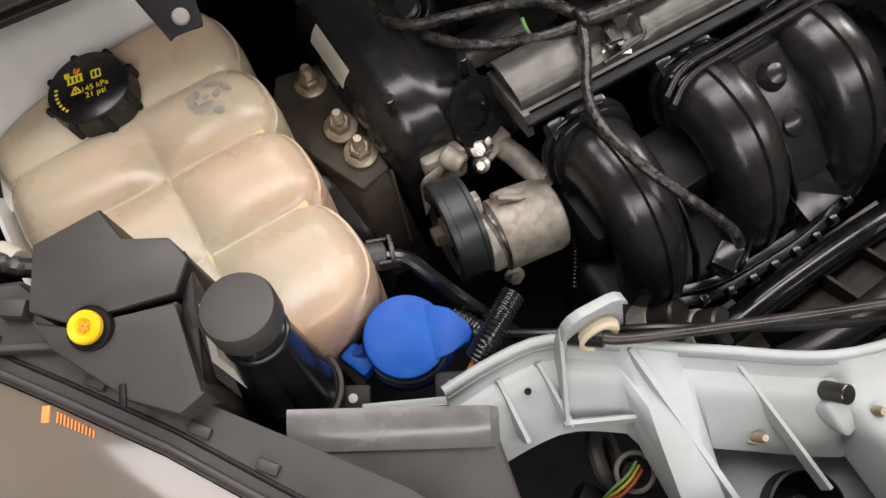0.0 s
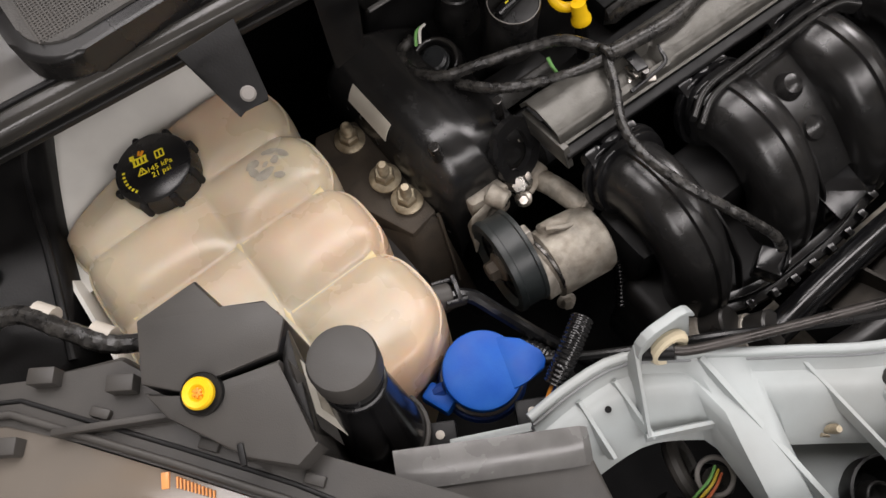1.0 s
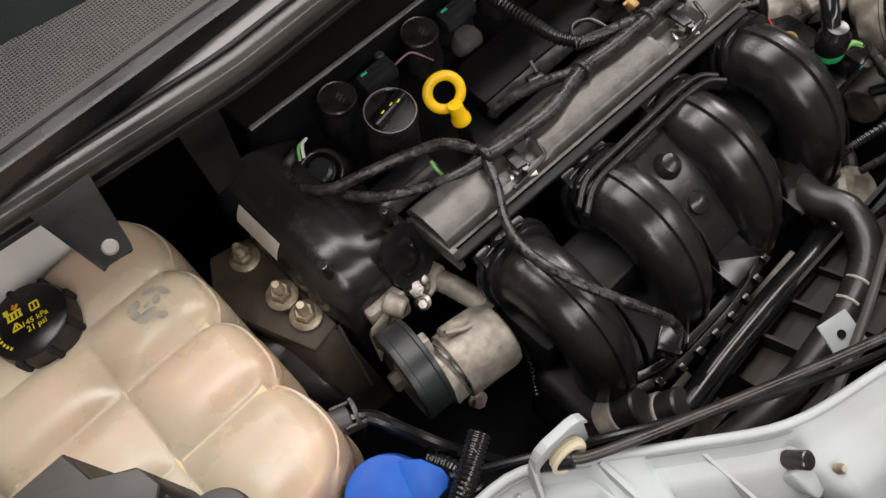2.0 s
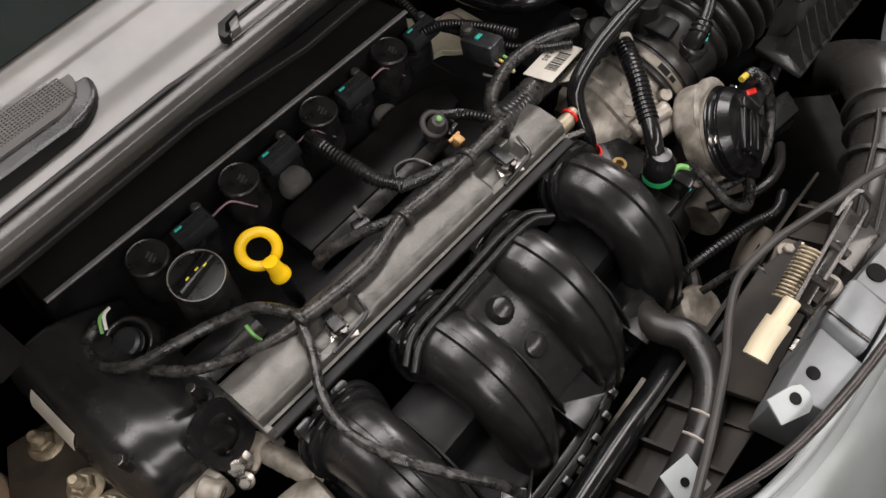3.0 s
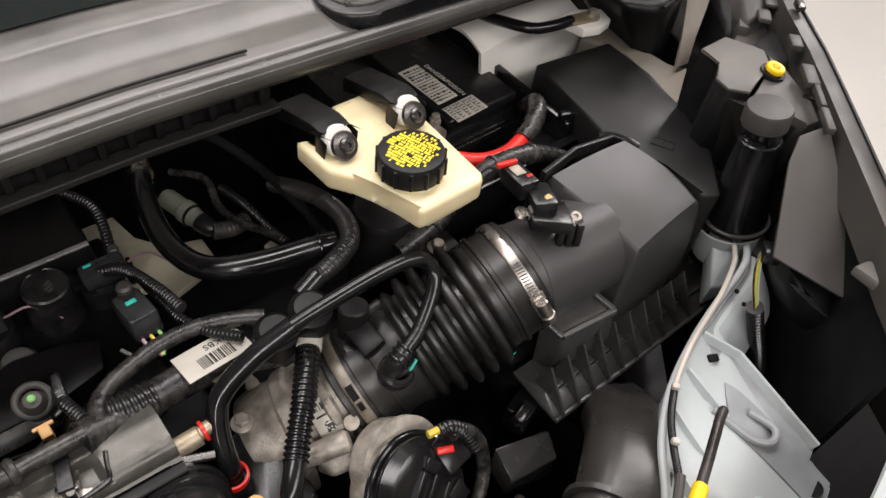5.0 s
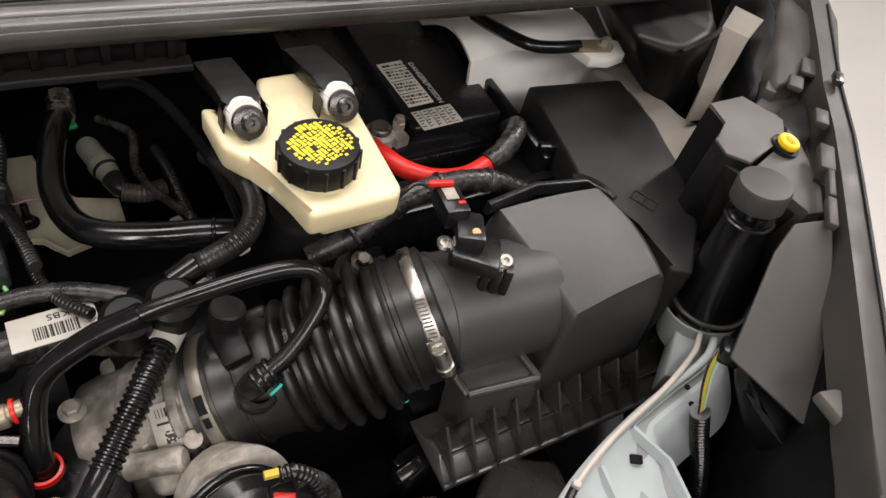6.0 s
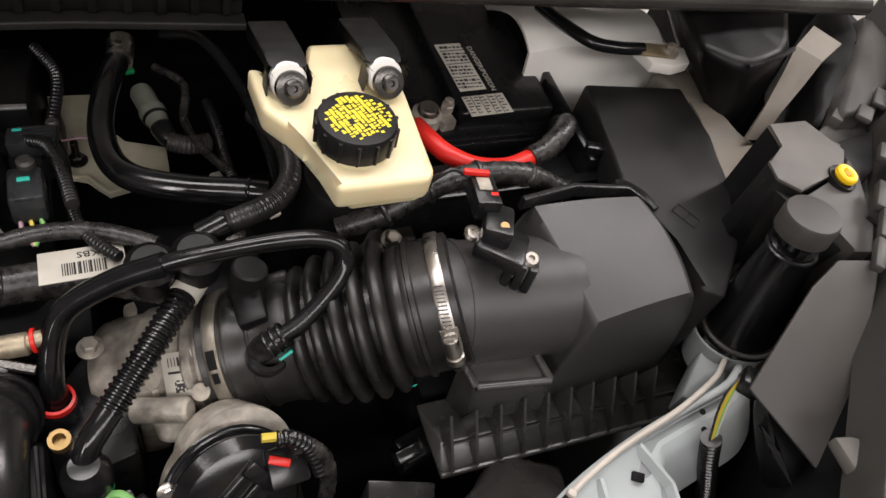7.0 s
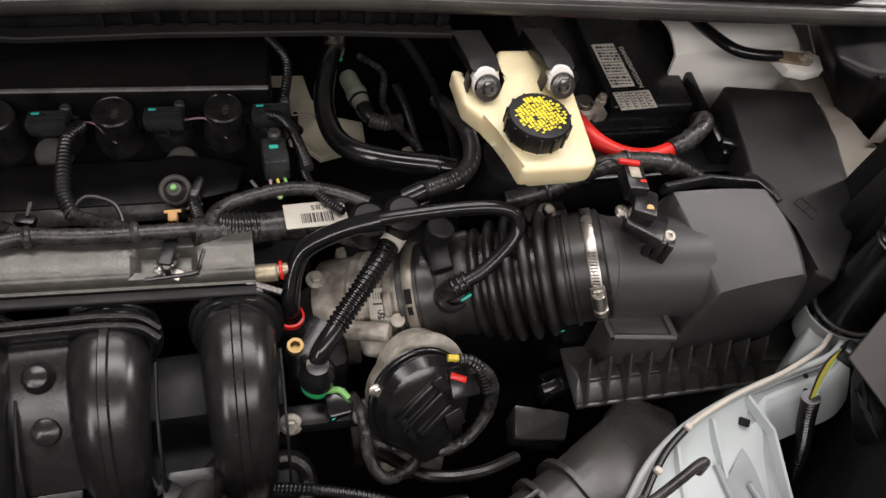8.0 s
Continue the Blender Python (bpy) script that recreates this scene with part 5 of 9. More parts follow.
for x, y in ((-0.222, 0.250), (-0.050, 0.247), (-0.124, 0.250)):
    solo("coil_bolt", bolt(BM(), (x, y, 0.742), (0, 0, 1), 0.0045, stud=0.006), DARK_STEEL, "small dark bolt beside an ignition coil", "bolt", "coil bolts")

# oil filler, dipstick, valve solenoid
of = thing("oil_filler_cap", "black oil filler cap with a moulded grip and yellow marks", "oil cap", (-0.272, 0.172, 0.72))
c = Vector((-0.2755, 0.1670, 0.7510))
d = Vector((0.0, -0.10, 1)).normalized()
part("neck", lathe(BM(), c, d, [(0, -0.045), (0.0250, -0.045), (0.0235, 0.0), (0.0215, 0.035), (0.0225, 0.036), (0.0225, 0.046), (0.0215, 0.049), (0.0200, 0.0475), (0, 0.0475)], 36), COIL, of)
R = axes(d)
bm = BM()
prism(bm, [(-0.019, -0.004), (0.019, -0.004), (0.0185, 0.005), (-0.0185, 0.005)], -0.002, 0.005, Matrix.Translation(c + d * 0.049) @ R.to_4x4() @ pose(0, 0, 0, 0, 0, 12), 0.0015)
part("grip_bar", bm, BLACK_GLOSS, of)
bm = BM()
for x, y in ((-0.009, 0.0), (0.003, 0.001), (0.011, -0.001)):
    box(bm, c + d * 0.0542 + R @ Vector((x * 0.8, y, 0)), (0.0034, 0.0013, 0.0004), (6, 0, 12), bev=0)
part("yellow_mark", bm, INK_YELLOW, of)
part("rim_line", torus(BM(), c + d * 0.0490, d, 0.0212, 0.0005, 36, 6), DUSTY_LIGHT, of)

dip = thing("oil_dipstick", "bright yellow oil dipstick ring handle", "dipstick", (-0.228, 0.135, 0.72))
n0 = Vector((-0.35, -0.72, 0.55)).normalized()
cd = Vector((-0.2278, 0.1495, 0.7880))
R = axes(n0)
bm = torus(BM(), cd, n0, 0.0142, 0.0044, 40, 12)
bmesh.ops.scale(bm, vec=(1, 1, 0.72), space=(R.to_4x4().transposed() @ Matrix.Translation(-cd)), verts=bm.verts)
down = Vector((0.12, -0.55, -0.85)).normalized()
part("ring", bm, YELLOW, dip)
lo = cd + Vector((-0.0010, -0.0150, -0.0085))
bm = lathe(BM(), lo, Vector((0.10, -0.25, -1)), [(0, -0.006), (0.0062, -0.006), (0.0066, 0.003), (0.0074, 0.008), (0.0086, 0.010), (0.0086, 0.014), (0.006, 0.016), (0, 0.016)], 18)
part("stopper", bm, YELLOW, dip)
part("tube", rod(BM(), lo + Vector((0.0015, -0.003, -0.015)), (-0.222, 0.125, 0.70), 0.006), BLACK_SATIN, dip)

sol = thing("valve_solenoid", "round black solenoid boot with bare connector and wires", "solenoid", (-0.337, 0.19, 0.72))
c, d = Vector((-0.333, 0.190, 0.729)), Vector((-0.28, -0.12, 1)).normalized()
part("boot", lathe(BM(), c, d, [(0.0, -0.03), (0.027, -0.03), (0.0245, 0.0), (0.0220, 0.026), (0.0205, 0.030), (0.0170, 0.030), (0.0160, 0.020), (0, 0.020)], 36), COIL, sol)
part("plug", lathe(BM(), c, d, [(0, 0.02), (0.0125, 0.02), (0.0125, 0.027), (0.0115, 0.0275), (0.0115, 0.033), (0.0090, 0.035), (0, 0.035)], 20), PLUG_GREY, sol, "dark grey bare plug body")
part("boot_ring", torus(BM(), c + d * 0.0295, d, 0.0188, 0.0016), RUBBER, sol)
for i, m_ in enumerate((GREEN_WIRE, WHITE)):
    part("lead", tube(BM(), [c + Vector((-0.016 + 0.004 * i, 0.010, 0.040)), c + Vector((-0.010 + 0.004 * i, 0.017, 0.046)), c + Vector((-0.003 + 0.004 * i, 0.020, 0.045))], 0.0014, n=6), m_, sol)

# ---- grey rail over the injectors ----
rail = thing("fuel_rail_guard", "dusty grey aluminium guard rail along the engine", "guard rail", (-0.145, 0.065, 0.74))


def rail_at(u, v):
    x = -0.322 + 0.350 * u
    P = [(0.096, 0.770), (0.090, 0.780), (0.078, 0.783), (0.062, 0.7812), (0.0550, 0.7795), (0.0530, 0.7760), (0.0523, 0.7705), (0.0490, 0.7685)]
    k = v * (len(P) - 1)
    i = min(int(k), len(P) - 2)
    w = k - i
    y, z = P[i][0] * (1 - w) + P[i + 1][0] * w, P[i][1] * (1 - w) + P[i + 1][1] * w
    for c in (-0.236, -0.040):
        if abs(x - c) < 0.026 and 0.30 < v < 0.60:
            z -= 0.009 * min(1, (0.026 - abs(x - c)) / 0.004)
    return (x, y - 0.012 * u, z - 0.003 * u)


part("channel", sheet(BM(), rail_at, 110, 28, 0.003), RAIL, rail, sharp=0.7)
# added black strip standing for the shade below the rail's front edge
part("edge_shade", sweep(BM(), [(-0.322 + 0.35 * i / 20, 0.0440 - 0.012 * i / 20, 0.765 - 0.003 * i / 20) for i in range(21)], round_section(0.010, 0.006)), BLACK_MATT, rail)
bm = BM()
hull(bm, [(-0.324, 0.094, 0.768), (-0.324, 0.044, 0.774), (-0.324, 0.036, 0.755), (-0.318, 0.094, 0.768), (-0.318, 0.044, 0.774), (-0.318, 0.036, 0.755), (-0.324, 0.09, 0.75), (-0.318, 0.09, 0.75)], 0.001)
part("end_plate", bm, RAIL, rail)
for x, y in ((-0.209, 0.0), (-0.012, -0.007)):
    part("pocket_rim", tube(BM(), [(x + 0.002, y + 0.069, 0.7825), (x - 0.001, y + 0.060, 0.7815), (x - 0.003, y + 0.0525, 0.7800), (x - 0.008, y + 0.0500, 0.7790), (x - 0.024, y + 0.0490, 0.7785), (x - 0.043, y + 0.0480, 0.7785)], 0.0017, n=8), BLACK_SATIN, rail)
for x, y in ((-0.236, 0.053), (-0.038, 0.0475)):
    ob = thing("harness_clip", "plated spring clip with black strap on the guard rail", "clip", (x, y, 0.77), group="harness clips")
    b = BM()
    box(b, (x, y, 0.776), (0.022, 0.010, 0.003), (0, 0, -30), 0.0008)
    for k in (-0.006, 0.006):
        box(b, (x + k, y + 0.006, 0.783), (0.003, 0.018, 0.0025), (-25, 0, -15), 0.0006)
    part("spring", b, STEEL, ob)
    part("strap", box(BM(), (x + 0.001, y + 0.012, 0.787), (0.010, 0.026, 0.003), (-8, 0, -12), 0.001), BLACK_SATIN, ob)
    part("stud", rod(BM(), (x, y - 0.001, 0.772), (x, y - 0.002, 0.788), 0.003, n=10), DARK_STEEL, ob)
bm = BM()
rod(bm, (0.026, 0.046, 0.764), (0.046, 0.045, 0.766), 0.0075)
rod(bm, (0.040, 0.045, 0.766), (0.058, 0.046, 0.769), 0.0055)
solo("rail_union", bm, ZINC, "bright fuel pipe union at the rail end", "pipe union")
bm = BM()
rod(bm, (0.020, 0.040, 0.763), (0.048, 0.030, 0.758), 0.0035, n=10)
solo("rail_pin", bm, DARK_STEEL, "small plated pin at the rail end", "pin")
bm = BM()
lathe(bm, (0.0475, 0.046, 0.7665), (1, 0, 0.1), [(0.0070, 0), (0.0080, 0.0006), (0.0080, 0.0026), (0.0070, 0.003)], 18)
solo("union_ring", bm, RED, "small red ring on the pipe union", "ring")

# ---- intake manifold ----
man = thing("intake_manifold", "glossy black plastic intake manifold with four curved runners", "intake manifold", (-0.13, -0.05, 0.58))
CREST = [(0.030, 0.752), (0.012, 0.765), (-0.012, 0.770), (-0.042, 0.766), (-0.070, 0.750), (-0.092, 0.725), (-0.107, 0.692), (-0.114, 0.655), (-0.116, 0.610)]


def runner(x):
    b = BM()
    line = smooth_path([(x, y, z) for y, z in CREST], 5)
    H, W = 0.054, 0.062
    sec = [(a, h - H / 2) for a, h in round_section(W, H, 0.48, 7)]
    rings = []
    for i, p in enumerate(line):
        t = (line[min(i + 1, len(line) - 1)] - line[max(i - 1, 0)]).normalized()
        across = Vector((1, 0, 0))
        up = Vector((0, t.z, -t.y))
        k = 1 - 0.30 * (i / len(line)) ** 1.5
        rings.append([b.verts.new(p + across * (a * k) + up * h) for a, h in sec])
    n = len(sec)
    for p, q in zip(rings, rings[1:]):
        for i in range(n):
            b.faces.new((p[i], p[(i + 1) % n], q[(i + 1) % n], q[i]))
    b.faces.new(rings[0])
    b.faces.new(rings[-1])
    return b


def rib_line(x, w=0.0062, h=0.0028):
    b = BM()
    line = [p for p in smooth_path([(x, y, z) for y, z in CREST], 5)]
    rings = []
    for i, p in enumerate(line):
        t = (line[min(i + 1, len(line) - 1)] - line[max(i - 1, 0)]).normalized()
        up = Vector((0, t.z, -t.y))
        rings.append([b.verts.new(p + Vector((a, 0, 0)) + up * k) for a, k in ((w, -0.004), (w * 0.45, h), (-w * 0.45, h), (-w, -0.004))])
    for p, q in zip(rings, rings[1:]):
        for i in range(4):
            b.faces.new((p[i], p[(i + 1) % 4], q[(i + 1) % 4], q[i]))
    b.faces.new(rings[0])
    b.faces.new(rings[-1])
    return b


RUN = (-0.282, -0.184, -0.086, 0.010)
for x in RUN:
    r_ = part("runner", runner(x), MANIFOLD, man, sharp=1.0)
    part("seam_rib", rib_line(x), MANIFOLD, r_)
    bm = BM()
    # collar flange at the head of the runner
    for y, w, z in ((0.009, 0.070, 0.766), (0.017, 0.076, 0.762)):
        sec = [(a, h) for a, h in round_section(w, 0.062, 0.42, 6)]
        m_ = Matrix.Translation((x, y, z - 0.027)) @ pose(0, 0, 0, 62, 0, 0)
        prism(bm, sec, -0.003, 0.003, m_, 0.0012)
    part("collar", bm, BLACK_GLOSS, r_)
    for s in (1,):
        part("side_rail", sweep(BM(), [(x + s * 0.0325, y, z - 0.032) for y, z in CREST[2:7]], round_section(0.0025, 0.007)), BLACK_MATT, r_)
    bm = BM()
    for k in (-0.020, 0.016):
        box(bm, (x + k, 0.030, 0.752), (0.016, 0.020, 0.018), (20, 0, 0), 0.004)
    lathe(bm, (x, 0.034, 0.752), (0, 0.3, 1), [(0, -0.01), (0.009, -0.01), (0.009, 0.008), (0.005, 0.010), (0, 0.010)], 18)
    part("injector_seat", bm, BLACK_GLOSS, r_)
for y, z, w in ((0.0095, 0.7655, 0.0055), (0.0178, 0.7650, 0.0055)):
    ends = [(-0.222, y - 0.012, z - 0.006), (-0.206, y - 0.003, z - 0.0015)] + [(-0.19 + 0.02 * i, y, z) for i in range(6)] + [(-0.062, y - 0.003, z - 0.0015), (-0.047, y - 0.012, z - 0.006)]
    part("flange_bar", sweep(BM(), smooth_path(ends, 4), round_section(w, 0.013, 0.5, 4)), MANIFOLD, man)
bm = box(BM(), (-0.135, 0.0137, 0.756), (0.150, 0.014, 0.014), (0, 0, 0), 0.002)
part("cross_flange", bm, BLACK_GLOSS, man)
bm = sheet(BM(), lambda u, v: (-0.164 + 0.058 * u, 0.010 - 0.095 * v, 0.748 - 0.060 * v ** 1.7), 12, 16, 0.004)
part("bridge_panel", bm, MANIFOLD, man)
bm = BM()
lathe(bm, (-0.135, -0.014, 0.739), (0, -0.35, 1), [(0, -0.004), (0.0185, -0.004), (0.0180, 0.001), (0.0150, 0.003), (0.0130, 0.0035), (0.0115, 0.010), (0.0080, 0.0150), (0.004, 0.0165), (0, 0.017)], 32)
lathe(bm, (-0.133, -0.050, 0.722), (0, -0.6, 1), [(0, 0), (0.012, 0), (0.010, 0.006), (0.004, 0.009), (0, 0.009)], 24)
part("round_boss", bm, MANIFOLD, man)
bm = BM()
box(bm, (-0.135, -0.075, 0.60), (0.38, 0.07, 0.12), bev=0.012, seg=3)
box(bm, (-0.135, -0.02, 0.66), (0.36, 0.06, 0.10), bev=0.01)
part("plenum", bm, BLACK_MATT, man)
bm = BM()
P = [(-0.300, -0.088, 0.652), (-0.270, -0.112, 0.657), (-0.235, -0.124, 0.66), (-0.19, -0.126, 0.66), (-0.14, -0.124, 0.66), (-0.093, -0.110, 0.66), (-0.046, -0.094, 0.66), (0.0, -0.086, 0.66)]
L = even(smooth_path(P), 0.011)
sweep(bm, L, round_section(0.010, 0.006))
sweep(bm, [p + Vector((0, 0.008, 0.006)) for p in L], round_section(0.008, 0.004))
for i, p in enumerate(L):
    if i % 2:
        box(bm, p + Vector((0, -0.004, 0.004)), (0.0065, 0.008, 0.010), bev=0.001)
part("weld_flange", bm, BLACK_GLOSS, man)
for x0 in (-0.135, -0.038):
    bm = BM()
    hull(bm, [(x0 - 0.020, -0.085, 0.690), (x0 + 0.022, -0.085, 0.690), (x0 + 0.020, -0.115, 0.683), (x0 - 0.016, -0.118, 0.680), (x0 - 0.020, -0.085, 0.687), (x0 + 0.022, -0.085, 0.687), (x0 + 0.020, -0.115, 0.680), (x0 - 0.016, -0.118, 0.677)], 0.0006)
    part("gusset_plate", bm, BLACK_GLOSS, man)
bm = BM()
for i in range(4):
    box(bm, (-0.232 + 0.004 * i, -0.118 + 0.002 * i, 0.715 - 0.004 * i), (0.020, 0.0022, 0.012), (0, 25, 30), 0.0005)
box(bm, (-0.240, -0.110, 0.705), (0.022, 0.020, 0.020), (0, 0, 30), 0.002)
solo("manifold_sensor", bm, BLACK_GLOSS, "black finned sensor on the manifold front", "sensor")

# ---- wiring harness along the rail ----
har = thing("engine_harness", "taped black wiring harness along the guard rail", "wiring harness", (-0.1, 0.08, 0.76))
part("trunk", tube(BM(), [(-0.252, 0.079, 0.793), (-0.230, 0.075, 0.793), (-0.186, 0.071, 0.793), (-0.137, 0.080, 0.792), (-0.10, 0.076, 0.793), (-0.059, 0.075, 0.793), (-0.015, 0.076, 0.791)], 0.0060, n=12, lump=0.4), TAPE, har)
part("thick_trunk", tube(BM(), [(-0.020, 0.078, 0.783), (0.010, 0.084, 0.772), (0.050, 0.090, 0.767), (0.090, 0.088, 0.765), (0.13, 0.078, 0.757)], 0.0125, n=14, lump=0.12), TAPE, har)
part("branch", tube(BM(), [(-0.248, 0.081, 0.792), (-0.263, 0.112, 0.789), (-0.287, 0.130, 0.782), (-0.324, 0.145, 0.779), (-0.351, 0.157, 0.775), (-0.366, 0.180, 0.770), (-0.362, 0.205, 0.765), (-0.345, 0.212, 0.765)], 0.0044, n=10, lump=0.3), TAPE, har)
part("branch", tube(BM(), [(-0.252, 0.079, 0.790), (-0.275, 0.087, 0.784), (-0.300, 0.103, 0.776), (-0.326, 0.122, 0.772), (-0.345, 0.150, 0.766)], 0.0042, n=10, lump=0.3), TAPE, har)
part("front_branch", tube(BM(), [(-0.252, 0.079, 0.792), (-0.264, 0.055, 0.790), (-0.282, 0.028, 0.789), (-0.290, 0.000, 0.792), (-0.284, -0.035, 0.788), (-0.266, -0.070, 0.775), (-0.246, -0.100, 0.755), (-0.238, -0.110, 0.735)], 0.0038, n=10, lump=0.3), TAPE, har)
part("branch", tube(BM(), [(-0.137, 0.080, 0.790), (-0.160, 0.098, 0.783), (-0.185, 0.114, 0.770), (-0.20, 0.122, 0.755)], 0.0048, n=10, lump=0.3), TAPE, har)
part("branch", tube(BM(), [(-0.060, 0.076, 0.793), (-0.075, 0.086, 0.788), (-0.100, 0.100, 0.782), (-0.112, 0.108, 0.780)], 0.0058, n=10, lump=0.3), TAPE, har)
part("corrugated_branch", tube(BM(), [(-0.108, 0.104, 0.781), (-0.117, 0.126, 0.780), (-0.119, 0.155, 0.780), (-0.118, 0.190, 0.777), (-0.112, 0.214, 0.765)], 0.0052, n=12, ribs=0.0012, pitch=0.0042), BLACK_SATIN, har)
part("loop", tube(BM(), [(-0.112, 0.108, 0.780), (-0.100, 0.122, 0.782), (-0.080, 0.118, 0.776), (-0.074, 0.100, 0.770), (-0.085, 0.088, 0.77)], 0.002, n=8), BLACK_SATIN, har)
part("upper_branch", tube(BM(), [(-0.006, 0.080, 0.785), (0.000, 0.096, 0.783), (0.014, 0.108, 0.780), (0.032, 0.115, 0.778), (0.055, 0.120, 0.778), (0.080, 0.118, 0.780), (0.104, 0.108, 0.783), (0.128, 0.094, 0.784)], 0.0062, n=12, lump=0.3), TAPE, har)
part("corrugated_neck", tube(BM(), [(0.000, 0.088, 0.776), (0.014, 0.087, 0.773), (0.034, 0.089, 0.769)], 0.0125, n=14, ribs=0.0014, pitch=0.005), BLACK_SATIN, har)
for i, (x, y, z) in enumerate(((-0.252, 0.080, 0.793), (-0.137, 0.079, 0.792), (-0.060, 0.076, 0.793))):
    part("tape_wrap", torus(BM(), (x, y, z), (1, 0.1, 0), 0.0062, 0.0034, 16, 8), TAPE, har)
lab = part("harness_label", box(BM(), (0.0815, 0.0890, 0.7820), (0.052, 0.031, 0.0008), (-14, 0, 2), 0.0002), PAPER, har, "pale paper harness label with bar code")
bm = BM()
Rm = Matrix.Translation((0.0815, 0.0890, 0.7826)) @ pose(0, 0, 0, -14, 0, 2)
random.seed(4)
x = -0.012
while x < 0.014:
    w = random.choice((0.0006, 0.0009, 0.0013))
    box(bm, (0, 0, 0), (w, 0.012, 0.0002), bev=0)
    bmesh.ops.transform(bm, matrix=Rm @ pose(x, -0.0045, 0), verts=list(bm.verts)[-8:])
    x += w + random.choice((0.0006, 0.0009))
part("bar_code", bm, INK, lab)
letters("label_text", "KBS", 0.0085, Rm @ pose(0.004, 0.0085, 0.0001, 0, 0, 180), INK, lab)
bm = box(BM(), (0.088, 0.068, 0.778), (0.030, 0.022, 0.0008), (-35, 0, 8), 0.0002)
part("second_label", bm, PAPER, har)

yc = thing("tan_connector", "small tan connector clip on the harness", "connector", (-0.035, 0.105, 0.75))
part("body", box(BM(), (-0.035, 0.106, 0.766), (0.008, 0.010, 0.012), (10, 0, 0), 0.002), TAN, yc)
part("wings", box(BM(), (-0.035, 0.111, 0.769), (0.014, 0.003, 0.003), (10, 0, 0), 0.001), TAN, yc)
sc = thing("coil_suppressor", "grey ringed sensor plug with green dot above the harness", "sensor", (-0.033, 0.135, 0.74))
part("ring", torus(BM(), (-0.033, 0.136, 0.766), (0, -0.5, 1), 0.011, 0.0028), DUSTY_GREY, sc)
part("body", lathe(BM(), (-0.033, 0.138, 0.75), (0, -0.3, 1), [(0, 0), (0.009, 0), (0.009, 0.018), (0.006, 0.026), (0, 0.028)], 18), DUSTY_GREY, sc)
part("dot", lathe(BM(), (-0.033, 0.1295, 0.7785), (0, -0.3, 1), [(0, 0), (0.003, 0), (0.002, 0.001), (0, 0.001)], 10), GREEN_WIRE, sc)
cn = thing("cam_connector", "black connector with teal tab and coloured wires", "connector", (0.055, 0.155, 0.75))
part("body", box(BM(), (0.053, 0.148, 0.786), (0.022, 0.036, 0.022), (-12, 0, 2), 0.003), PLUG_GREY, cn)
part("catch", box(BM(), (0.052, 0.140, 0.7975), (0.012, 0.016, 0.003), (-12, 0, 2), 0.001), PLUG_GREY, cn)
part("bolt_head", lathe(BM(), (0.054, 0.168, 0.786), (0, 0, 1), [(0, 0), (0.006, 0), (0.006, 0.012), (0.004, 0.014), (0, 0.014)], 16), DUSTY_GREY, cn)
part("tab", box(BM(), (0.0523, 0.1530, 0.7965), (0.008, 0.004, 0.002), (-12, 0, 2), 0.0006), TEAL, cn)
for i, m_ in enumerate((PINK_WIRE, YELLOW_WIRE, GREEN_WIRE)):
    part("lead", tube(BM(), [(0.047 + 0.006 * i, 0.132, 0.782), (0.048 + 0.006 * i, 0.122, 0.780), (0.054, 0.112, 0.776)], 0.0015, n=6), m_, cn)
wire("sensor_lead", [(0.050, 0.225, 0.76), (0.066, 0.205, 0.772), (0.075, 0.165, 0.785), (0.080, 0.13, 0.793)], 0.0042, BLACK_SATIN, "corrugated black sensor lead", n=10, ribs=0.0009, pitch=0.0035)
wire("sensor_lead", [(-0.012, 0.088, 0.788), (-0.017, 0.115, 0.780), (-0.016, 0.14, 0.76), (-0.014, 0.16, 0.745)], 0.004, BLACK_SATIN, "corrugated black sensor lead", n=10, ribs=0.0009, pitch=0.0035)
wire("thin_lead", [(-0.06, 0.105, 0.76), (-0.045, 0.100, 0.764), (-0.035, 0.104, 0.765)], 0.0015, BLACK_SATIN, "thin black lead beside the tan clip")
wire("green_lead", [(-0.276, 0.118, 0.772), (-0.277, 0.110, 0.768), (-0.275, 0.100, 0.760), (-0.274, 0.094, 0.75)], 0.0016, GREEN_WIRE, "short bare green wire")

# ---- drive end: pulley, tensioner, mount ----
pul = thing("idler_pulley", "dusty black idler pulley with steel hub", "pulley", (-0.395, 0.022, 0.685))
c, d = Vector((-0.4115, 0.0190, 0.7180)), Vector((1, -0.13, -0.02)).normalized()
part("rim", lathe(BM(), c, d, [(0.030, 0.005), (0.034, 0.0), (0.0395, 0.001), (0.0402, 0.003), (0.0402, 0.006), (0.0392, 0.0068), (0.0392, 0.021), (0.0402, 0.022), (0.0402, 0.025), (0.038, 0.026), (0, 0.026)], 56), PULLEY, pul)
part("web", lathe(BM(), c, d, [(0, 0.004), (0.014, 0.004), (0.018, 0.009), (0.030, 0.007), (0.030, 0.018), (0, 0.018)], 40), DARK_STEEL, pul)
for i in range(5):
    a = 2 * math.pi * i / 5
    q = c + d * 0.006 + axes(d) @ Vector((0.023 * math.cos(a), 0.023 * math.sin(a), 0))
    part("web_hole", lathe(BM(), q, -d, [(0, -0.002), (0.005, -0.002), (0.005, 0.0005), (0, 0.0005)], 14), DEEP, pul)
part("hub_bolt", bolt(BM(), c + d * 0.004, -d, 0.0085), MOUNT, pul, "rusty hub bolt")
ten = thing("water_pump", "cast aluminium pump body beside the idler pulley", "pump", (-0.355, 0.0, 0.66))
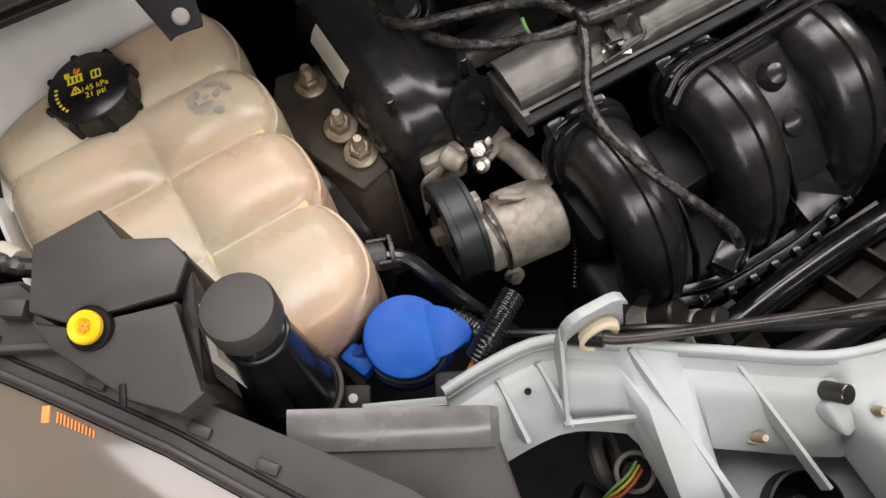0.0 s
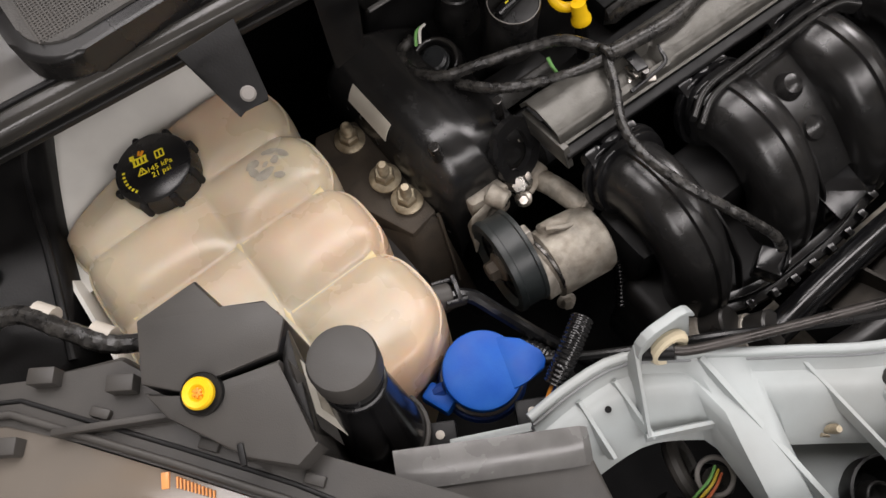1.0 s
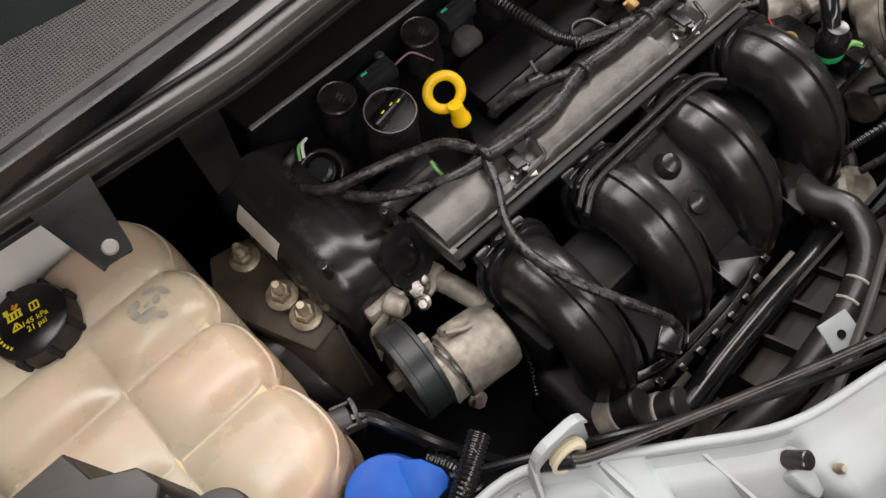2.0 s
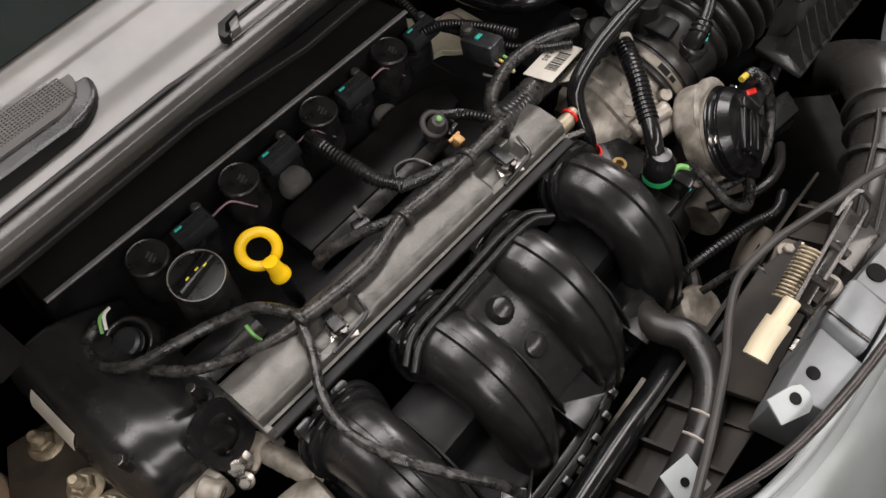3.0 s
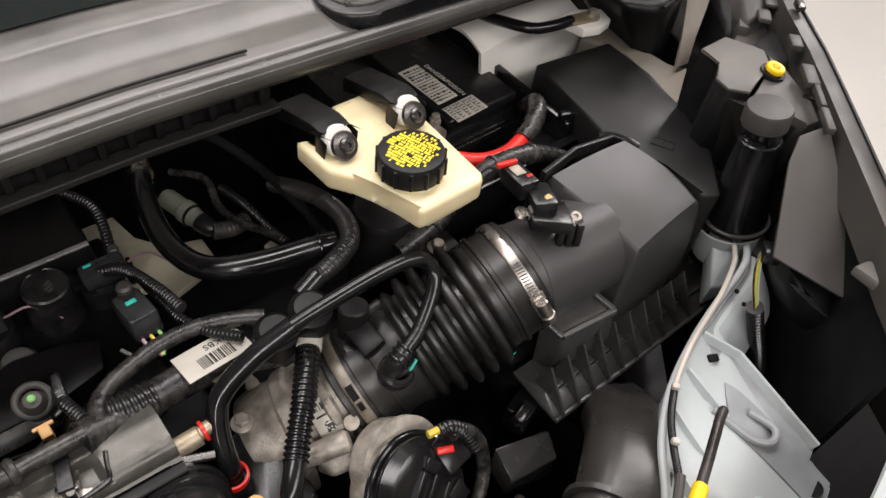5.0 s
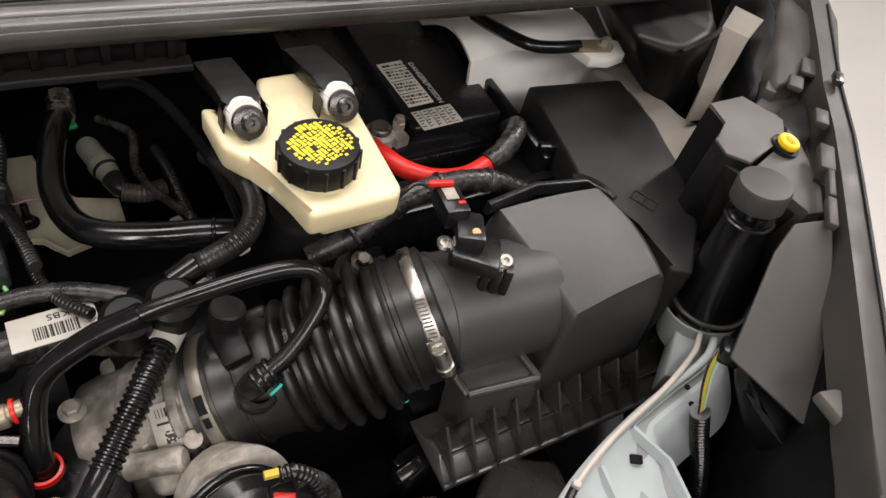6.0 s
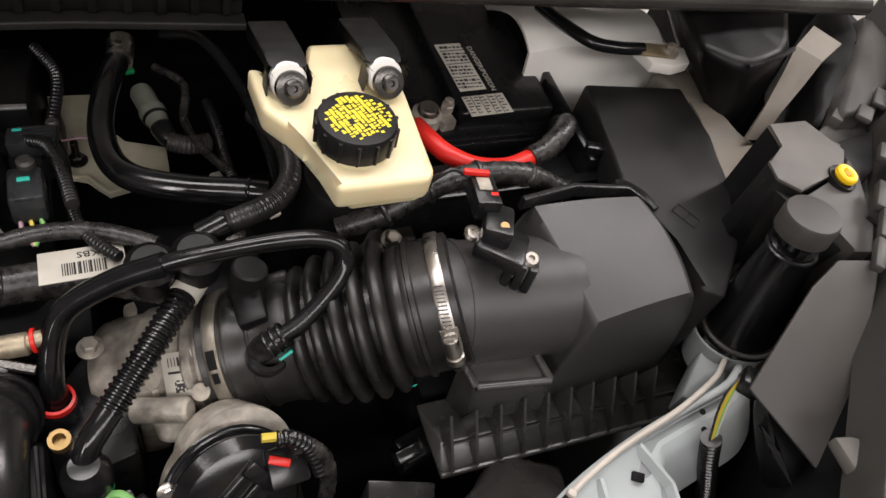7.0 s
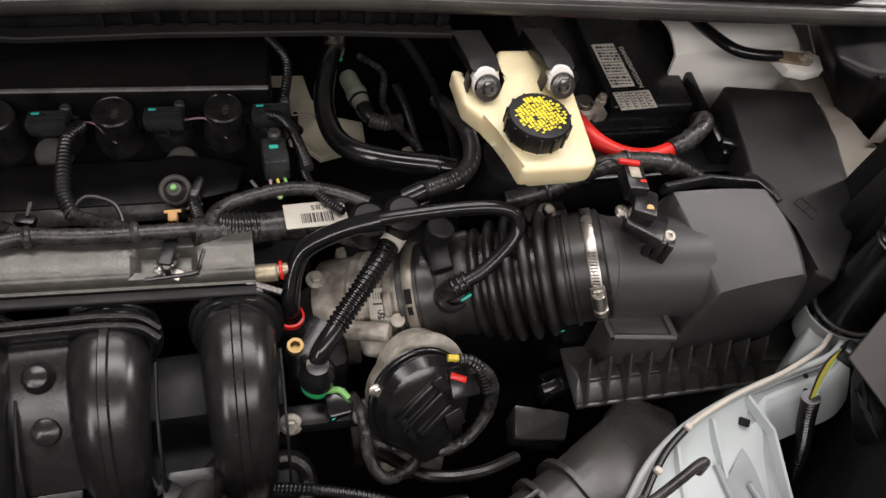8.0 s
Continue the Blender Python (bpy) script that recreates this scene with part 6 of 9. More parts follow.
c2 = Vector((-0.3845, 0.0030, 0.6990))
part("body", lathe(BM(), c2, d, [(0, 0), (0.026, 0), (0.026, 0.010), (0.0295, 0.012), (0.0300, 0.056), (0.0285, 0.061), (0.024, 0.0635), (0, 0.064)], 48), ALLOY_DULL, ten)
part("mount_arm", hull(BM(), [(-0.366, 0.026, 0.728), (-0.360, 0.016, 0.731), (-0.326, 0.024, 0.712), (-0.322, 0.014, 0.716), (-0.368, 0.010, 0.715), (-0.330, -0.004, 0.712), (-0.362, 0.030, 0.700), (-0.326, 0.028, 0.695)], 0.003), ALLOY_DULL, ten)
part("face_rib", sweep(BM(), [(-0.3635, 0.0160, 0.7325), (-0.3500, 0.0090, 0.7290), (-0.3300, 0.0060, 0.7190)], round_section(0.004, 0.004)), ALLOY_DULL, ten)
strap = [c2 + Vector((-0.002, 0.029 * math.cos(k) , 0.031 * math.sin(k))) for k in (1.05, 1.35, 1.65, 1.95, 2.25, 2.55, 2.85)]
part("strap", sweep(BM(), strap, round_section(0.003, 0.011), up=(1, 0, 0)), ALLOY, ten, "pale band round the pump's end")
part("strap_edge", sweep(BM(), [p + Vector((0.010, 0, 0.001)) for p in strap], round_section(0.002, 0.003), up=(1, 0, 0)), DARK_STEEL, ten)
part("band_block", box(BM(), (-0.3835, 0.0185, 0.7420), (0.010, 0.012, 0.014), (-28, 0, -8), 0.0015), ALLOY, ten, "pale clamp block")
part("band_bolt", bolt(BM(), (-0.3735, -0.0262, 0.6740), (-0.3, -0.8, 0.5), 0.0055), ALLOY, ten)
elb = thing("coolant_elbow", "rough cast aluminium coolant elbow", "coolant elbow", (-0.335, 0.035, 0.70))
part("pipe", tube(BM(), [(-0.3290, 0.0690, 0.7020), (-0.3280, 0.0560, 0.7110), (-0.3240, 0.0380, 0.7135), (-0.3185, 0.0190, 0.7075)], 0.0092, n=18, lump=0.25), ALLOY_DULL, elb)
part("bead", torus(BM(), (-0.3190, 0.0205, 0.7080), (0.25, -0.9, -0.3), 0.0088, 0.0020), ALLOY_DULL, elb)
part("nipple", rod(BM(), (-0.3190, 0.0205, 0.7080), (-0.3165, 0.0120, 0.7050), 0.0060), ALLOY, elb)
part("flange", box(BM(), (-0.336, 0.068, 0.705), (0.030, 0.016, 0.03), (20, 0, 20), 0.004), ALLOY_DULL, elb)
br = thing("cover_bracket", "small cast bracket with bolts at the cover end", "bracket", (-0.37, 0.065, 0.70))
part("casting", hull(BM(), [(-0.398, 0.066, 0.738), (-0.362, 0.062, 0.738), (-0.366, 0.082, 0.735), (-0.396, 0.084, 0.733), (-0.396, 0.064, 0.700), (-0.362, 0.058, 0.700)], 0.003), ALLOY_DULL, br)
part("bush", rod(BM(), (-0.3790, 0.0700, 0.7340), (-0.3712, 0.0535, 0.7320), 0.0092, n=22, bev=0.0015), ALLOY_DULL, br)
part("bush_hole", lathe(BM(), (-0.3712, 0.0537, 0.7320), (0.43, -0.9, -0.1), [(0, -0.004), (0.0036, -0.004), (0.0036, 0.0006), (0.0048, 0.0006)], 18), DEEP, br)
part("web", hull(BM(), [(-0.402, 0.062, 0.730), (-0.376, 0.064, 0.736), (-0.412, 0.044, 0.700), (-0.408, 0.048, 0.700), (-0.380, 0.070, 0.716), (-0.404, 0.066, 0.712)], 0.001), ALLOY_DULL, br)
part("bolt", bolt(BM(), (-0.3490, 0.0660, 0.7230), (-0.4, -0.6, 0.7), 0.0078), STEEL, br)
part("bolt", bolt(BM(), (-0.3545, 0.0530, 0.7180), (-0.4, -0.5, 0.8), 0.0048), STEEL, br)

mnt = thing("engine_mount", "dusty brown steel engine mount with three studs", "engine mount", (-0.44, 0.13, 0.68))
bm = hull(BM(), [(-0.480, 0.180, 0.712), (-0.455, 0.220, 0.714), (-0.418, 0.210, 0.716), (-0.416, 0.092, 0.714), (-0.444, 0.088, 0.712), (-0.462, 0.150, 0.710), (-0.480, 0.180, 0.69), (-0.455, 0.220, 0.69), (-0.418, 0.210, 0.69), (-0.416, 0.092, 0.67), (-0.444, 0.088, 0.67)], 0.003)
part("plate", bm, MOUNT, mnt)
bm = hull(BM(), [(-0.444, 0.092, 0.712), (-0.416, 0.090, 0.712), (-0.465, 0.050, 0.60), (-0.41, 0.045, 0.60), (-0.47, 0.15, 0.60), (-0.46, 0.15, 0.705)], 0.004)
part("leg", bm, MOUNT, mnt)
part("leg_edge", sweep(BM(), [(-0.4165, 0.0890, 0.7120), (-0.4200, 0.0740, 0.6800), (-0.4240, 0.0580, 0.6400)], round_section(0.003, 0.006)), MOUNT, mnt)
bm = hull(BM(), [(-0.51, 0.13, 0.68), (-0.45, 0.06, 0.66), (-0.44, 0.12, 0.69), (-0.51, 0.20, 0.68), (-0.52, 0.1, 0.6), (-0.45, 0.03, 0.58), (-0.44, 0.1, 0.6)], 0.01, 3)
part("rubber_block", bm, RUBBER, mnt)
for p in ((-0.4330, 0.1955, 0.7150), (-0.4325, 0.1410, 0.7210), (-0.4295, 0.1145, 0.7170)):
    part("stud_nut", bolt(BM(), p, (0, -0.08, 1), 0.0092, stud=0.014), ZINC, mnt, "plated stud with flange nut")
wire("tensioner_lead", [(-0.318, 0.02, 0.70), (-0.312, -0.01, 0.69), (-0.315, -0.03, 0.66), (-0.325, -0.05, 0.63)], 0.0045, BLACK_SATIN, "corrugated black lead beside the manifold", n=10, ribs=0.001, pitch=0.004)
# sleeve beside the washer filler
lv = thing("washer_harness", "black corrugated sleeve with coloured wires beside the washer filler", "cable sleeve", (-0.44, -0.08, 0.74))
part("sleeve", tube(BM(), [(-0.413, -0.064, 0.800), (-0.426, -0.071, 0.800), (-0.440, -0.078, 0.796), (-0.452, -0.084, 0.789)], 0.0072, n=16, ribs=0.0007, pitch=0.003), BLACK_GLOSS, lv)
for i, m_ in enumerate((ORANGE, BLUE_DARK, YELLOW_WIRE, GREEN_WIRE)):
    part("lead", tube(BM(), [(-0.449 + 0.001 * i, -0.081 - 0.0018 * i, 0.790), (-0.462, -0.088 - 0.002 * i, 0.780), (-0.468, -0.094 - 0.002 * i, 0.762)], 0.0016, n=6), m_, lv)
part("plug", box(BM(), (-0.468, -0.096, 0.760), (0.020, 0.018, 0.016), (0, 0, 30), 0.003), BLACK_SATIN, lv)
moved((0.003, -0.006, 0.004), lv)
wire("corrugated_lead", [(-0.44, -0.045, 0.74), (-0.432, -0.065, 0.745), (-0.43, -0.085, 0.74), (-0.44, -0.10, 0.72)], 0.0055, BLACK_SATIN, "dark corrugated lead behind the carrier", n=10, ribs=0.0012, pitch=0.0045)

# corrugated leads from the coils down to the harness
for x in (0.070,):
    wire("coil_lead", [(x, 0.222, 0.757), (x + 0.004, 0.200, 0.762), (x + 0.006, 0.165, 0.768), (x + 0.010, 0.130, 0.776), (x + 0.020, 0.104, 0.784), (x + 0.034, 0.084, 0.790)], 0.0036, BLACK_SATIN, "corrugated black lead from an ignition coil to the harness", n=10, ribs=0.0008, pitch=0.0034)
for x, y, z, a in ((-0.020, 0.128, 0.752, 20), (-0.150, 0.118, 0.760, -15), (0.030, 0.120, 0.770, 35)):
    ob = thing("harness_tie", "small black cable tie mount on the valve cover", "cable tie", (x, y, z - 0.01), group="harness ties")
    part("mount", box(BM(), (x, y, z), (0.016, 0.010, 0.008), (0, 0, a), 0.0015), BLACK_SATIN, ob)
    part("strap_end", box(BM(), (x + 0.004, y + 0.006, z + 0.008), (0.003, 0.012, 0.002), (20, 0, a), 0.0005), DUSTY_GREY, ob)

# ---- throttle body and intake pipe ----
thr = thing("throttle_body", "grey cast aluminium throttle body with label and black motor cover", "throttle body", (0.14, 0.0, 0.68))
A, B = Vector((0.100, 0.0500, 0.6960)), Vector((0.170, 0.0320, 0.7290))
d = (B - A).normalized()
part("bore", lathe(BM(), A, d, [(0, -0.01), (0.038, -0.01), (0.040, 0.0), (0.040, 0.022), (0.0425, 0.025), (0.0425, 0.034), (0.040, 0.037), (0.0395, 0.055), (0.042, 0.058), (0.042, 0.064), (0.039, 0.066), (0.039, 0.085), (0, 0.085)], 56), ALLOY, thr)
part("flange", hull(BM(), [A + Vector(v) for v in ((0.0, 0.04, 0.03), (0.012, 0.04, 0.034), (0.0, -0.045, 0.025), (0.012, -0.045, 0.028), (0.0, 0.04, -0.05), (0.0, -0.045, -0.05), (0.02, 0.04, -0.05), (0.02, -0.045, -0.05))], 0.004), ALLOY_DULL, thr)
part("casting_rib", rod(BM(), (0.0985, 0.0030, 0.7300), (0.1330, -0.0110, 0.7440), 0.0085, n=24, bev=0.002), ALLOY, thr)
part("casting_rib", rod(BM(), (0.118, 0.062, 0.729), (0.128, 0.034, 0.746), 0.0075), ALLOY_DULL, thr)
part("casting_web", hull(BM(), [(0.108, -0.004, 0.728), (0.142, -0.016, 0.742), (0.150, -0.030, 0.742), (0.112, -0.020, 0.722), (0.110, 0.000, 0.700), (0.150, -0.020, 0.700)], 0.003), ALLOY, thr)
for q in ((0.112, 0.018, 0.737), (0.141, -0.002, 0.748)):
    part("cast_lug", lathe(BM(), q, (-0.2, -0.4, 0.9), [(0, -0.008), (0.006, -0.008), (0.006, 0.002), (0.0035, 0.003), (0, 0.003)], 16), ALLOY_DULL, thr)
gd = Vector((0.22, -0.72, 0.65)).normalized()
g = Vector((0.151, -0.076, 0.741)) - gd * 0.040
part("gear_housing", lathe(BM(), g, gd, [(0, 0), (0.035, 0), (0.037, 0.004), (0.0375, 0.020), (0.040, 0.022), (0.040, 0.026), (0, 0.026)], 40), ALLOY_DULL, thr)
mc = g + gd * 0.027
part("motor_drum", lathe(BM(), Vector((0.150, -0.031, 0.720)), gd, [(0, -0.004), (0.026, -0.004), (0.032, 0.0), (0.0345, 0.004), (0.0350, 0.022), (0.0375, 0.024), (0.0375, 0.029), (0, 0.029)], 40), ALLOY, thr)
cover = part("motor_cover", lathe(BM(), mc, gd, [(0, 0), (0.0435, 0), (0.0440, 0.004), (0.0415, 0.006), (0.0415, 0.012), (0.036, 0.020), (0.028, 0.023), (0, 0.024)], 44), BLACK_GLOSS, thr, "black plastic motor cover")
Rg = axes(gd)
bm = BM()
for r_ in (0.0440, 0.0425, 0.0405):
    torus(bm, mc + gd * (0.002 + (0.0440 - r_) * 2.2), gd, r_, 0.0012, 40, 6)
part("rim_ring", bm, BLACK_GLOSS, cover)
bm = BM()
for u, v, w, h, a in ((-0.012, 0.012, 0.040, 0.005, 25), (-0.006, 0.002, 0.046, 0.005, 25), (0.002, -0.010, 0.034, 0.005, 25), (0.014, 0.016, 0.010, 0.020, 25), (-0.022, -0.008, 0.006, 0.028, 15), (0.018, -0.016, 0.016, 0.016, 5)):
    m_ = Matrix.Translation(mc + gd * 0.023) @ Rg.to_4x4() @ pose(u, v, 0, 0, 0, a)
    prism(bm, [(-w / 2, -h / 2), (w / 2, -h / 2), (w / 2, h / 2), (-w / 2, h / 2)], -0.005, 0.004, m_, 0.001)
part("moulded_ribs", bm, BLACK_GLOSS, cover)
bm = BM()
M_ = Matrix.Translation(mc) @ Rg.to_4x4()
down = Rg.transposed() @ Vector((0.15, -0.6, -0.75))
spin = math.degrees(math.atan2(down.y, down.x)) + 90
hull(bm, [M_ @ pose(0, 0, 0, 0, 0, spin) @ Vector((x, y, z)) for x, y in ((-0.034, -0.022), (0.034, -0.022), (0.010, -0.054), (-0.010, -0.054), (0.0, -0.010)) for z in (0.002, 0.013)], 0.003, 3)
part("cover_foot", bm, BLACK_GLOSS, cover)
plug = part("motor_plug", box(BM(), (0.1800, -0.0640, 0.7500), (0.028, 0.026, 0.022), (25, 15, 10), 0.003), BLACK_GLOSS, cover)
part("red_lock", box(BM(), (0.1775, -0.0655, 0.7630), (0.014, 0.0055, 0.003), (25, 15, -18), 0.001), RED, plug, "red locking tab")
for a in (0.4, 2.5, 4.6):
    part("cover_screw", bolt(BM(), mc + gd * 0.005 + Rg @ Vector((0.0425 * math.cos(a), 0.0425 * math.sin(a), 0)), gd, 0.004), STEEL, cover)
LB = Matrix.Translation((0.1295, 0.0150, 0.7455)) @ pose(0, 0, 0, 38, -20, -14)
bm = BM()
prism(bm, [(-0.0105, -0.0150), (0.0105, -0.0150), (0.0105, 0.0150), (-0.0105, 0.0150)], -0.0004, 0.0004, LB, 0.0002)
lb = part("maker_label", bm, PAPER, thr, "printed white label")
bm = BM()
random.seed(9)
for i in range(7):
    for j in range(7):
        if random.random() < 0.6:
            prism(bm, [(-0.0006, -0.0006), (0.0006, -0.0006), (0.0006, 0.0006), (-0.0006, 0.0006)], 0.0005, 0.0006, LB @ pose(-0.0030 + 0.0012 * i, -0.0115 + 0.0012 * j, 0), 0)
for i in range(6):
    w = random.choice((0.0005, 0.0009, 0.0013))
    prism(bm, [(-w / 2, -0.0030), (w / 2, -0.0030), (w / 2, 0.0030), (-w / 2, 0.0030)], 0.0005, 0.0006, LB @ pose(-0.0060 + 0.0022 * i, 0.0085, 0), 0)
prism(bm, [(-0.0070, -0.0008), (0.0040, -0.0008), (0.0040, 0.0008), (-0.0070, 0.0008)], 0.0005, 0.0006, LB @ pose(0, 0.0015, 0), 0)
part("label_print", bm, INK, lb)
bm = BM()
bolt(bm, (0.078, 0.048, 0.742), (0, 0, 1), 0.0058)
solo("manifold_bolt", bm, ALLOY, "plated flange bolt beside the throttle body", "bolt", "manifold bolts")
for p in ((0.046, -0.062, 0.699), (0.106, -0.067, 0.710)):
    solo("manifold_bolt", bolt(BM(), p, (-0.1, -0.6, 0.6), 0.0066), ALLOY, "plated flange bolt beside the throttle body", "bolt", "manifold bolts")
bm = lathe(BM(), (0.055, -0.008, 0.728), (0, -0.1, 1), [(0.0, 0), (0.0068, 0), (0.0068, 0.008), (0.0040, 0.008), (0.0036, 0.002), (0, 0.002)], 22)
solo("brass_insert", bm, material("brass_insert", (0.30, 0.20, 0.08), 0.45, metal=0.8), "brass threaded insert in the manifold", "insert")
bm = hull(BM(), [(0.04, 0.03, 0.70), (0.07, 0.06, 0.715), (0.095, 0.05, 0.72), (0.10, -0.02, 0.715), (0.05, -0.03, 0.71), (0.04, 0.0, 0.60), (0.10, 0.06, 0.60), (0.10, -0.03, 0.60)], 0.004)
part("throttle_flange", bm, BLACK_SATIN, man)
bm = BM()
box(bm, (0.075, -0.058, 0.695), (0.09, 0.02, 0.02), (0, -8, -4), 0.004)
part("lower_lug", bm, BLACK_SATIN, man)

# bellows
C0, C1 = Vector((0.1580, 0.0330, 0.7270)), Vector((0.3070, 0.0082, 0.7925))
d = (C1 - C0).normalized()
L = (C1 - C0).length
ind = thing("intake_bellows", "black corrugated rubber intake pipe with steel clamps", "intake pipe", (0.23, 0.02, 0.70))
prof = [(0.040, 0.0), (0.0445, 0.002), (0.0445, 0.003), (0.0435, 0.004), (0.0435, 0.019), (0.0455, 0.020), (0.0455, 0.025), (0.0425, 0.029), (0.0430, 0.052), (0.0450, 0.058)]
h = 0.063
for i in range(5):
    r0 = (0.0490, 0.0535, 0.0560, 0.0565, 0.0555)[i]
    prof += [(0.0425, h), (r0 - 0.004, h + 0.0016), (r0 - 0.0010, h + 0.0034), (r0, h + 0.0056), (r0 - 0.0010, h + 0.0078), (r0 - 0.004, h + 0.0096), (0.0425, h + 0.0112)]
    h += 0.0142
prof += [(0.0465, h), (0.0475, h + 0.001), (0.0475, h + 0.006), (0.0470, h + 0.0065), (0.0470, h + 0.0072), (0.0475, h + 0.0078), (0.0475, h + 0.011), (0.0495, h + 0.012), (0.0495, h + 0.015), (0.0470, h + 0.016), (0.0475, L + 0.010), (0.044, L + 0.012)]
part("hose", lathe(BM(), C0, d, prof, 56), RUBBER, ind, sharp=0.9)
for q, r_ in ((C0 + d * 0.0115, 0.0452), (C0 + d * (L + 0.001), 0.0488)):
    cl = part("hose_clamp", lathe(BM(), q - d * 0.0045, d, [(r_ - 0.002, 0), (r_, 0), (r_ + 0.0006, 0.001), (r_ + 0.0006, 0.008), (r_, 0.009), (r_ - 0.002, 0.009)], 56), STEEL if r_ > 0.047 else BAND, ind, "worm-drive steel clamp")
    b = BM()
    s = C0 + d * (L + 0.001)
    if r_ > 0.047:
        e2 = (Vector((0, 0, 1)) - d * d.z).normalized()
        e1 = e2.cross(d)

        def on_band(deg, r):
            return s + e1 * (r * math.cos(math.radians(deg))) + e2 * (r * math.sin(math.radians(deg)))
        rod(b, on_band(146, 0.0552), on_band(160, 0.0552), 0.0052, n=16)
        rod(b, on_band(159, 0.0552), on_band(166, 0.0552), 0.0062, n=20, bev=0.0008)
        part("worm_screw", b, STEEL, cl, "slotted plated worm screw")
        b = BM()
        hull(b, [on_band(a_, r2) + d * k for a_ in (140, 162) for r2 in (0.0488, 0.0522) for k in (-0.0062, 0.0062)], 0.0008)
        part("screw_housing", b, STEEL, cl)
        b = BM()
        for i in range(11):
            p, q2 = on_band(108 + 3 * i, 0.0495), on_band(109 + 3 * i, 0.0495)
            rod(b, p - d * 0.003, q2 + d * 0.003, 0.0006, n=6)
        part("band_slots", b, DARK_STEEL, cl)
    else:
        e2 = (Vector((-0.1, -0.47, 0.87)) - d * d.dot(Vector((-0.1, -0.47, 0.87)))).normalized()
        e1 = d.cross(e2)
        for a0, a1, w in ((-6, 10, 0.0030), (13, 22, 0.0022)):
            rows = [[q + (e2 * math.cos(radians(k)) + e1 * math.sin(radians(k))) * (r_ + 0.0009) + d * o for o in (-w, w)] for k in np.linspace(a0, a1, 7)]
            vs = [[b.verts.new(p) for p in row] for row in rows]
            for u, v in zip(vs, vs[1:]):
                b.faces.new((u[0], u[1], v[1], v[0]))
        part("slot", b, DEEP, cl, "dark adjusting slots in the band")
part("moulded_lug", box(BM(), (0.1945, 0.0540, 0.7800), (0.030, 0.008, 0.010), (-20, -28, -8), 0.003), RUBBER, ind)
part("moulded_lug", rod(BM(), (0.1870, 0.0040, 0.7790), (0.2060, 0.0030, 0.7900), 0.0052, n=16), RUBBER, ind)
part("boot_seam", torus(BM(), C0 + d * 0.036, d, 0.0428, 0.0014, 48, 6), RUBBER, ind)
part("ink_dot", lathe(BM(), (0.2790, -0.0330, 0.7560), (0.1, -0.9, -0.1), [(0, 0), (0.0022, 0), (0, 0.0008)], 8), TEAL, ind)

# breather elbow and its hose
brt = thing("breather_hose", "shiny black breather hose with plug-in elbow and red ring", "hose", (0.12, 0.03, 0.72))
P = [(0.054, 0.022, 0.722), (0.0545, 0.028, 0.746), (0.0590, 0.044, 0.766), (0.0700, 0.0550, 0.7830), (0.0990, 0.0570, 0.8025), (0.1300, 0.0535, 0.8190), (0.1650, 0.0487, 0.8310), (0.1950, 0.0450, 0.8385), (0.2190, 0.0415, 0.8410), (0.2330, 0.0370, 0.8360), (0.2360, 0.0290, 0.8270), (0.2260, 0.0180, 0.8170), (0.2060, 0.0060, 0.8040), (0.1910, 0.0015, 0.7960)]
part("thick_hose", tube(BM(), P[:6], 0.0080, n=16, sub=7), HOSE_GLOSS, brt)
part("thin_hose", tube(BM(), P[4:], 0.0060, n=14, sub=7), HOSE_GLOSS, brt)
for i in range(4):
    p = Vector((0.108 + 0.006 * i, 0.0562 - 0.0007 * i, 0.8073 + 0.0033 * i))
    part("pinch_mark", torus(BM(), p, (1, -0.13, 0.5), 0.0062, 0.0015, 18, 6), HOSE_GLOSS, brt)
part("red_ring", lathe(BM(), (0.054, 0.0218, 0.725), (0, 0.05, 1), [(0.010, 0), (0.0118, 0.0005), (0.0118, 0.0055), (0.010, 0.006)], 26), RED, brt, "red locking ring")
part("socket", lathe(BM(), (0.054, 0.021, 0.70), (0, 0.05, 1), [(0, 0), (0.0145, 0), (0.0145, 0.018), (0.012, 0.024), (0, 0.025)], 26), BLACK_SATIN, brt)
el = part("elbow", tube(BM(), [(0.1935, 0.0020, 0.7975), (0.1850, 0.0000, 0.7925), (0.1800, 0.0015, 0.7850), (0.1795, 0.0060, 0.7730)], 0.0084, n=16), BLACK_SATIN, brt)
bm = BM()
for i in range(3):
    torus(bm, (0.1925 - 0.0045 * i, 0.0018 - 0.0008 * i, 0.7970 - 0.0026 * i), (0.85, 0.15, 0.5), 0.0084, 0.0012, 20, 6)
part("elbow_ribs", bm, BLACK_SATIN, el)
part("collar", lathe(BM(), (0.1830, 0.0030, 0.7700), (0.1, -0.3, 1), [(0.0130, 0), (0.0140, 0.001), (0.0140, 0.009), (0.0120, 0.011), (0.009, 0.011)], 28), BLACK_SATIN, el)
part("teal_mark", box(BM(), (0.1935, -0.0055, 0.7835), (0.010, 0.0022, 0.003), (20, -20, 20), 0.0006), TEAL, el)

# corrugated purge line
pl = thing("purge_line", "black corrugated purge line with pale label and green collar", "hose", (0.1, 0.0, 0.72))
part("sleeve", tube(BM(), [(0.1400, 0.0530, 0.7830), (0.1280, 0.0370, 0.7820), (0.1120, 0.0165, 0.7780), (0.098, 0.0010, 0.7720), (0.087, -0.012, 0.768)], 0.0080, n=18, ribs=0.0014, pitch=0.0044), BLACK_GLOSS, pl)
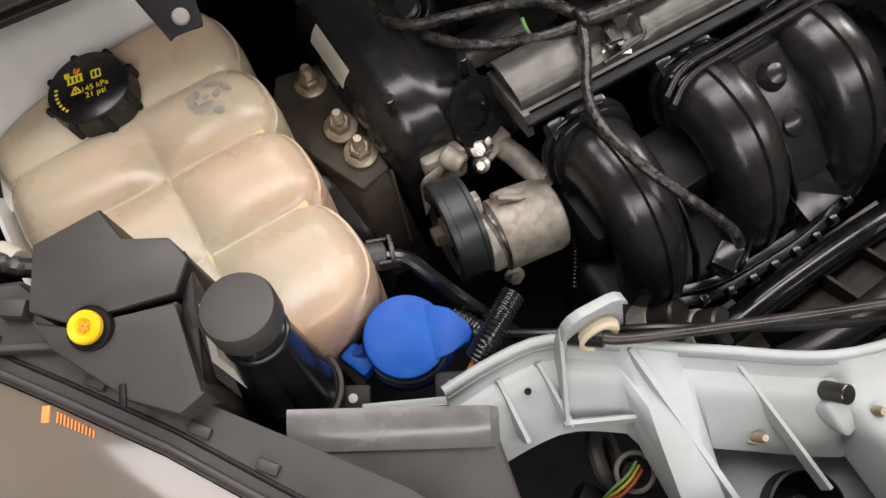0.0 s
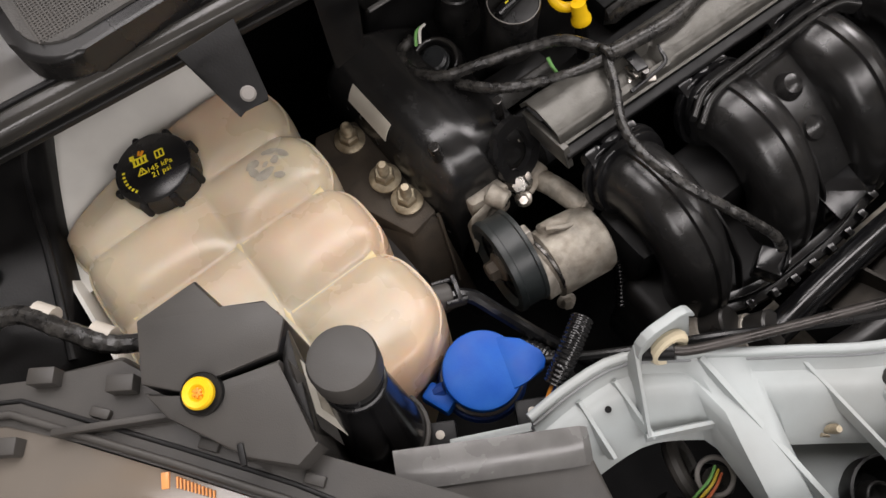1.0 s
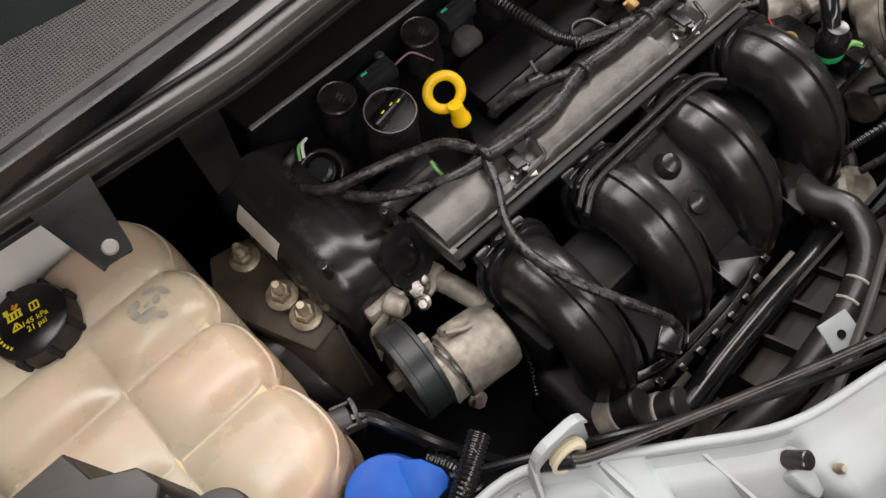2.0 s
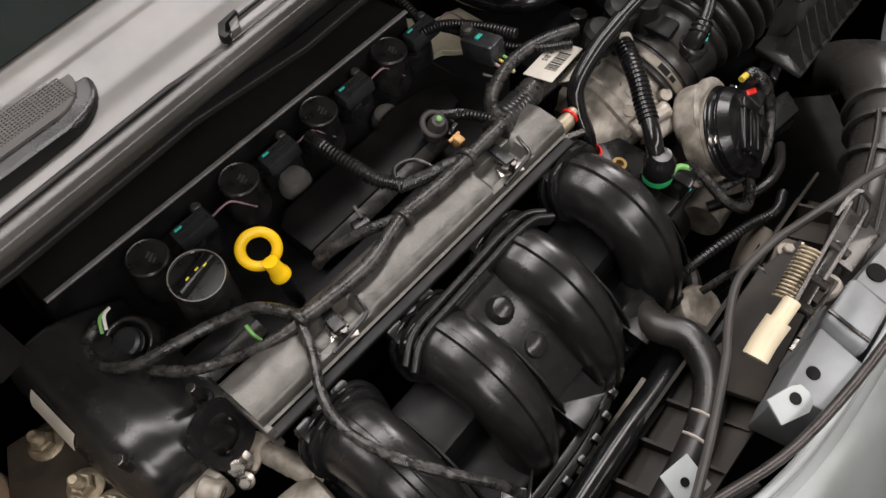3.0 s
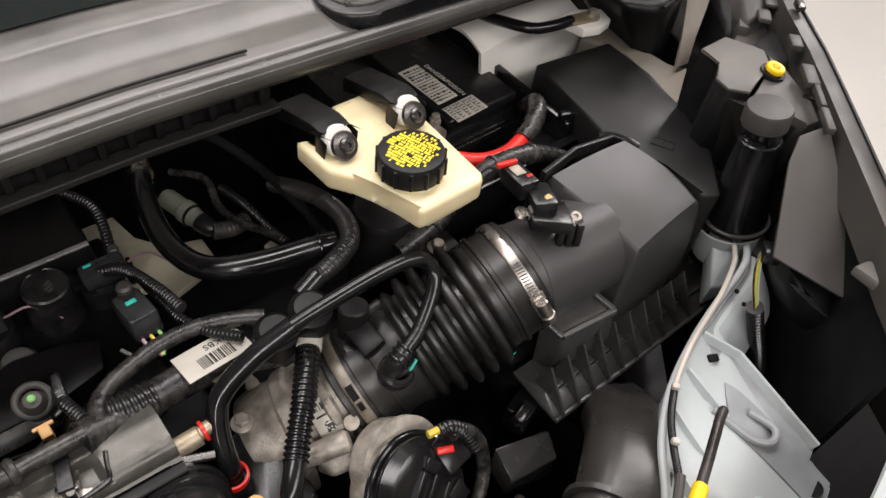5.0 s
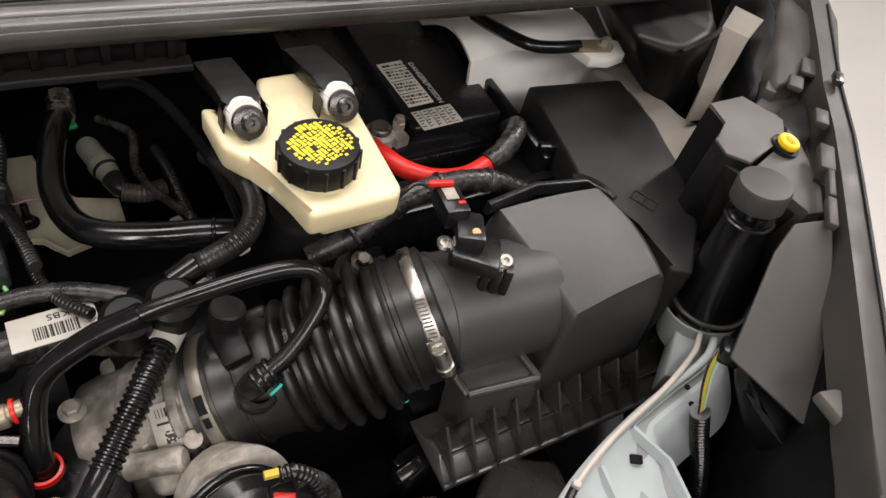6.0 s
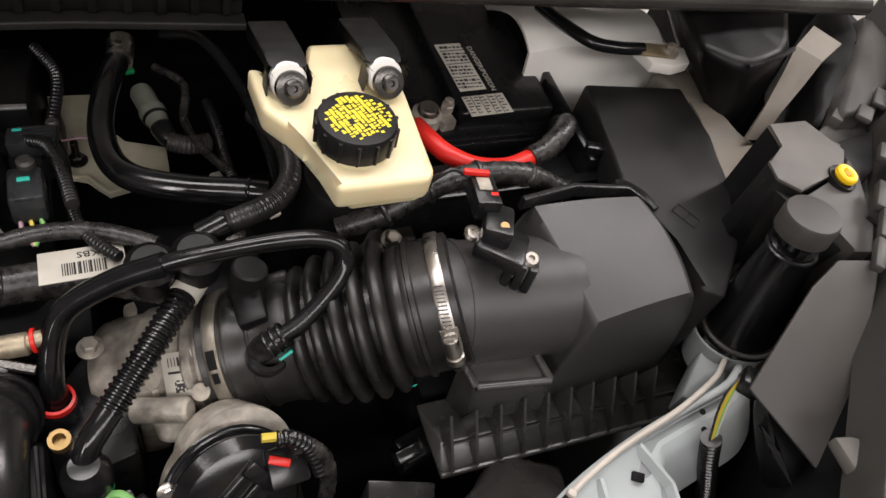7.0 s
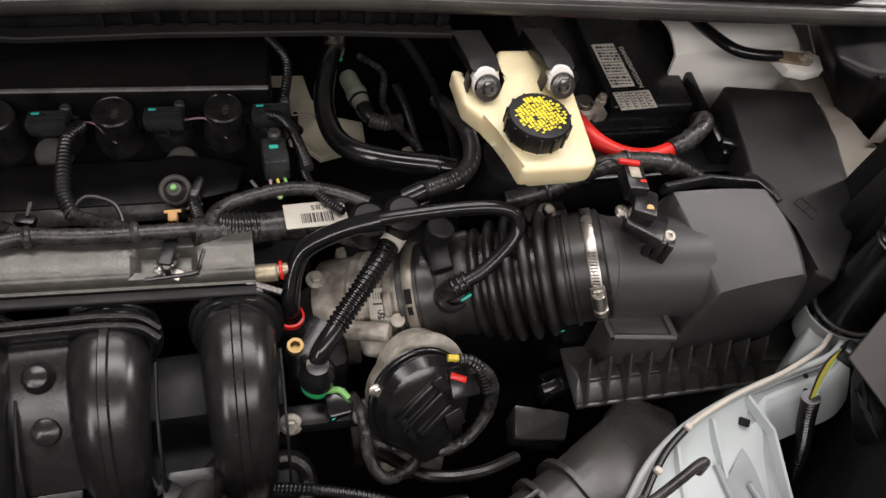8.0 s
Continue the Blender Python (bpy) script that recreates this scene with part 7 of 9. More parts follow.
part("label_wrap", tube(BM(), [(0.1580, 0.0760, 0.7840), (0.1485, 0.0640, 0.7835), (0.1385, 0.0510, 0.7830)], 0.0102, n=16), PAPER, pl, "pale printed sleeve label")
part("plain_end", tube(BM(), [(0.088, -0.011, 0.768), (0.080, -0.020, 0.765), (0.073, -0.028, 0.760), (0.0695, -0.034, 0.752)], 0.0080, n=16), HOSE_GLOSS, pl)
part("quick_coupler", lathe(BM(), (0.0695, -0.041, 0.724), (0, 0.08, 1), [(0, 0), (0.0125, 0), (0.0125, 0.010), (0.0145, 0.011), (0.0145, 0.024), (0.012, 0.028), (0.009, 0.034), (0, 0.035)], 28), BLACK_GLOSS, pl)
part("green_collar", lathe(BM(), (0.0695, -0.0415, 0.7265), (0, 0.08, 1), [(0.0115, 0), (0.0134, 0.0005), (0.0134, 0.0050), (0.0115, 0.0055)], 28), GREEN, pl, "green locking collar")
cp = thing("purge_valve_plug", "black plug with pale green lever and teal mark", "connector", (0.085, -0.06, 0.69))
part("body", box(BM(), (0.084, -0.058, 0.717), (0.020, 0.022, 0.028), (10, 0, 8), 0.003), BLACK_GLOSS, cp)
part("lever", tube(BM(), [(0.076, -0.050, 0.731), (0.086, -0.052, 0.734), (0.094, -0.060, 0.730)], 0.0028, n=8), GREEN_WIRE, cp, "pale green lever")
part("mark", box(BM(), (0.082, -0.0695, 0.722), (0.009, 0.0015, 0.004), (10, 0, 28), 0.0004), TEAL, cp)
wire("plug_lead", [(0.094, -0.056, 0.73), (0.103, -0.070, 0.72), (0.106, -0.100, 0.700), (0.118, -0.116, 0.690), (0.140, -0.110, 0.690), (0.152, -0.100, 0.700), (0.165, -0.103, 0.700), (0.188, -0.098, 0.705), (0.205, -0.085, 0.725), (0.208, -0.070, 0.75), (0.196, -0.060, 0.765), (0.186, -0.060, 0.767)], 0.0052, TAPE, "taped black lead looping under the throttle motor", n=10, lump=0.25)
wire("plug_branch", [(0.105, -0.085, 0.705), (0.128, -0.094, 0.702), (0.148, -0.098, 0.701)], 0.0055, TAPE, "taped branch of the throttle lead", n=10, lump=0.3)
wire("motor_lead", [(0.176, -0.057, 0.778), (0.186, -0.058, 0.776), (0.197, -0.062, 0.764), (0.204, -0.072, 0.745)], 0.0045, BLACK_SATIN, "corrugated lead at the throttle motor plug", n=10, ribs=0.001, pitch=0.004)
bm = tube(BM(), [(0.168, -0.055, 0.780), (0.176, -0.056, 0.7795), (0.182, -0.0565, 0.778)], 0.003, n=8)
solo("yellow_tape", bm, YELLOW_WIRE, "twist of yellow tape on the motor lead", "tape")

# ---- air box ----
air = thing("air_filter_box", "black grained plastic air filter box with ribbed lower half", "air filter box", (0.41, 0.0, 0.66))
t0, t1 = Vector((0.290, 0.0108, 0.7865)), Vector((0.400, 0.0040, 0.7830))
d = (t1 - t0).normalized()
part("outlet_tube", lathe(BM(), t0, d, [(0.0, 0.0), (0.0445, 0.0), (0.0455, 0.022), (0.0462, 0.0225), (0.0462, 0.027), (0.0450, 0.0275), (0.0440, 0.050), (0.0445, 0.075), (0.0450, 0.112), (0, 0.112)], 96), GRAIN, air)


TOP = ((0.3985, -0.0420, 0.8160), (0.4740, -0.0385, 0.8265), (0.4700, 0.0440, 0.8360), (0.3830, 0.0500, 0.8330))


def hood(u, v):
    """The crowned lid: u from its inner to its outer side, v from front to back; the rims fold down into the walls."""
    U, V = min(1, max(0, u * 1.2 - 0.1)), min(1, max(0, v * 1.2 - 0.1))
    f, r, br, bl = (Vector(p) for p in TOP)
    p = f.lerp(r, U).lerp(bl.lerp(br, U), V)
    p.z += 0.0025 * math.sin(math.pi * U) + 0.0012 * math.sin(math.pi * V)
    p.x += 0.006 * math.sin(math.pi * V) * U
    du = (u * 1.2 - 0.1 - U) / 0.1
    dv = (v * 1.2 - 0.1 - V) / 0.1
    m = max(abs(du), abs(dv))
    if m > 0:
        du, dv = du * m / math.hypot(du, dv), dv * m / math.hypot(du, dv)
    p.x += (0.012 if du < 0 else 0.034) * math.sin(du * math.pi / 2)
    p.y += (0.007 if dv < 0 else 0.014) * math.sin(dv * math.pi / 2)
    p.z -= 0.128 * (1 - math.cos(m * math.pi / 2)) ** 0.8
    return p


part("lid_crown", sheet(BM(), hood, 96, 96, 0.003), GRAIN, air, sharp=1.0)
bm = BM()
hull(bm, [(0.312, -0.026, 0.7690), (0.3690, -0.0300, 0.7690), (0.3757, -0.0552, 0.7620), (0.3180, -0.0475, 0.7620), (0.314, -0.03, 0.70), (0.374, -0.030, 0.70), (0.384, -0.060, 0.72), (0.323, -0.055, 0.72)], 0.003, 3)
part("side_ledge", bm, FLANGE, air)
bm = BM()
hull(bm, [(0.290, -0.030, 0.712), (0.535, -0.030, 0.712), (0.530, -0.066, 0.712), (0.300, -0.062, 0.712), (0.296, -0.0815, 0.699), (0.525, -0.0835, 0.699), (0.296, -0.0815, 0.694), (0.525, -0.0835, 0.694), (0.30, -0.03, 0.694), (0.53, -0.03, 0.694)], 0.0012)
part("lower_flange", bm, FLANGE, air)
for i in range(10):
    x = 0.303 + 0.0197 * i
    rb = hull(BM(), [(x - 0.004, -0.058, 0.748), (x - 0.0020, -0.058, 0.748), (x, -0.0835, 0.7030), (x + 0.0022, -0.0835, 0.7030), (x - 0.003, -0.046, 0.700), (x, -0.046, 0.700), (x, -0.0815, 0.699), (x + 0.0015, -0.0815, 0.699)], 0)
    part("flange_rib", rb, FLANGE, air)
part("flange_seam", rod(BM(), (0.300, -0.066, 0.7125), (0.530, -0.069, 0.7125), 0.0010, n=8), GRAIN, air)
part("flange_edge", rod(BM(), (0.296, -0.0820, 0.6975), (0.525, -0.0840, 0.6975), 0.0026, n=10), FLANGE, air)
for p, q in (((0.3185, -0.0475, 0.7635), (0.3755, -0.0550, 0.7635)), ((0.3130, -0.0270, 0.7700), (0.3690, -0.0305, 0.7700)), ((0.3690, -0.0305, 0.7700), (0.3755, -0.0550, 0.7635)), ((0.3130, -0.0270, 0.7700), (0.3185, -0.0475, 0.7635))):
    part("ledge_edge", rod(BM(), p, q, 0.0032, n=14), FLANGE, air)
bm = BM()
box(bm, (0.41, 0.0, 0.64), (0.22, 0.11, 0.12), bev=0.01)
part("lower_half", bm, BLACK_MATT, air)
bm = BM()
sweep(bm, [(0.372, 0.052, 0.836), (0.420, 0.060, 0.834), (0.47, 0.058, 0.826), (0.492, 0.045, 0.815)], round_section(0.005, 0.012))
part("rear_seam", bm, BLACK_SATIN, air)

maf = thing("air_flow_sensor", "black air flow sensor with two screws and red locked plug", "sensor", (0.335, 0.01, 0.84))
part("body", box(BM(), (0.336, 0.010, 0.8515), (0.034, 0.034, 0.012), (-12, 4, -38), 0.003), BLACK_SATIN, maf)
part("tower", box(BM(), (0.334, 0.020, 0.862), (0.020, 0.030, 0.014), (-10, 0, -28), 0.003), BLACK_SATIN, maf)
bm = BM()
for k in (-0.010, 0.0, 0.010):
    box(bm, (0.345 + k * 0.6, -0.008 - k * 0.4, 0.842), (0.006, 0.010, 0.022), (-10, 0, -38), 0.002)
part("skirt", bm, BLACK_SATIN, maf)
for p in ((0.3205, 0.024, 0.850), (0.3515, -0.004, 0.8515)):
    part("torx_screw", lathe(BM(), p, (0, -0.25, 1), [(0, 0), (0.0062, 0), (0.0062, 0.002), (0.0045, 0.004), (0.0022, 0.004), (0.0018, 0.002), (0, 0.002)], 20), STEEL, maf, "plated screw")
part("pale_plug", lathe(BM(), (0.334, 0.013, 0.8695), (0, -0.25, 1), [(0, 0), (0.0034, 0), (0.003, 0.0012), (0, 0.0012)], 14), TAN, maf)
pg = part("plug", box(BM(), (0.331, 0.042, 0.866), (0.017, 0.030, 0.016), (-8, 0, -10), 0.002), BLACK_SATIN, maf)
part("red_lock", box(BM(), (0.329, 0.056, 0.8745), (0.018, 0.004, 0.004), (-8, 0, -14), 0.001), RED, pg)
part("white_tag", box(BM(), (0.331, 0.046, 0.8742), (0.009, 0.012, 0.0008), (-8, 0, -10), 0.0002), INK_GREY, pg, "grey printed tag")
part("red_dot", box(BM(), (0.3345, 0.036, 0.8745), (0.005, 0.003, 0.002), (-8, 0, -10), 0.0005), RED, pg)
part("lead", tube(BM(), [(0.328, 0.058, 0.866), (0.318, 0.066, 0.868), (0.308, 0.066, 0.862), (0.298, 0.066, 0.85)], 0.0014, n=8), BLACK_SATIN, maf)
moved((0.0, 0.0020, -0.0060), maf)
th = thing("taped_harness", "grey taped harness behind the air box", "wiring harness", (0.35, 0.08, 0.80))
TH = [(0.25, 0.075, 0.80), (0.285, 0.075, 0.812), (0.318, 0.080, 0.828), (0.355, 0.083, 0.836), (0.400, 0.082, 0.830), (0.440, 0.075, 0.81)]
TH = [(x, y + 0.010, z - 0.012) for x, y, z in TH]
part("trunk", tube(BM(), TH, 0.0085, n=14, lump=0.3), TAPE, th)
for p, q in zip(TH[1:5], TH[2:]):
    part("tape_wrap", torus(BM(), p, Vector(q) - Vector(p), 0.0085, 0.0022, 18, 8), TAPE, th)

# snorkel duct
duct = thing("air_duct", "dusty black plastic air duct running to the front", "air duct", (0.25, -0.15, 0.70))
P = smooth_path([(0.395, -0.062, 0.610), (0.368, -0.098, 0.660), (0.334, -0.128, 0.708), (0.288, -0.155, 0.740), (0.245, -0.179, 0.746), (0.205, -0.196, 0.745), (0.160, -0.210, 0.736), (0.122, -0.224, 0.716), (0.100, -0.232, 0.69)], 6)
part("pipe", sweep(BM(), P, round_section(0.072, 0.056, 0.46, 7)), DUCT, duct, sharp=1.0)
bm = BM()
for k in (23, 27, 32):
    p, t = P[k], (P[k + 1] - P[k - 1])
    sec = round_section(0.084, 0.062, 0.44, 6)
    sweep(bm, [p - t.normalized() * 0.0022, p + t.normalized() * 0.0022], sec)
part("band_rib", bm, DUCT, duct)
bm = BM()
for o in (-0.022, -0.006, 0.010, 0.026):
    L2 = []
    for k in range(27, len(P) - 3):
        t = (P[k + 1] - P[k - 1]).normalized()
        x_ = t.cross(Vector((0, 0, 1))).normalized()
        L2.append(P[k] + x_ * o + x_.cross(t) * 0.0275)
    sweep(bm, L2, round_section(0.004, 0.006))
part("long_rib", bm, DUCT, duct)
bm = BM()
hull(bm, [(0.250, -0.062, 0.670), (0.300, -0.078, 0.672), (0.292, -0.100, 0.662), (0.245, -0.092, 0.660), (0.25, -0.062, 0.63), (0.30, -0.078, 0.63), (0.29, -0.10, 0.63), (0.245, -0.09, 0.63)], 0.002)
solo("air_box_bracket", bm, FLANGE, "black bracket foot below the air box", "bracket")
bm = BM()
box(bm, (0.292, -0.052, 0.682), (0.040, 0.022, 0.030), (0, 0, 15), 0.003)
box(bm, (0.275, -0.060, 0.700), (0.020, 0.010, 0.016), (20, 0, 15), 0.002)
solo("air_box_latch", bm, BLACK_GLOSS, "black latch block at the air box corner", "latch")

# ---- brake fluid reservoir ----
res = thing("brake_fluid_reservoir", "cream plastic brake fluid reservoir with black screw cap", "brake reservoir", (0.25, 0.1, 0.82))
bm = BM()
prism(bm, [(0.228, 0.042), (0.286, 0.042), (0.292, 0.049), (0.295, 0.122), (0.288, 0.150), (0.272, 0.172), (0.240, 0.172), (0.232, 0.140), (0.224, 0.114), (0.214, 0.106), (0.206, 0.120), (0.206, 0.148), (0.196, 0.152), (0.198, 0.112), (0.208, 0.098), (0.222, 0.086)], 0.8665, 0.8860, bev=0.004, seg=3)
part("upper_body", bm, RESERVOIR, res)
bm = BM()
hull(bm, [(0.234, 0.045, 0.870), (0.288, 0.046, 0.870), (0.291, 0.12, 0.870), (0.226, 0.10, 0.870), (0.240, 0.047, 0.8580), (0.286, 0.048, 0.8580), (0.287, 0.12, 0.8580), (0.232, 0.10, 0.8580)], 0.003, 3)
part("lower_body", bm, RESERVOIR, res)
c, d = Vector((0.2475, 0.0790, 0.884)), Vector((0, 0.05, 1)).normalized()
part("neck", lathe(BM(), c, d, [(0, 0), (0.024, 0), (0.024, 0.008), (0, 0.008)], 36), RESERVOIR, res)
cap = part("screw_cap", lathe(BM(), c + d * 0.004, d, [(0, 0), (0.0245, 0), (0.0250, 0.002), (0.0250, 0.015), (0.0238, 0.0172), (0.021, 0.0180), (0, 0.0180)], 60), COVER, res, "black fluted cap with yellow warning print")
bm = BM()
R = axes(d)
for i in range(14):
    a = 2 * math.pi * i / 14
    p = c + R @ Vector((0.0250 * math.cos(a), 0.0250 * math.sin(a), 0.005))
    rod(bm, p, p + d * 0.0145, 0.0014, n=8)
part("grip_rib", bm, COVER, cap)
M0 = Matrix.Translation(c + d * 0.0222) @ R.to_4x4()
back = M0.to_3x3().inverted() @ Vector((0, 1, 0))
turn = math.degrees(math.atan2(back.y, back.x)) - 90
# dense yellow print that cannot be read: word-sized bars in lines
random.seed(12)
bm = BM()
for line in range(13):
    y, x = -0.0186 + 0.0031 * line, -0.020 + random.uniform(0, 0.004)
    while x < 0.020:
        w = random.uniform(0.0007, 0.0020)
        if math.hypot(x + w / 2, y) < 0.0205 - random.uniform(0, 0.004) and random.random() > 0.07:
            t0, t1 = random.choice((0.0008, 0.0012, 0.0013)), random.choice((0.0010, 0.0013))
            prism(bm, [(-w / 2, -t0), (w / 2, -t0), (w / 2, t1), (-w / 2, t1)], 0, 0.00012, M0 @ pose(0, 0, 0, 0, 0, turn + 108) @ pose(x + w / 2, y, 0), 0)
        x += w + random.choice((0.0002, 0.0003, 0.0003, 0.0010))
part("print_line", bm, INK_YELLOW, cap, "dense yellow warning print")


def res_mount(x, y, z):
    ob = thing("reservoir_mount", "black scuttle hook with white bush and torx bolt holding the reservoir", "mount", (x, y, z), group="reservoir mounts")
    n_ = Vector((0.05, -0.80, 0.60)).normalized()
    ly, lz = lip_line(x)
    b = BM()
    hull(b, [(x - 0.0125, y + 0.016, z + 0.004), (x + 0.0125, y + 0.016, z + 0.004), (x - 0.0135, ly + 0.016, z - 0.018), (x + 0.0135, ly + 0.016, z - 0.018), (x - 0.0125, y + 0.003, z + 0.013), (x + 0.0125, y + 0.003, z + 0.013), (x - 0.0135, ly + 0.016, z - 0.002), (x + 0.0135, ly + 0.016, z - 0.002), (x - 0.013, y + 0.020, z + 0.0125), (x + 0.013, y + 0.020, z + 0.0125)], 0.002)
    for s in (-1, 1):
        hull(b, [(x + s * 0.0135, y + 0.012, z + 0.010), (x + s * 0.0135, y + 0.012, z + 0.010), (x + s * 0.0135, y - 0.004, z + 0.010), (x + s * 0.0135, y - 0.004, z + 0.010), (x + s * 0.015, y + 0.002, z - 0.018), (x + s * 0.013, y + 0.002, z - 0.018), (x + s * 0.015, y + 0.010, z - 0.018), (x + s * 0.013, y + 0.010, z - 0.018)], 0.0006)
    part("hook", b, OLD_BLACK, ob)
    c_ = Vector((x, y, z))
    part("bush", lathe(BM(), c_ + Vector((-0.0008, 0.003, 0.0032)), n_, [(0, -0.004), (0.0112, -0.004), (0.0118, 0.0), (0.0118, 0.004), (0.0105, 0.0058), (0, 0.0058)], 30), WHITE, ob, "white nylon bush")
    w_ = part("washer", lathe(BM(), c_ + n_ * 0.0055, n_, [(0, 0), (0.0108, 0), (0.0110, 0.001), (0.0102, 0.003), (0.0066, 0.0042), (0, 0.0042)], 30), DARK_STEEL, ob, "dark steel bolt and washer")
    part("torx_bolt", lathe(BM(), c_ + n_ * 0.0085, n_, [(0, 0), (0.0062, 0), (0.0060, 0.003), (0.0045, 0.0045), (0.0022, 0.0045), (0.0018, 0.002), (0, 0.002)], 18), DARK_STEEL, w_)
    return ob


res_mount(0.2165, 0.1235, 0.8920)
res_mount(0.2795, 0.1225, 0.8930)

# ---- battery ----
bat = thing("car_battery", "black car battery with white warning labels", "battery", (0.4, 0.26, 0.62))
part("case", box(BM(), (0.395, 0.255, 0.71), (0.160, 0.205, 0.17), bev=0.004), BLACK_SATIN, bat)
part("deck", box(BM(), (0.425, 0.262, 0.800), (0.092, 0.190, 0.024), bev=0.004, seg=3), BLACK_SATIN, bat)
part("front_step", box(BM(), (0.395, 0.160, 0.785), (0.160, 0.02, 0.012), bev=0.003), BLACK_SATIN, bat)
lb1 = part("warning_label", box(BM(), (0.3975, 0.225, 0.8124), (0.026, 0.062, 0.0006), (0, 0, 3), 0.0002), PAPER, bat, "white printed warning label")
lb2 = part("data_label", box(BM(), (0.4055, 0.1755, 0.8124), (0.041, 0.024, 0.0006), (0, 0, 3), 0.0002), PAPER, bat, "white printed data label")
bm = BM()
random.seed(7)
for j in range(13):
    y = 0.198 + 0.0044 * j
    if j % 4 == 3:
        box(bm, (0.3975, y, 0.8128), (0.024, 0.0008, 0.0002), (0, 0, 3), 0)
        continue
    x = 0.3865
    while x < 0.4080:
        w = random.uniform(0.0010, 0.0042)
        box(bm, (x + w / 2, y, 0.8128), (w, random.choice((0.0012, 0.0020, 0.0030)), 0.0002), (0, 0, 3), 0)
        x += w + random.uniform(0.0006, 0.0016)
part("warning_print", bm, INK, lb1)
bm = BM()
for i in range(4):
    box(bm, (0.3935 + 0.008 * i, 0.1755, 0.8128), (0.0006, 0.022, 0.0002), (0, 0, 3), 0)
for i in range(5):
    for k in range(6):
        box(bm, (0.3885 + 0.008 * i + random.uniform(-0.0012, 0.0012), 0.1665 + 0.0036 * k, 0.8128), (random.uniform(0.002, 0.005), 0.0011, 0.0002), (0, 0, 3), 0)
part("data_print", bm, INK, lb2)
letters("deck_text", "DANGER/POISON", 0.0075, pose(0.4175, 0.222, 0.8123, 0, 0, -87), PAPER, bat)
post = part("terminal", lathe(BM(), (0.352, 0.178, 0.79), (0, 0, 1), [(0, 0), (0.011, 0), (0.0095, 0.020), (0.008, 0.022), (0, 0.022)], 24), STEEL, bat)
bm = BM()
lathe(bm, (0.352, 0.178, 0.794), (0, 0, 1), [(0.009, 0), (0.0135, 0), (0.0135, 0.011), (0.0105, 0.013), (0.009, 0.013)], 24)
box(bm, (0.367, 0.172, 0.800), (0.014, 0.016, 0.011), (0, 0, 10), 0.002)
rod(bm, (0.368, 0.176, 0.798), (0.369, 0.178, 0.819), 0.0042, n=10)
bolt(bm, (0.369, 0.178, 0.806), (0, 0, 1), 0.006, False)
clamp = part("terminal_clamp", bm, ALLOY, bat, "grey lead terminal clamp")
moved((0.006, 0.014, -0.014), bat)
trayb = thing("battery_tray", "black plastic battery tray with a raised front rim", "battery tray", (0.4, 0.2, 0.6))
part("front_wall", box(BM(), (0.392, 0.108, 0.735), (0.190, 0.006, 0.10), (-4, 0, 0), 0.002), BLACK_SATIN, trayb)
part("front_rim", box(BM(), (0.392, 0.106, 0.7865), (0.190, 0.010, 0.005), (0, 0, 0), 0.0015), BLACK_GLOSS, trayb)
part("side_wall", hull(BM(), [(0.478, 0.112, 0.802), (0.486, 0.112, 0.802), (0.490, 0.275, 0.802), (0.482, 0.275, 0.802), (0.478, 0.112, 0.68), (0.486, 0.112, 0.68), (0.490, 0.275, 0.68), (0.482, 0.275, 0.68)], 0.002), BLACK_GLOSS, trayb)
part("mid_ledge", box(BM(), (0.392, 0.130, 0.772), (0.180, 0.035, 0.006), bev=0.002), BLACK_SATIN, trayb)
part("corner_clip", box(BM(), (0.484, 0.120, 0.806), (0.018, 0.009, 0.010), (0, 0, -20), 0.002), BLACK_GLOSS, trayb)
rc = thing("battery_cable", "thick red battery cable ending in a grey taped sleeve", "cable", (0.39, 0.12, 0.79))
part("red_sheath", tube(BM(), [(0.338, 0.170, 0.800), (0.342, 0.150, 0.804), (0.352, 0.132, 0.804), (0.372, 0.118, 0.803), (0.398, 0.114, 0.803), (0.424, 0.120, 0.805)], 0.0078, n=18, sub=7), RED, rc)
part("taped_sleeve", tube(BM(), [(0.420, 0.119, 0.805), (0.438, 0.125, 0.808), (0.455, 0.136, 0.812), (0.468, 0.150, 0.808), (0.474, 0.165, 0.79)], 0.0092, n=16, lump=0.35), TAPE, rc)

# black cover beside the battery
cov = thing("fuse_box_cover", "flat black plastic cover beside the battery", "cover", (0.57, 0.1, 0.70))
bm = BM()
prism(bm, [(0.500, 0.186), (0.600, 0.173), (0.593, 0.110), (0.580, 0.055), (0.550, -0.003), (0.508, -0.045), (0.492, -0.035), (0.500, 0.011), (0.491, 0.041), (0.482, 0.058), (0.480, 0.076), (0.492, 0.131)], 0.68, 0.820, bev=0.004, seg=3)
part("shell", bm, COVER, cov)
bm = BM()
for x, y, w, h_, r_ in ((0.500, 0.030, 0.022, 0.0010, -62), (0.510, 0.035, 0.022, 0.0010, -62), (0.500, 0.042, 0.011, 0.0010, 28), (0.510, 0.023, 0.011, 0.0010, 28), (0.505, 0.032, 0.011, 0.0010, 28)):
    box(bm, (x + 0.012, y - 0.002, 0.8202), (w, h_, 0.0008), (0, 0, r_), 0)
part("moulded_symbol", bm, BLACK_GLOSS, cov)
part("cable_notch", tube(BM(), [(0.470, 0.071, 0.821), (0.478, 0.067, 0.822), (0.488, 0.054, 0.822), (0.492, 0.040, 0.821)], 0.0035, n=10), BLACK_GLOSS, cov)

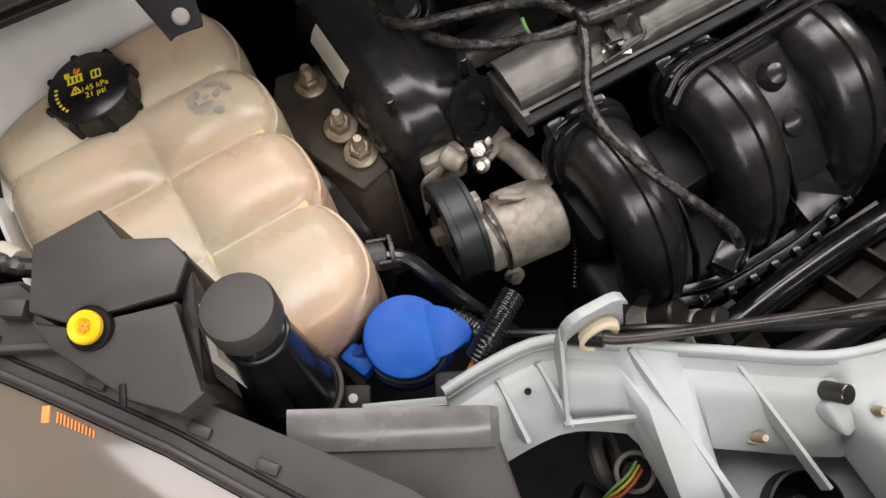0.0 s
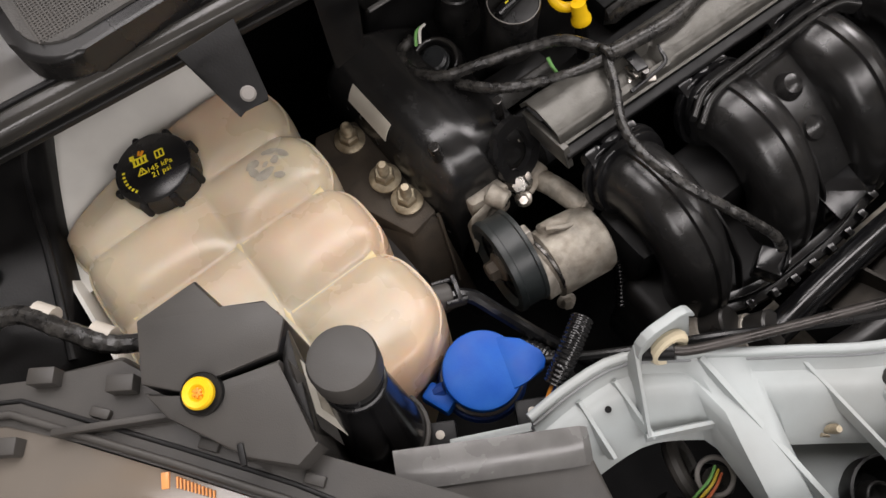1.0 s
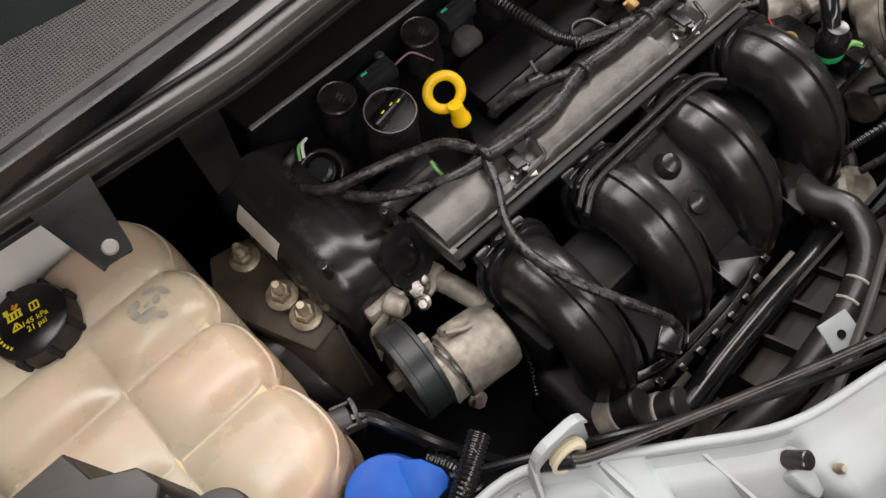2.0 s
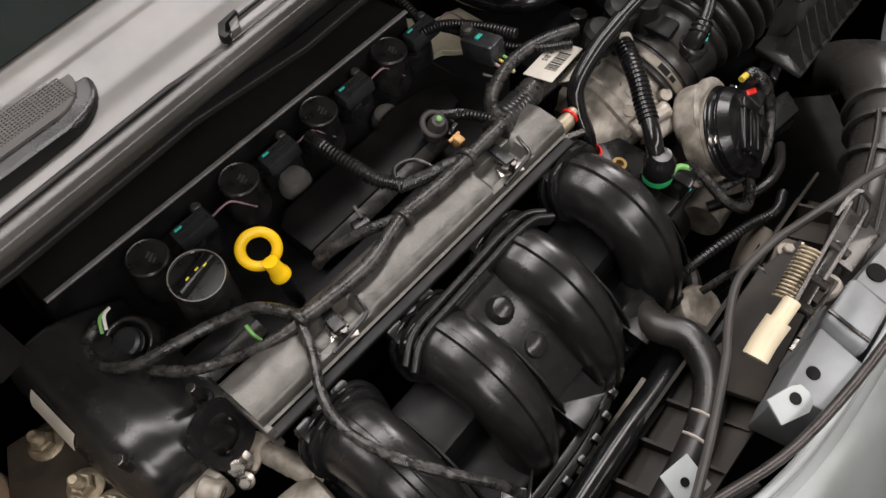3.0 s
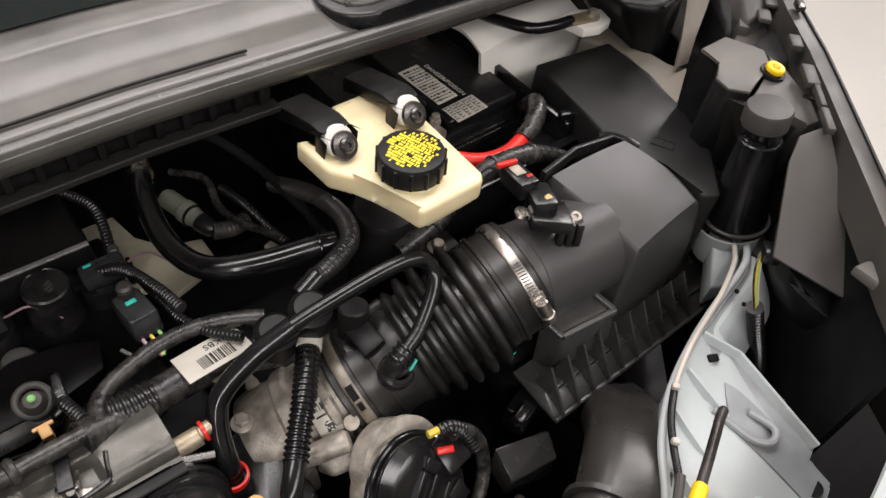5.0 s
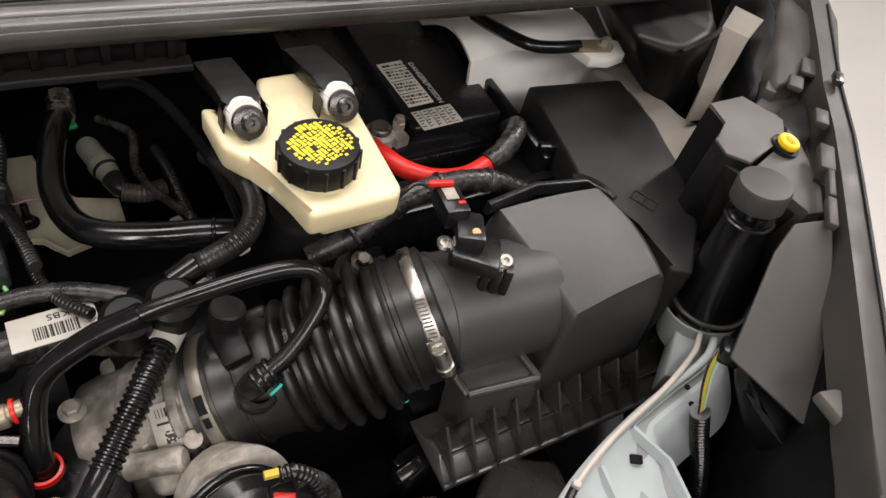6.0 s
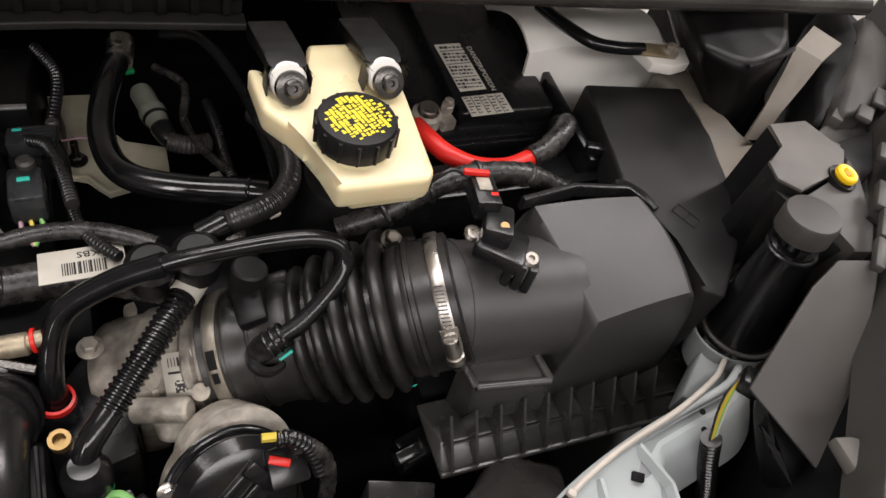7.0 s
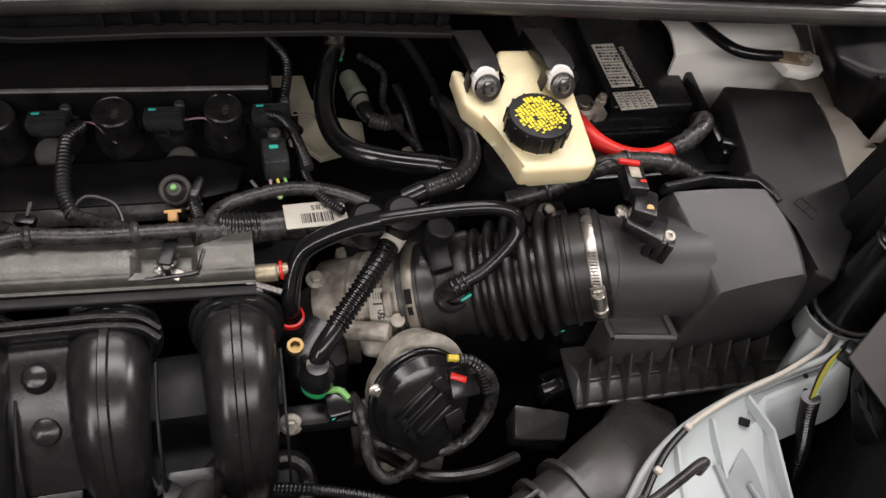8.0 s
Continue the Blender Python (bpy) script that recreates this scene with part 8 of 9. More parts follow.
# ---- white strut tower and inner wing ----
bm = sheet(BM(), lambda u, v: (0.462 + 0.178 * u, 0.212 + 0.15 * v, 0.800 + 0.030 * math.sin(math.pi * min(1, v * 1.2 + 0.12)) + 0.006 * math.sin(u * 7) - 0.03 * max(0, u - 0.85) / 0.15 - 0.07 * max(0, 0.1 - v) / 0.1), 40, 40, 0.004)
tow = solo("strut_tower", bm, WHITE_BODY, "dusty white painted strut tower top", "strut tower", kind="structure")
bm = hull(BM(), [(0.590, 0.205, 0.812), (0.640, 0.203, 0.814), (0.662, 0.190, 0.812), (0.640, 0.165, 0.812), (0.613, 0.146, 0.810), (0.606, 0.178, 0.810), (0.59, 0.21, 0.76), (0.66, 0.20, 0.76), (0.62, 0.14, 0.76)], 0.006, 3)
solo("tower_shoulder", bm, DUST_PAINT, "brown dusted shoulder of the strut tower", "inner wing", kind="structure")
bm = sheet(BM(), lambda u, v: (0.606 - 0.020 * u + (0.012 + 0.050 * u) * v, 0.160 - 0.095 * u + 0.035 * u * v, 0.813 + 0.003 * math.sin(u * 6)), 20, 8, 0.004)
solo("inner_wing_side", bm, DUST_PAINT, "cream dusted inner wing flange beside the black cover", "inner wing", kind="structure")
gs = thing("ground_cable", "black earth cable with a brass lug bolted to the strut tower", "cable", (0.57, 0.22, 0.83))
part("cable", tube(BM(), [(0.478, 0.262, 0.846), (0.486, 0.236, 0.848), (0.503, 0.205, 0.850), (0.525, 0.196, 0.850), (0.552, 0.194, 0.849)], 0.0058, n=12), HOSE_GLOSS, gs)
lug = part("lug", box(BM(), (0.566, 0.191, 0.8490), (0.034, 0.016, 0.004), (0, 0, -12), 0.0015), material("tarnished_brass", (0.30, 0.24, 0.15), 0.5, metal=0.6, vary=0.4), gs)
part("lug_bolt", bolt(BM(), (0.578, 0.188, 0.8495), (0, 0, 1), 0.0055), ALLOY_DULL, gs)
bm = prism(BM(), [(0.548, 0.208), (0.575, 0.210), (0.602, 0.196), (0.596, 0.176), (0.576, 0.172), (0.556, 0.178)], 0.836, 0.8465, bev=0.0015)
solo("earth_plate", bm, WHITE_BODY, "white painted earth point plate", "plate")

# wing liners behind the far headlamp
lin = thing("wing_liner", "glossy black plastic wheel arch liner beside the wing", "liner", (0.66, 0.17, 0.78))
bm = hull(BM(), [(0.575, 0.158, 0.880), (0.603, 0.124, 0.884), (0.662, 0.140, 0.887), (0.700, 0.205, 0.886), (0.628, 0.212, 0.884), (0.612, 0.130, 0.866), (0.654, 0.138, 0.765), (0.700, 0.160, 0.770), (0.668, 0.200, 0.765), (0.70, 0.23, 0.77), (0.600, 0.30, 0.88), (0.78, 0.30, 0.885)], 0.010, 5)
part("bowl", bm, OLD_BLACK, lin)
bm = hull(BM(), [(0.800, 0.215, 0.880), (0.766, 0.152, 0.880), (0.722, 0.112, 0.878), (0.668, 0.078, 0.858), (0.676, 0.104, 0.815), (0.730, 0.160, 0.835), (0.760, 0.215, 0.870), (0.70, 0.08, 0.78), (0.79, 0.20, 0.78), (0.74, 0.19, 0.78)], 0.006, 3)
part("outer_panel", bm, OLD_BLACK, lin)
part("folded_edge", tube(BM(), [(0.603, 0.126, 0.884), (0.634, 0.131, 0.887), (0.662, 0.141, 0.888)], 0.0022, n=10), BLACK_SATIN, lin)


def strip_at(u, v):
    L = [(0.712, 0.172, 0.887), (0.676, 0.150, 0.884), (0.664, 0.136, 0.866), (0.646, 0.118, 0.842), (0.632, 0.104, 0.817)]
    Q = [(0.726, 0.146, 0.887), (0.690, 0.128, 0.884), (0.676, 0.119, 0.866), (0.660, 0.110, 0.842), (0.650, 0.102, 0.817)]
    k = u * 4
    i = min(int(k), 3)
    return Vector(L[i]).lerp(Vector(L[i + 1]), k - i).lerp(Vector(Q[i]).lerp(Vector(Q[i + 1]), k - i), v)


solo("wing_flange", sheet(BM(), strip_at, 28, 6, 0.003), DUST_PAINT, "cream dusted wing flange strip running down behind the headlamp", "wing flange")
bm = hull(BM(), [(0.800, 0.190, 0.886), (0.785, 0.134, 0.890), (0.758, 0.104, 0.888), (0.692, 0.066, 0.884), (0.669, 0.070, 0.878), (0.735, 0.125, 0.880), (0.78, 0.21, 0.82), (0.78, 0.13, 0.82), (0.69, 0.06, 0.82), (0.67, 0.07, 0.82)], 0.004, 3)
led = thing("wing_ledge", "dusty grey plastic ledge inside the wing edge", "wing ledge", (0.74, 0.12, 0.82))
part("ledge", bm, DUSTY_GREY, led)
part("ledge_block", box(BM(), (0.684, 0.062, 0.885), (0.020, 0.013, 0.006), (0, 0, 40), 0.002), DUSTY_GREY, led)
part("ledge_block", box(BM(), (0.712, 0.074, 0.888), (0.026, 0.014, 0.005), (0, 0, 40), 0.002), DUSTY_GREY, led)
orl = thing("lamp_outer_rail", "dusty dark plastic rail along the outer lamp edge", "rail", (0.62, -0.03, 0.80))
edge_out = [(0.860, 0.200), (0.822, 0.158), (0.793, 0.116), (0.717, 0.048), (0.621, -0.058), (0.566, -0.116), (0.472, -0.208), (0.440, -0.240)]
edge_in = [(0.425, -0.232), (0.456, -0.202), (0.520, -0.138), (0.577, -0.080), (0.612, -0.044), (0.648, -0.006), (0.690, 0.044), (0.738, 0.094), (0.792, 0.150), (0.815, 0.200)]
part("rail", prism(BM(), edge_out + edge_in, 0.86, 0.898, bev=0.002), DUSTY_GREY, orl)
# shade inside the wing is painted as near-black
part("outer_skin", sweep(BM(), even([Vector((x - 0.005, y + 0.004, 0.655)) for x, y in edge_out], 0.02), round_section(0.006, 0.41, 0.2, 3)), DEEP, orl, "inner side of the wing below the rail, near-black for shade")
part("rail_groove", sweep(BM(), [(x + 0.012, y - 0.010, 0.8985) for x, y in edge_in[1:9]], round_section(0.003, 0.003)), BLACK_MATT, orl)
part("web", hull(BM(), [(0.60, -0.02, 0.868), (0.64, 0.045, 0.872), (0.70, 0.055, 0.874), (0.66, 0.012, 0.876), (0.60, -0.02, 0.82), (0.64, 0.045, 0.82), (0.70, 0.055, 0.82), (0.66, 0.012, 0.82)], 0.003), BLACK_MATT, orl)
for x, y, w_, l_, a in ((0.650, 0.010, 0.020, 0.014, 44), (0.614, -0.028, 0.030, 0.015, 44), (0.594, -0.050, 0.030, 0.007, 44), (0.570, -0.072, 0.030, 0.009, 44)):
    part("stop_block", box(BM(), (x, y, 0.896), (w_, l_ * 0.8, 0.007), (0, 0, a), 0.0015), DUSTY_GREY, orl)
for x, y in ((0.699, 0.040),):
    part("spring_clip", box(BM(), (x, y, 0.904), (0.016, 0.008, 0.006), (0, 0, 44), 0.001), DARK_STEEL, orl, "plated spring clip")
part("lens_panel", prism(BM(), [(-0.006, 0.006), (0.062, 0.052), (0.086, 0.062), (0.112, 0.052), (0.100, 0.036), (0.070, -0.004), (0.028, -0.062), (0.012, -0.054)], -0.004, 0, pose(0.474, -0.124, 0.835, 20, -22, 0), 0.0015), LENS_GREY, orl, "dull grey lens panel")
part("lower_shell", hull(BM(), [(0.476, -0.122, 0.822), (0.505, -0.108, 0.832), (0.560, -0.086, 0.846), (0.540, -0.126, 0.832), (0.492, -0.176, 0.804), (0.480, -0.158, 0.806), (0.565, -0.105, 0.72), (0.62, -0.07, 0.70), (0.58, -0.15, 0.66), (0.545, -0.225, 0.66), (0.53, -0.200, 0.70)], 0.006, 3), BLACK_MATT, orl)
lgt = thing("lamp_mount_lug", "grey plastic lamp mounting lug with a round pin", "lug", (0.478, -0.19, 0.84))
part("arm", hull(BM(), [(0.470, -0.168, 0.872), (0.484, -0.172, 0.874), (0.500, -0.208, 0.876), (0.468, -0.212, 0.874), (0.470, -0.168, 0.862), (0.484, -0.172, 0.862), (0.500, -0.208, 0.862), (0.468, -0.212, 0.862)], 0.003), LIGHT_GREY, lgt)
part("pin", lathe(BM(), (0.480, -0.196, 0.872), (0, -0.1, 1), [(0, 0), (0.0095, 0), (0.0095, 0.008), (0.0075, 0.010), (0, 0.010)], 24), LIGHT_GREY, lgt)

# cup and wires below the bump post
cup = thing("post_cup", "white painted steel bracket cupping the foot of the bump post", "bracket", (0.54, -0.06, 0.70))
part("cup", lathe(BM(), (0.5415, -0.0550, 0.756), (-0.07, 0.14, 1), [(0.0275, -0.02), (0.0300, 0.006), (0.0325, 0.0185), (0.0318, 0.0200), (0.0290, 0.016), (0.0270, -0.02)], 44), FRAME, cup)
part("rim_plate", hull(BM(), [(0.522, -0.047, 0.775), (0.526, -0.071, 0.773), (0.544, -0.077, 0.774), (0.566, -0.066, 0.778), (0.548, -0.084, 0.768), (0.522, -0.060, 0.766), (0.545, -0.072, 0.760), (0.56, -0.066, 0.764)], 0.0015), FRAME, cup)
part("side_plate", hull(BM(), [(0.522, -0.046, 0.774), (0.527, -0.072, 0.772), (0.546, -0.081, 0.740), (0.520, -0.097, 0.738), (0.492, -0.083, 0.738), (0.526, -0.046, 0.750), (0.535, -0.060, 0.70), (0.50, -0.08, 0.70)], 0.002), FRAME, cup)
part("rear_plate", hull(BM(), [(0.556, -0.066, 0.756), (0.596, -0.053, 0.756), (0.575, -0.086, 0.750), (0.553, -0.089, 0.748), (0.556, -0.066, 0.72), (0.596, -0.053, 0.72), (0.575, -0.086, 0.72)], 0.002), DUST_PAINT, cup, "dust covered rear plate")
ws = thing("lamp_harness", "corrugated black sleeve with yellow and blue wires", "cable sleeve", (0.51, -0.12, 0.70))
part("sleeve", tube(BM(), [(0.500, -0.172, 0.660), (0.486, -0.152, 0.715), (0.468, -0.139, 0.760), (0.458, -0.131, 0.788)], 0.0060, n=14, ribs=0.0014, pitch=0.0045), BLACK_GLOSS, ws)
for i, m_ in enumerate((PLUG_GREY, YELLOW_WIRE, YELLOW_WIRE, GREEN_WIRE, PALE)):
    part("lead", tube(BM(), [(0.456 + 0.0012 * i, -0.132, 0.787), (0.459 + 0.0018 * i, -0.120, 0.805), (0.464 + 0.002 * i, -0.112, 0.818), (0.474 + 0.001 * i, -0.107, 0.824), (0.486, -0.105, 0.82)], 0.0009, n=6), m_, ws)
part("plug", box(BM(), (0.481, -0.112, 0.824), (0.018, 0.016, 0.014), (0, 10, 40), 0.003), BLACK_SATIN, ws, "black plug at the end of the wires")
wire("wing_cable", [(0.524, -0.070, 0.772), (0.508, -0.081, 0.776), (0.494, -0.089, 0.777), (0.455, -0.103, 0.777), (0.400, -0.117, 0.777), (0.365, -0.129, 0.778), (0.344, -0.138, 0.780)], 0.0023, PALE, "pale grey cable clipped along the carrier rim", n=10)
wire("rim_cable", [(0.346, -0.137, 0.780), (0.322, -0.152, 0.781), (0.304, -0.168, 0.782), (0.286, -0.186, 0.784), (0.262, -0.203, 0.786)], 0.0030, BLACK_SATIN, "thin black cable along the carrier rim")
for p in ((0.344, -0.138, 0.786), (0.306, -0.167, 0.788)):
    solo("cable_clip", box(BM(), (p[0], p[1], p[2] - 0.003), (0.006, 0.007, 0.007), (0, 0, 40), 0.003), PALE, "pale plastic cable clip on the carrier rim", "clip", "cable clips")
wire("latch_cable", [(0.285, -0.186, 0.79), (0.245, -0.208, 0.792), (0.204, -0.216, 0.79), (0.165, -0.203, 0.79), (0.124, -0.186, 0.79), (0.100, -0.178, 0.785), (0.070, -0.165, 0.77), (0.040, -0.155, 0.765), (0.002, -0.150, 0.755), (-0.030, -0.160, 0.75), (-0.060, -0.175, 0.745), (-0.095, -0.188, 0.742), (-0.142, -0.203, 0.742), (-0.19, -0.216, 0.742), (-0.24, -0.23, 0.73)], 0.0037, DUSTY_GREY, "dusty grey-black cable sweeping round the latch", n=10)

# ---- bonnet latch ----
lat = thing("bonnet_latch", "plated steel bonnet latch with spring and cream cable nipple", "bonnet latch", (0.0, -0.2, 0.74))
part("cream_sleeve", tube(BM(), [(-0.083, -0.188, 0.808), (-0.071, -0.187, 0.814), (-0.057, -0.187, 0.822)], 0.0088, n=18), CREAM, lat, "cream nylon sleeve")
part("sleeve_tip", rod(BM(), (-0.058, -0.187, 0.8215), (-0.042, -0.187, 0.829), 0.0060), CREAM, lat)
P, turns = [], 14
for i in range(turns * 10 + 1):
    a = 2 * math.pi * i / 10
    k = i / (turns * 10)
    c = Vector((-0.034 + 0.037 * k, -0.182 + 0.003 * k, 0.812 + 0.018 * k))
    R = axes((0.037, 0.003, 0.018))
    P.append(c + R @ Vector((0.0068 * math.cos(a), 0.0068 * math.sin(a), 0)))
part("spring", tube(BM(), P, 0.0011, n=6, sub=1), ZINC, lat)
bm = BM()
for a, b in (((-0.045, -0.189, 0.826), (0.050, -0.183, 0.837)), ((-0.010, -0.197, 0.822), (0.052, -0.196, 0.834)), ((-0.050, -0.204, 0.806), (0.010, -0.206, 0.802))):
    rod(bm, a, b, 0.0016, n=8)
part("pull_rod", bm, DARK_STEEL, lat)
bm = BM()
hull(bm, [(0.030, -0.186, 0.800), (0.075, -0.184, 0.805), (0.070, -0.215, 0.800), (0.030, -0.212, 0.795), (0.030, -0.186, 0.796), (0.075, -0.184, 0.801), (0.070, -0.215, 0.796), (0.03, -0.212, 0.791)], 0.001)
tube(bm, [(0.036, -0.181, 0.832), (0.052, -0.181, 0.838), (0.062, -0.186, 0.838), (0.056, -0.197, 0.836), (0.040, -0.199, 0.832)], 0.0024, n=8)
part("latch_plate", bm, DARK_STEEL, lat)
bm = BM()
hull(bm, [(-0.078, -0.216, 0.784), (-0.018, -0.214, 0.786), (-0.024, -0.252, 0.782), (-0.072, -0.252, 0.780), (-0.078, -0.216, 0.70), (-0.018, -0.214, 0.70), (-0.024, -0.252, 0.70), (-0.072, -0.252, 0.70)], 0.003)
hull(bm, [(-0.016, -0.213, 0.796), (0.028, -0.214, 0.797), (0.022, -0.246, 0.793), (-0.020, -0.246, 0.792), (-0.022, -0.212, 0.70), (0.030, -0.212, 0.70), (0.024, -0.250, 0.70), (-0.024, -0.250, 0.70)], 0.004, 3)
hull(bm, [(0.030, -0.217, 0.790), (0.078, -0.222, 0.792), (0.076, -0.240, 0.790), (0.026, -0.246, 0.788), (0.030, -0.217, 0.70), (0.078, -0.222, 0.70), (0.076, -0.240, 0.70), (0.026, -0.246, 0.70)], 0.003)
part("carrier_bracket", bm, FRAME_DARK, lat)
part("pressed_groove", tube(BM(), [(-0.010, -0.2125, 0.7955), (-0.012, -0.222, 0.7963), (-0.013, -0.232, 0.7950), (-0.013, -0.245, 0.7925)], 0.0016, n=8), DARK_STEEL, lat)
part("plate_hole", lathe(BM(), (-0.054, -0.226, 0.7835), (0, -0.1, 1), [(0, 0), (0.0050, 0), (0.0050, 0.0012), (0, 0.0012)], 20), DEEP, lat)
part("side_hole", lathe(BM(), (0.044, -0.2265, 0.7900), (0, -0.1, 1), [(0, 0), (0.0075, 0), (0.0075, 0.0018), (0, 0.0018)], 24), DEEP, lat)
part("pivot_cup", lathe(BM(), (0.010, -0.206, 0.780), (0.1, 0.25, 1), [(0, 0), (0.0095, 0), (0.0100, 0.014), (0.0085, 0.016), (0.0055, 0.016), (0.005, 0.010), (0, 0.010)], 26), ALLOY, lat, "plated pivot cup")
part("brass_rod", rod(BM(), (-0.055, -0.205, 0.795), (0.004, -0.205, 0.798), 0.0016, n=8), STEEL, lat)
bm = BM()
hull(bm, [(-0.030, -0.192, 0.806), (0.035, -0.190, 0.812), (0.037, -0.197, 0.812), (-0.028, -0.199, 0.806), (-0.030, -0.192, 0.799), (0.035, -0.190, 0.806), (0.037, -0.197, 0.806), (-0.028, -0.199, 0.799)], 0.001)
for k in (-0.026, -0.002, 0.030):
    rod(bm, (k, -0.203, 0.806 + 0.08 * k), (k, -0.186, 0.808 + 0.08 * k), 0.0042, n=12)
part("pivot_arm", bm, DARK_STEEL, lat)
bm = BM()
prism(bm, [(-0.016, -0.009), (0.006, -0.010), (0.012, -0.006), (0.0135, 0.001), (0.011, 0.008), (0.004, 0.010), (-0.016, 0.009)], 0, 0.003, Matrix.Translation((-0.093, -0.222, 0.802)) @ pose(0, 0, 0, 15, 0, -25), 0.0008)
part("white_tab", bm, FRAME, lat)
part("tab_hole", lathe(BM(), (-0.091, -0.222, 0.8056), (0, -0.25, 1), [(0, 0), (0.0042, 0), (0.0042, 0.0006), (0, 0.0006)], 18), DEEP, lat)
bm = BM()
prism(bm, [(-0.016, -0.013), (0.014, -0.015), (0.016, 0.012), (-0.012, 0.014)], 0, 0.002, Matrix.Translation((-0.153, -0.198, 0.724)) @ pose(0, 0, 0, 12, 0, -10), 0.0006)
solo("pipe_tab", bm, FRAME, "pale steel tab with a hole on the hose", "bracket")
bm = lathe(BM(), (-0.154, -0.199, 0.7268), (0, -0.2, 1), [(0, 0), (0.0035, 0), (0.0035, 0.0005), (0, 0.0005)], 14)
solo("tab_eyelet", bm, DEEP, "dark eyelet in the steel tab", "eyelet")

# yellow latch lever and bumper top
bm = BM()
hull(bm, [(0.036, -0.262, 0.862), (0.066, -0.258, 0.866), (0.072, -0.272, 0.862), (0.044, -0.285, 0.856), (0.036, -0.262, 0.850), (0.066, -0.258, 0.852), (0.072, -0.272, 0.850), (0.044, -0.285, 0.846)], 0.004, 3)
rod(bm, (0.050, -0.270, 0.855), (0.046, -0.262, 0.80), 0.006)
solo("release_lever", bm, YELLOW, "yellow bonnet release lever above the carrier", "lever")
bm = sheet(BM(), lambda u, v: (-0.60 + 1.2 * u, -0.302 - 0.14 * v + 0.092 * abs(2 * u - 1) ** 2.1, 0.832 - 0.01 * v - 0.05 * v * v), 40, 6, 0.004)
solo("bumper_top", bm, FRAME, "silver grey painted bumper top edge", "bumper", kind="structure")

# ---- hoses, fan shroud and pipes in front of the engine ----
sh = thing("fan_shroud", "dusty dark grey plastic fan shroud", "fan shroud", (0.0, -0.19, 0.60))
bm = sheet(BM(), lambda u, v: (-0.20 + 0.40 * u, -0.150 - 0.075 * v, 0.640 + 0.030 * v + 0.02 * math.sin(math.pi * u)), 30, 10, 0.004)
part("panel", bm, SHROUD, sh)
bm = sheet(BM(), lambda u, v: (-0.22 + 0.44 * u, -0.150, 0.668 - 0.12 * v + 0.02 * math.sin(math.pi * u)), 20, 4, 0.003)
part("skirt", bm, SHROUD, sh)
bm = prism(BM(), [(0.0, -0.158), (0.053, -0.157), (0.104, -0.172), (0.100, -0.203), (0.040, -0.208), (-0.055, -0.216), (-0.064, -0.188), (-0.023, -0.176)], 0.700, 0.708, bev=0.002)
part("cover_plate", bm, SHROUD, sh, "flat dusty plate")
for i in range(9):
    x = -0.17 + 0.042 * i
    part("stiffening_rib", hull(BM(), [(x, -0.150, 0.672), (x + 0.003, -0.150, 0.672), (x + 0.012, -0.222, 0.692), (x + 0.015, -0.222, 0.692), (x, -0.150, 0.65), (x + 0.003, -0.150, 0.65), (x + 0.012, -0.222, 0.66), (x + 0.015, -0.222, 0.66)], 0), SHROUD, sh)
part("motor_ring", torus(BM(), (0.02, -0.150, 0.62), (0, 1, 0.2), 0.055, 0.008, 40, 10), BLACK_MATT, sh)
rh = thing("radiator_hose", "thick dusty black radiator hose with pale paint strokes", "hose", (-0.1, -0.18, 0.66))
part("hose", tube(BM(), [(-0.005, -0.075, 0.66), (-0.035, -0.112, 0.682), (-0.032, -0.142, 0.690), (-0.050, -0.172, 0.690), (-0.088, -0.190, 0.688), (-0.141, -0.198, 0.682), (-0.20, -0.200, 0.675), (-0.27, -0.19, 0.64)], 0.0140, n=20), RUBBER, rh)
wire("coolant_pipe", [(-0.025, -0.142, 0.655), (-0.075, -0.146, 0.665), (-0.130, -0.146, 0.672), (-0.20, -0.148, 0.672), (-0.26, -0.152, 0.66), (-0.31, -0.15, 0.62)], 0.0125, HOSE_GLOSS, "shiny black coolant pipe across the front", "pipe", n=18)
for x, y, z in ((-0.088, -0.190, 0.688), (-0.108, -0.194, 0.686)):
    bm = tube(BM(), [(x + 0.001, y + 0.0132, z + 0.0050), (x, y + 0.0085, z + 0.0115), (x, y + 0.002, z + 0.0142), (x, y - 0.003, z + 0.0138)], 0.0014, n=6)
    part("paint_band", bm, PALE, rh, "pale paint stroke")
for p, q in (((-0.304, -0.110, 0.650), (-0.295, -0.117, 0.662)), ((-0.278, -0.136, 0.650), (-0.270, -0.142, 0.662))):
    ob = thing("hose_joint", "dusty hose joint with a bright clamp", "hose joint", p, group="hose joints")
    part("hose", rod(BM(), Vector(p) - (Vector(q) - Vector(p)) * 1.5, Vector(q) + (Vector(q) - Vector(p)) * 1.2, 0.016), RUBBER, ob)
    dd = (Vector(q) - Vector(p)).normalized()
    part("clamp", lathe(BM(), p, dd, [(0.016, -0.004), (0.0176, -0.003), (0.0180, 0.005), (0.0176, 0.014), (0.016, 0.015)], 28), ALLOY, ob, "bright steel clamp band")
bm = sheet(BM(), lambda u, v: (-0.16 + 0.10 * u, -0.128 - 0.03 * v, 0.60 + 0.03 * u), 6, 4, 0.004)
solo("block_casting", bm, ALLOY_DULL, "dull cast aluminium web below the manifold", "casting")
bm = sheet(BM(), lambda u, v: (-0.30 + 0.09 * u, -0.13 - 0.05 * v, 0.585 + 0.02 * u), 6, 4, 0.004)
solo("belt_casting", bm, ALLOY_DULL, "dull cast housing beside the drive belt", "casting")
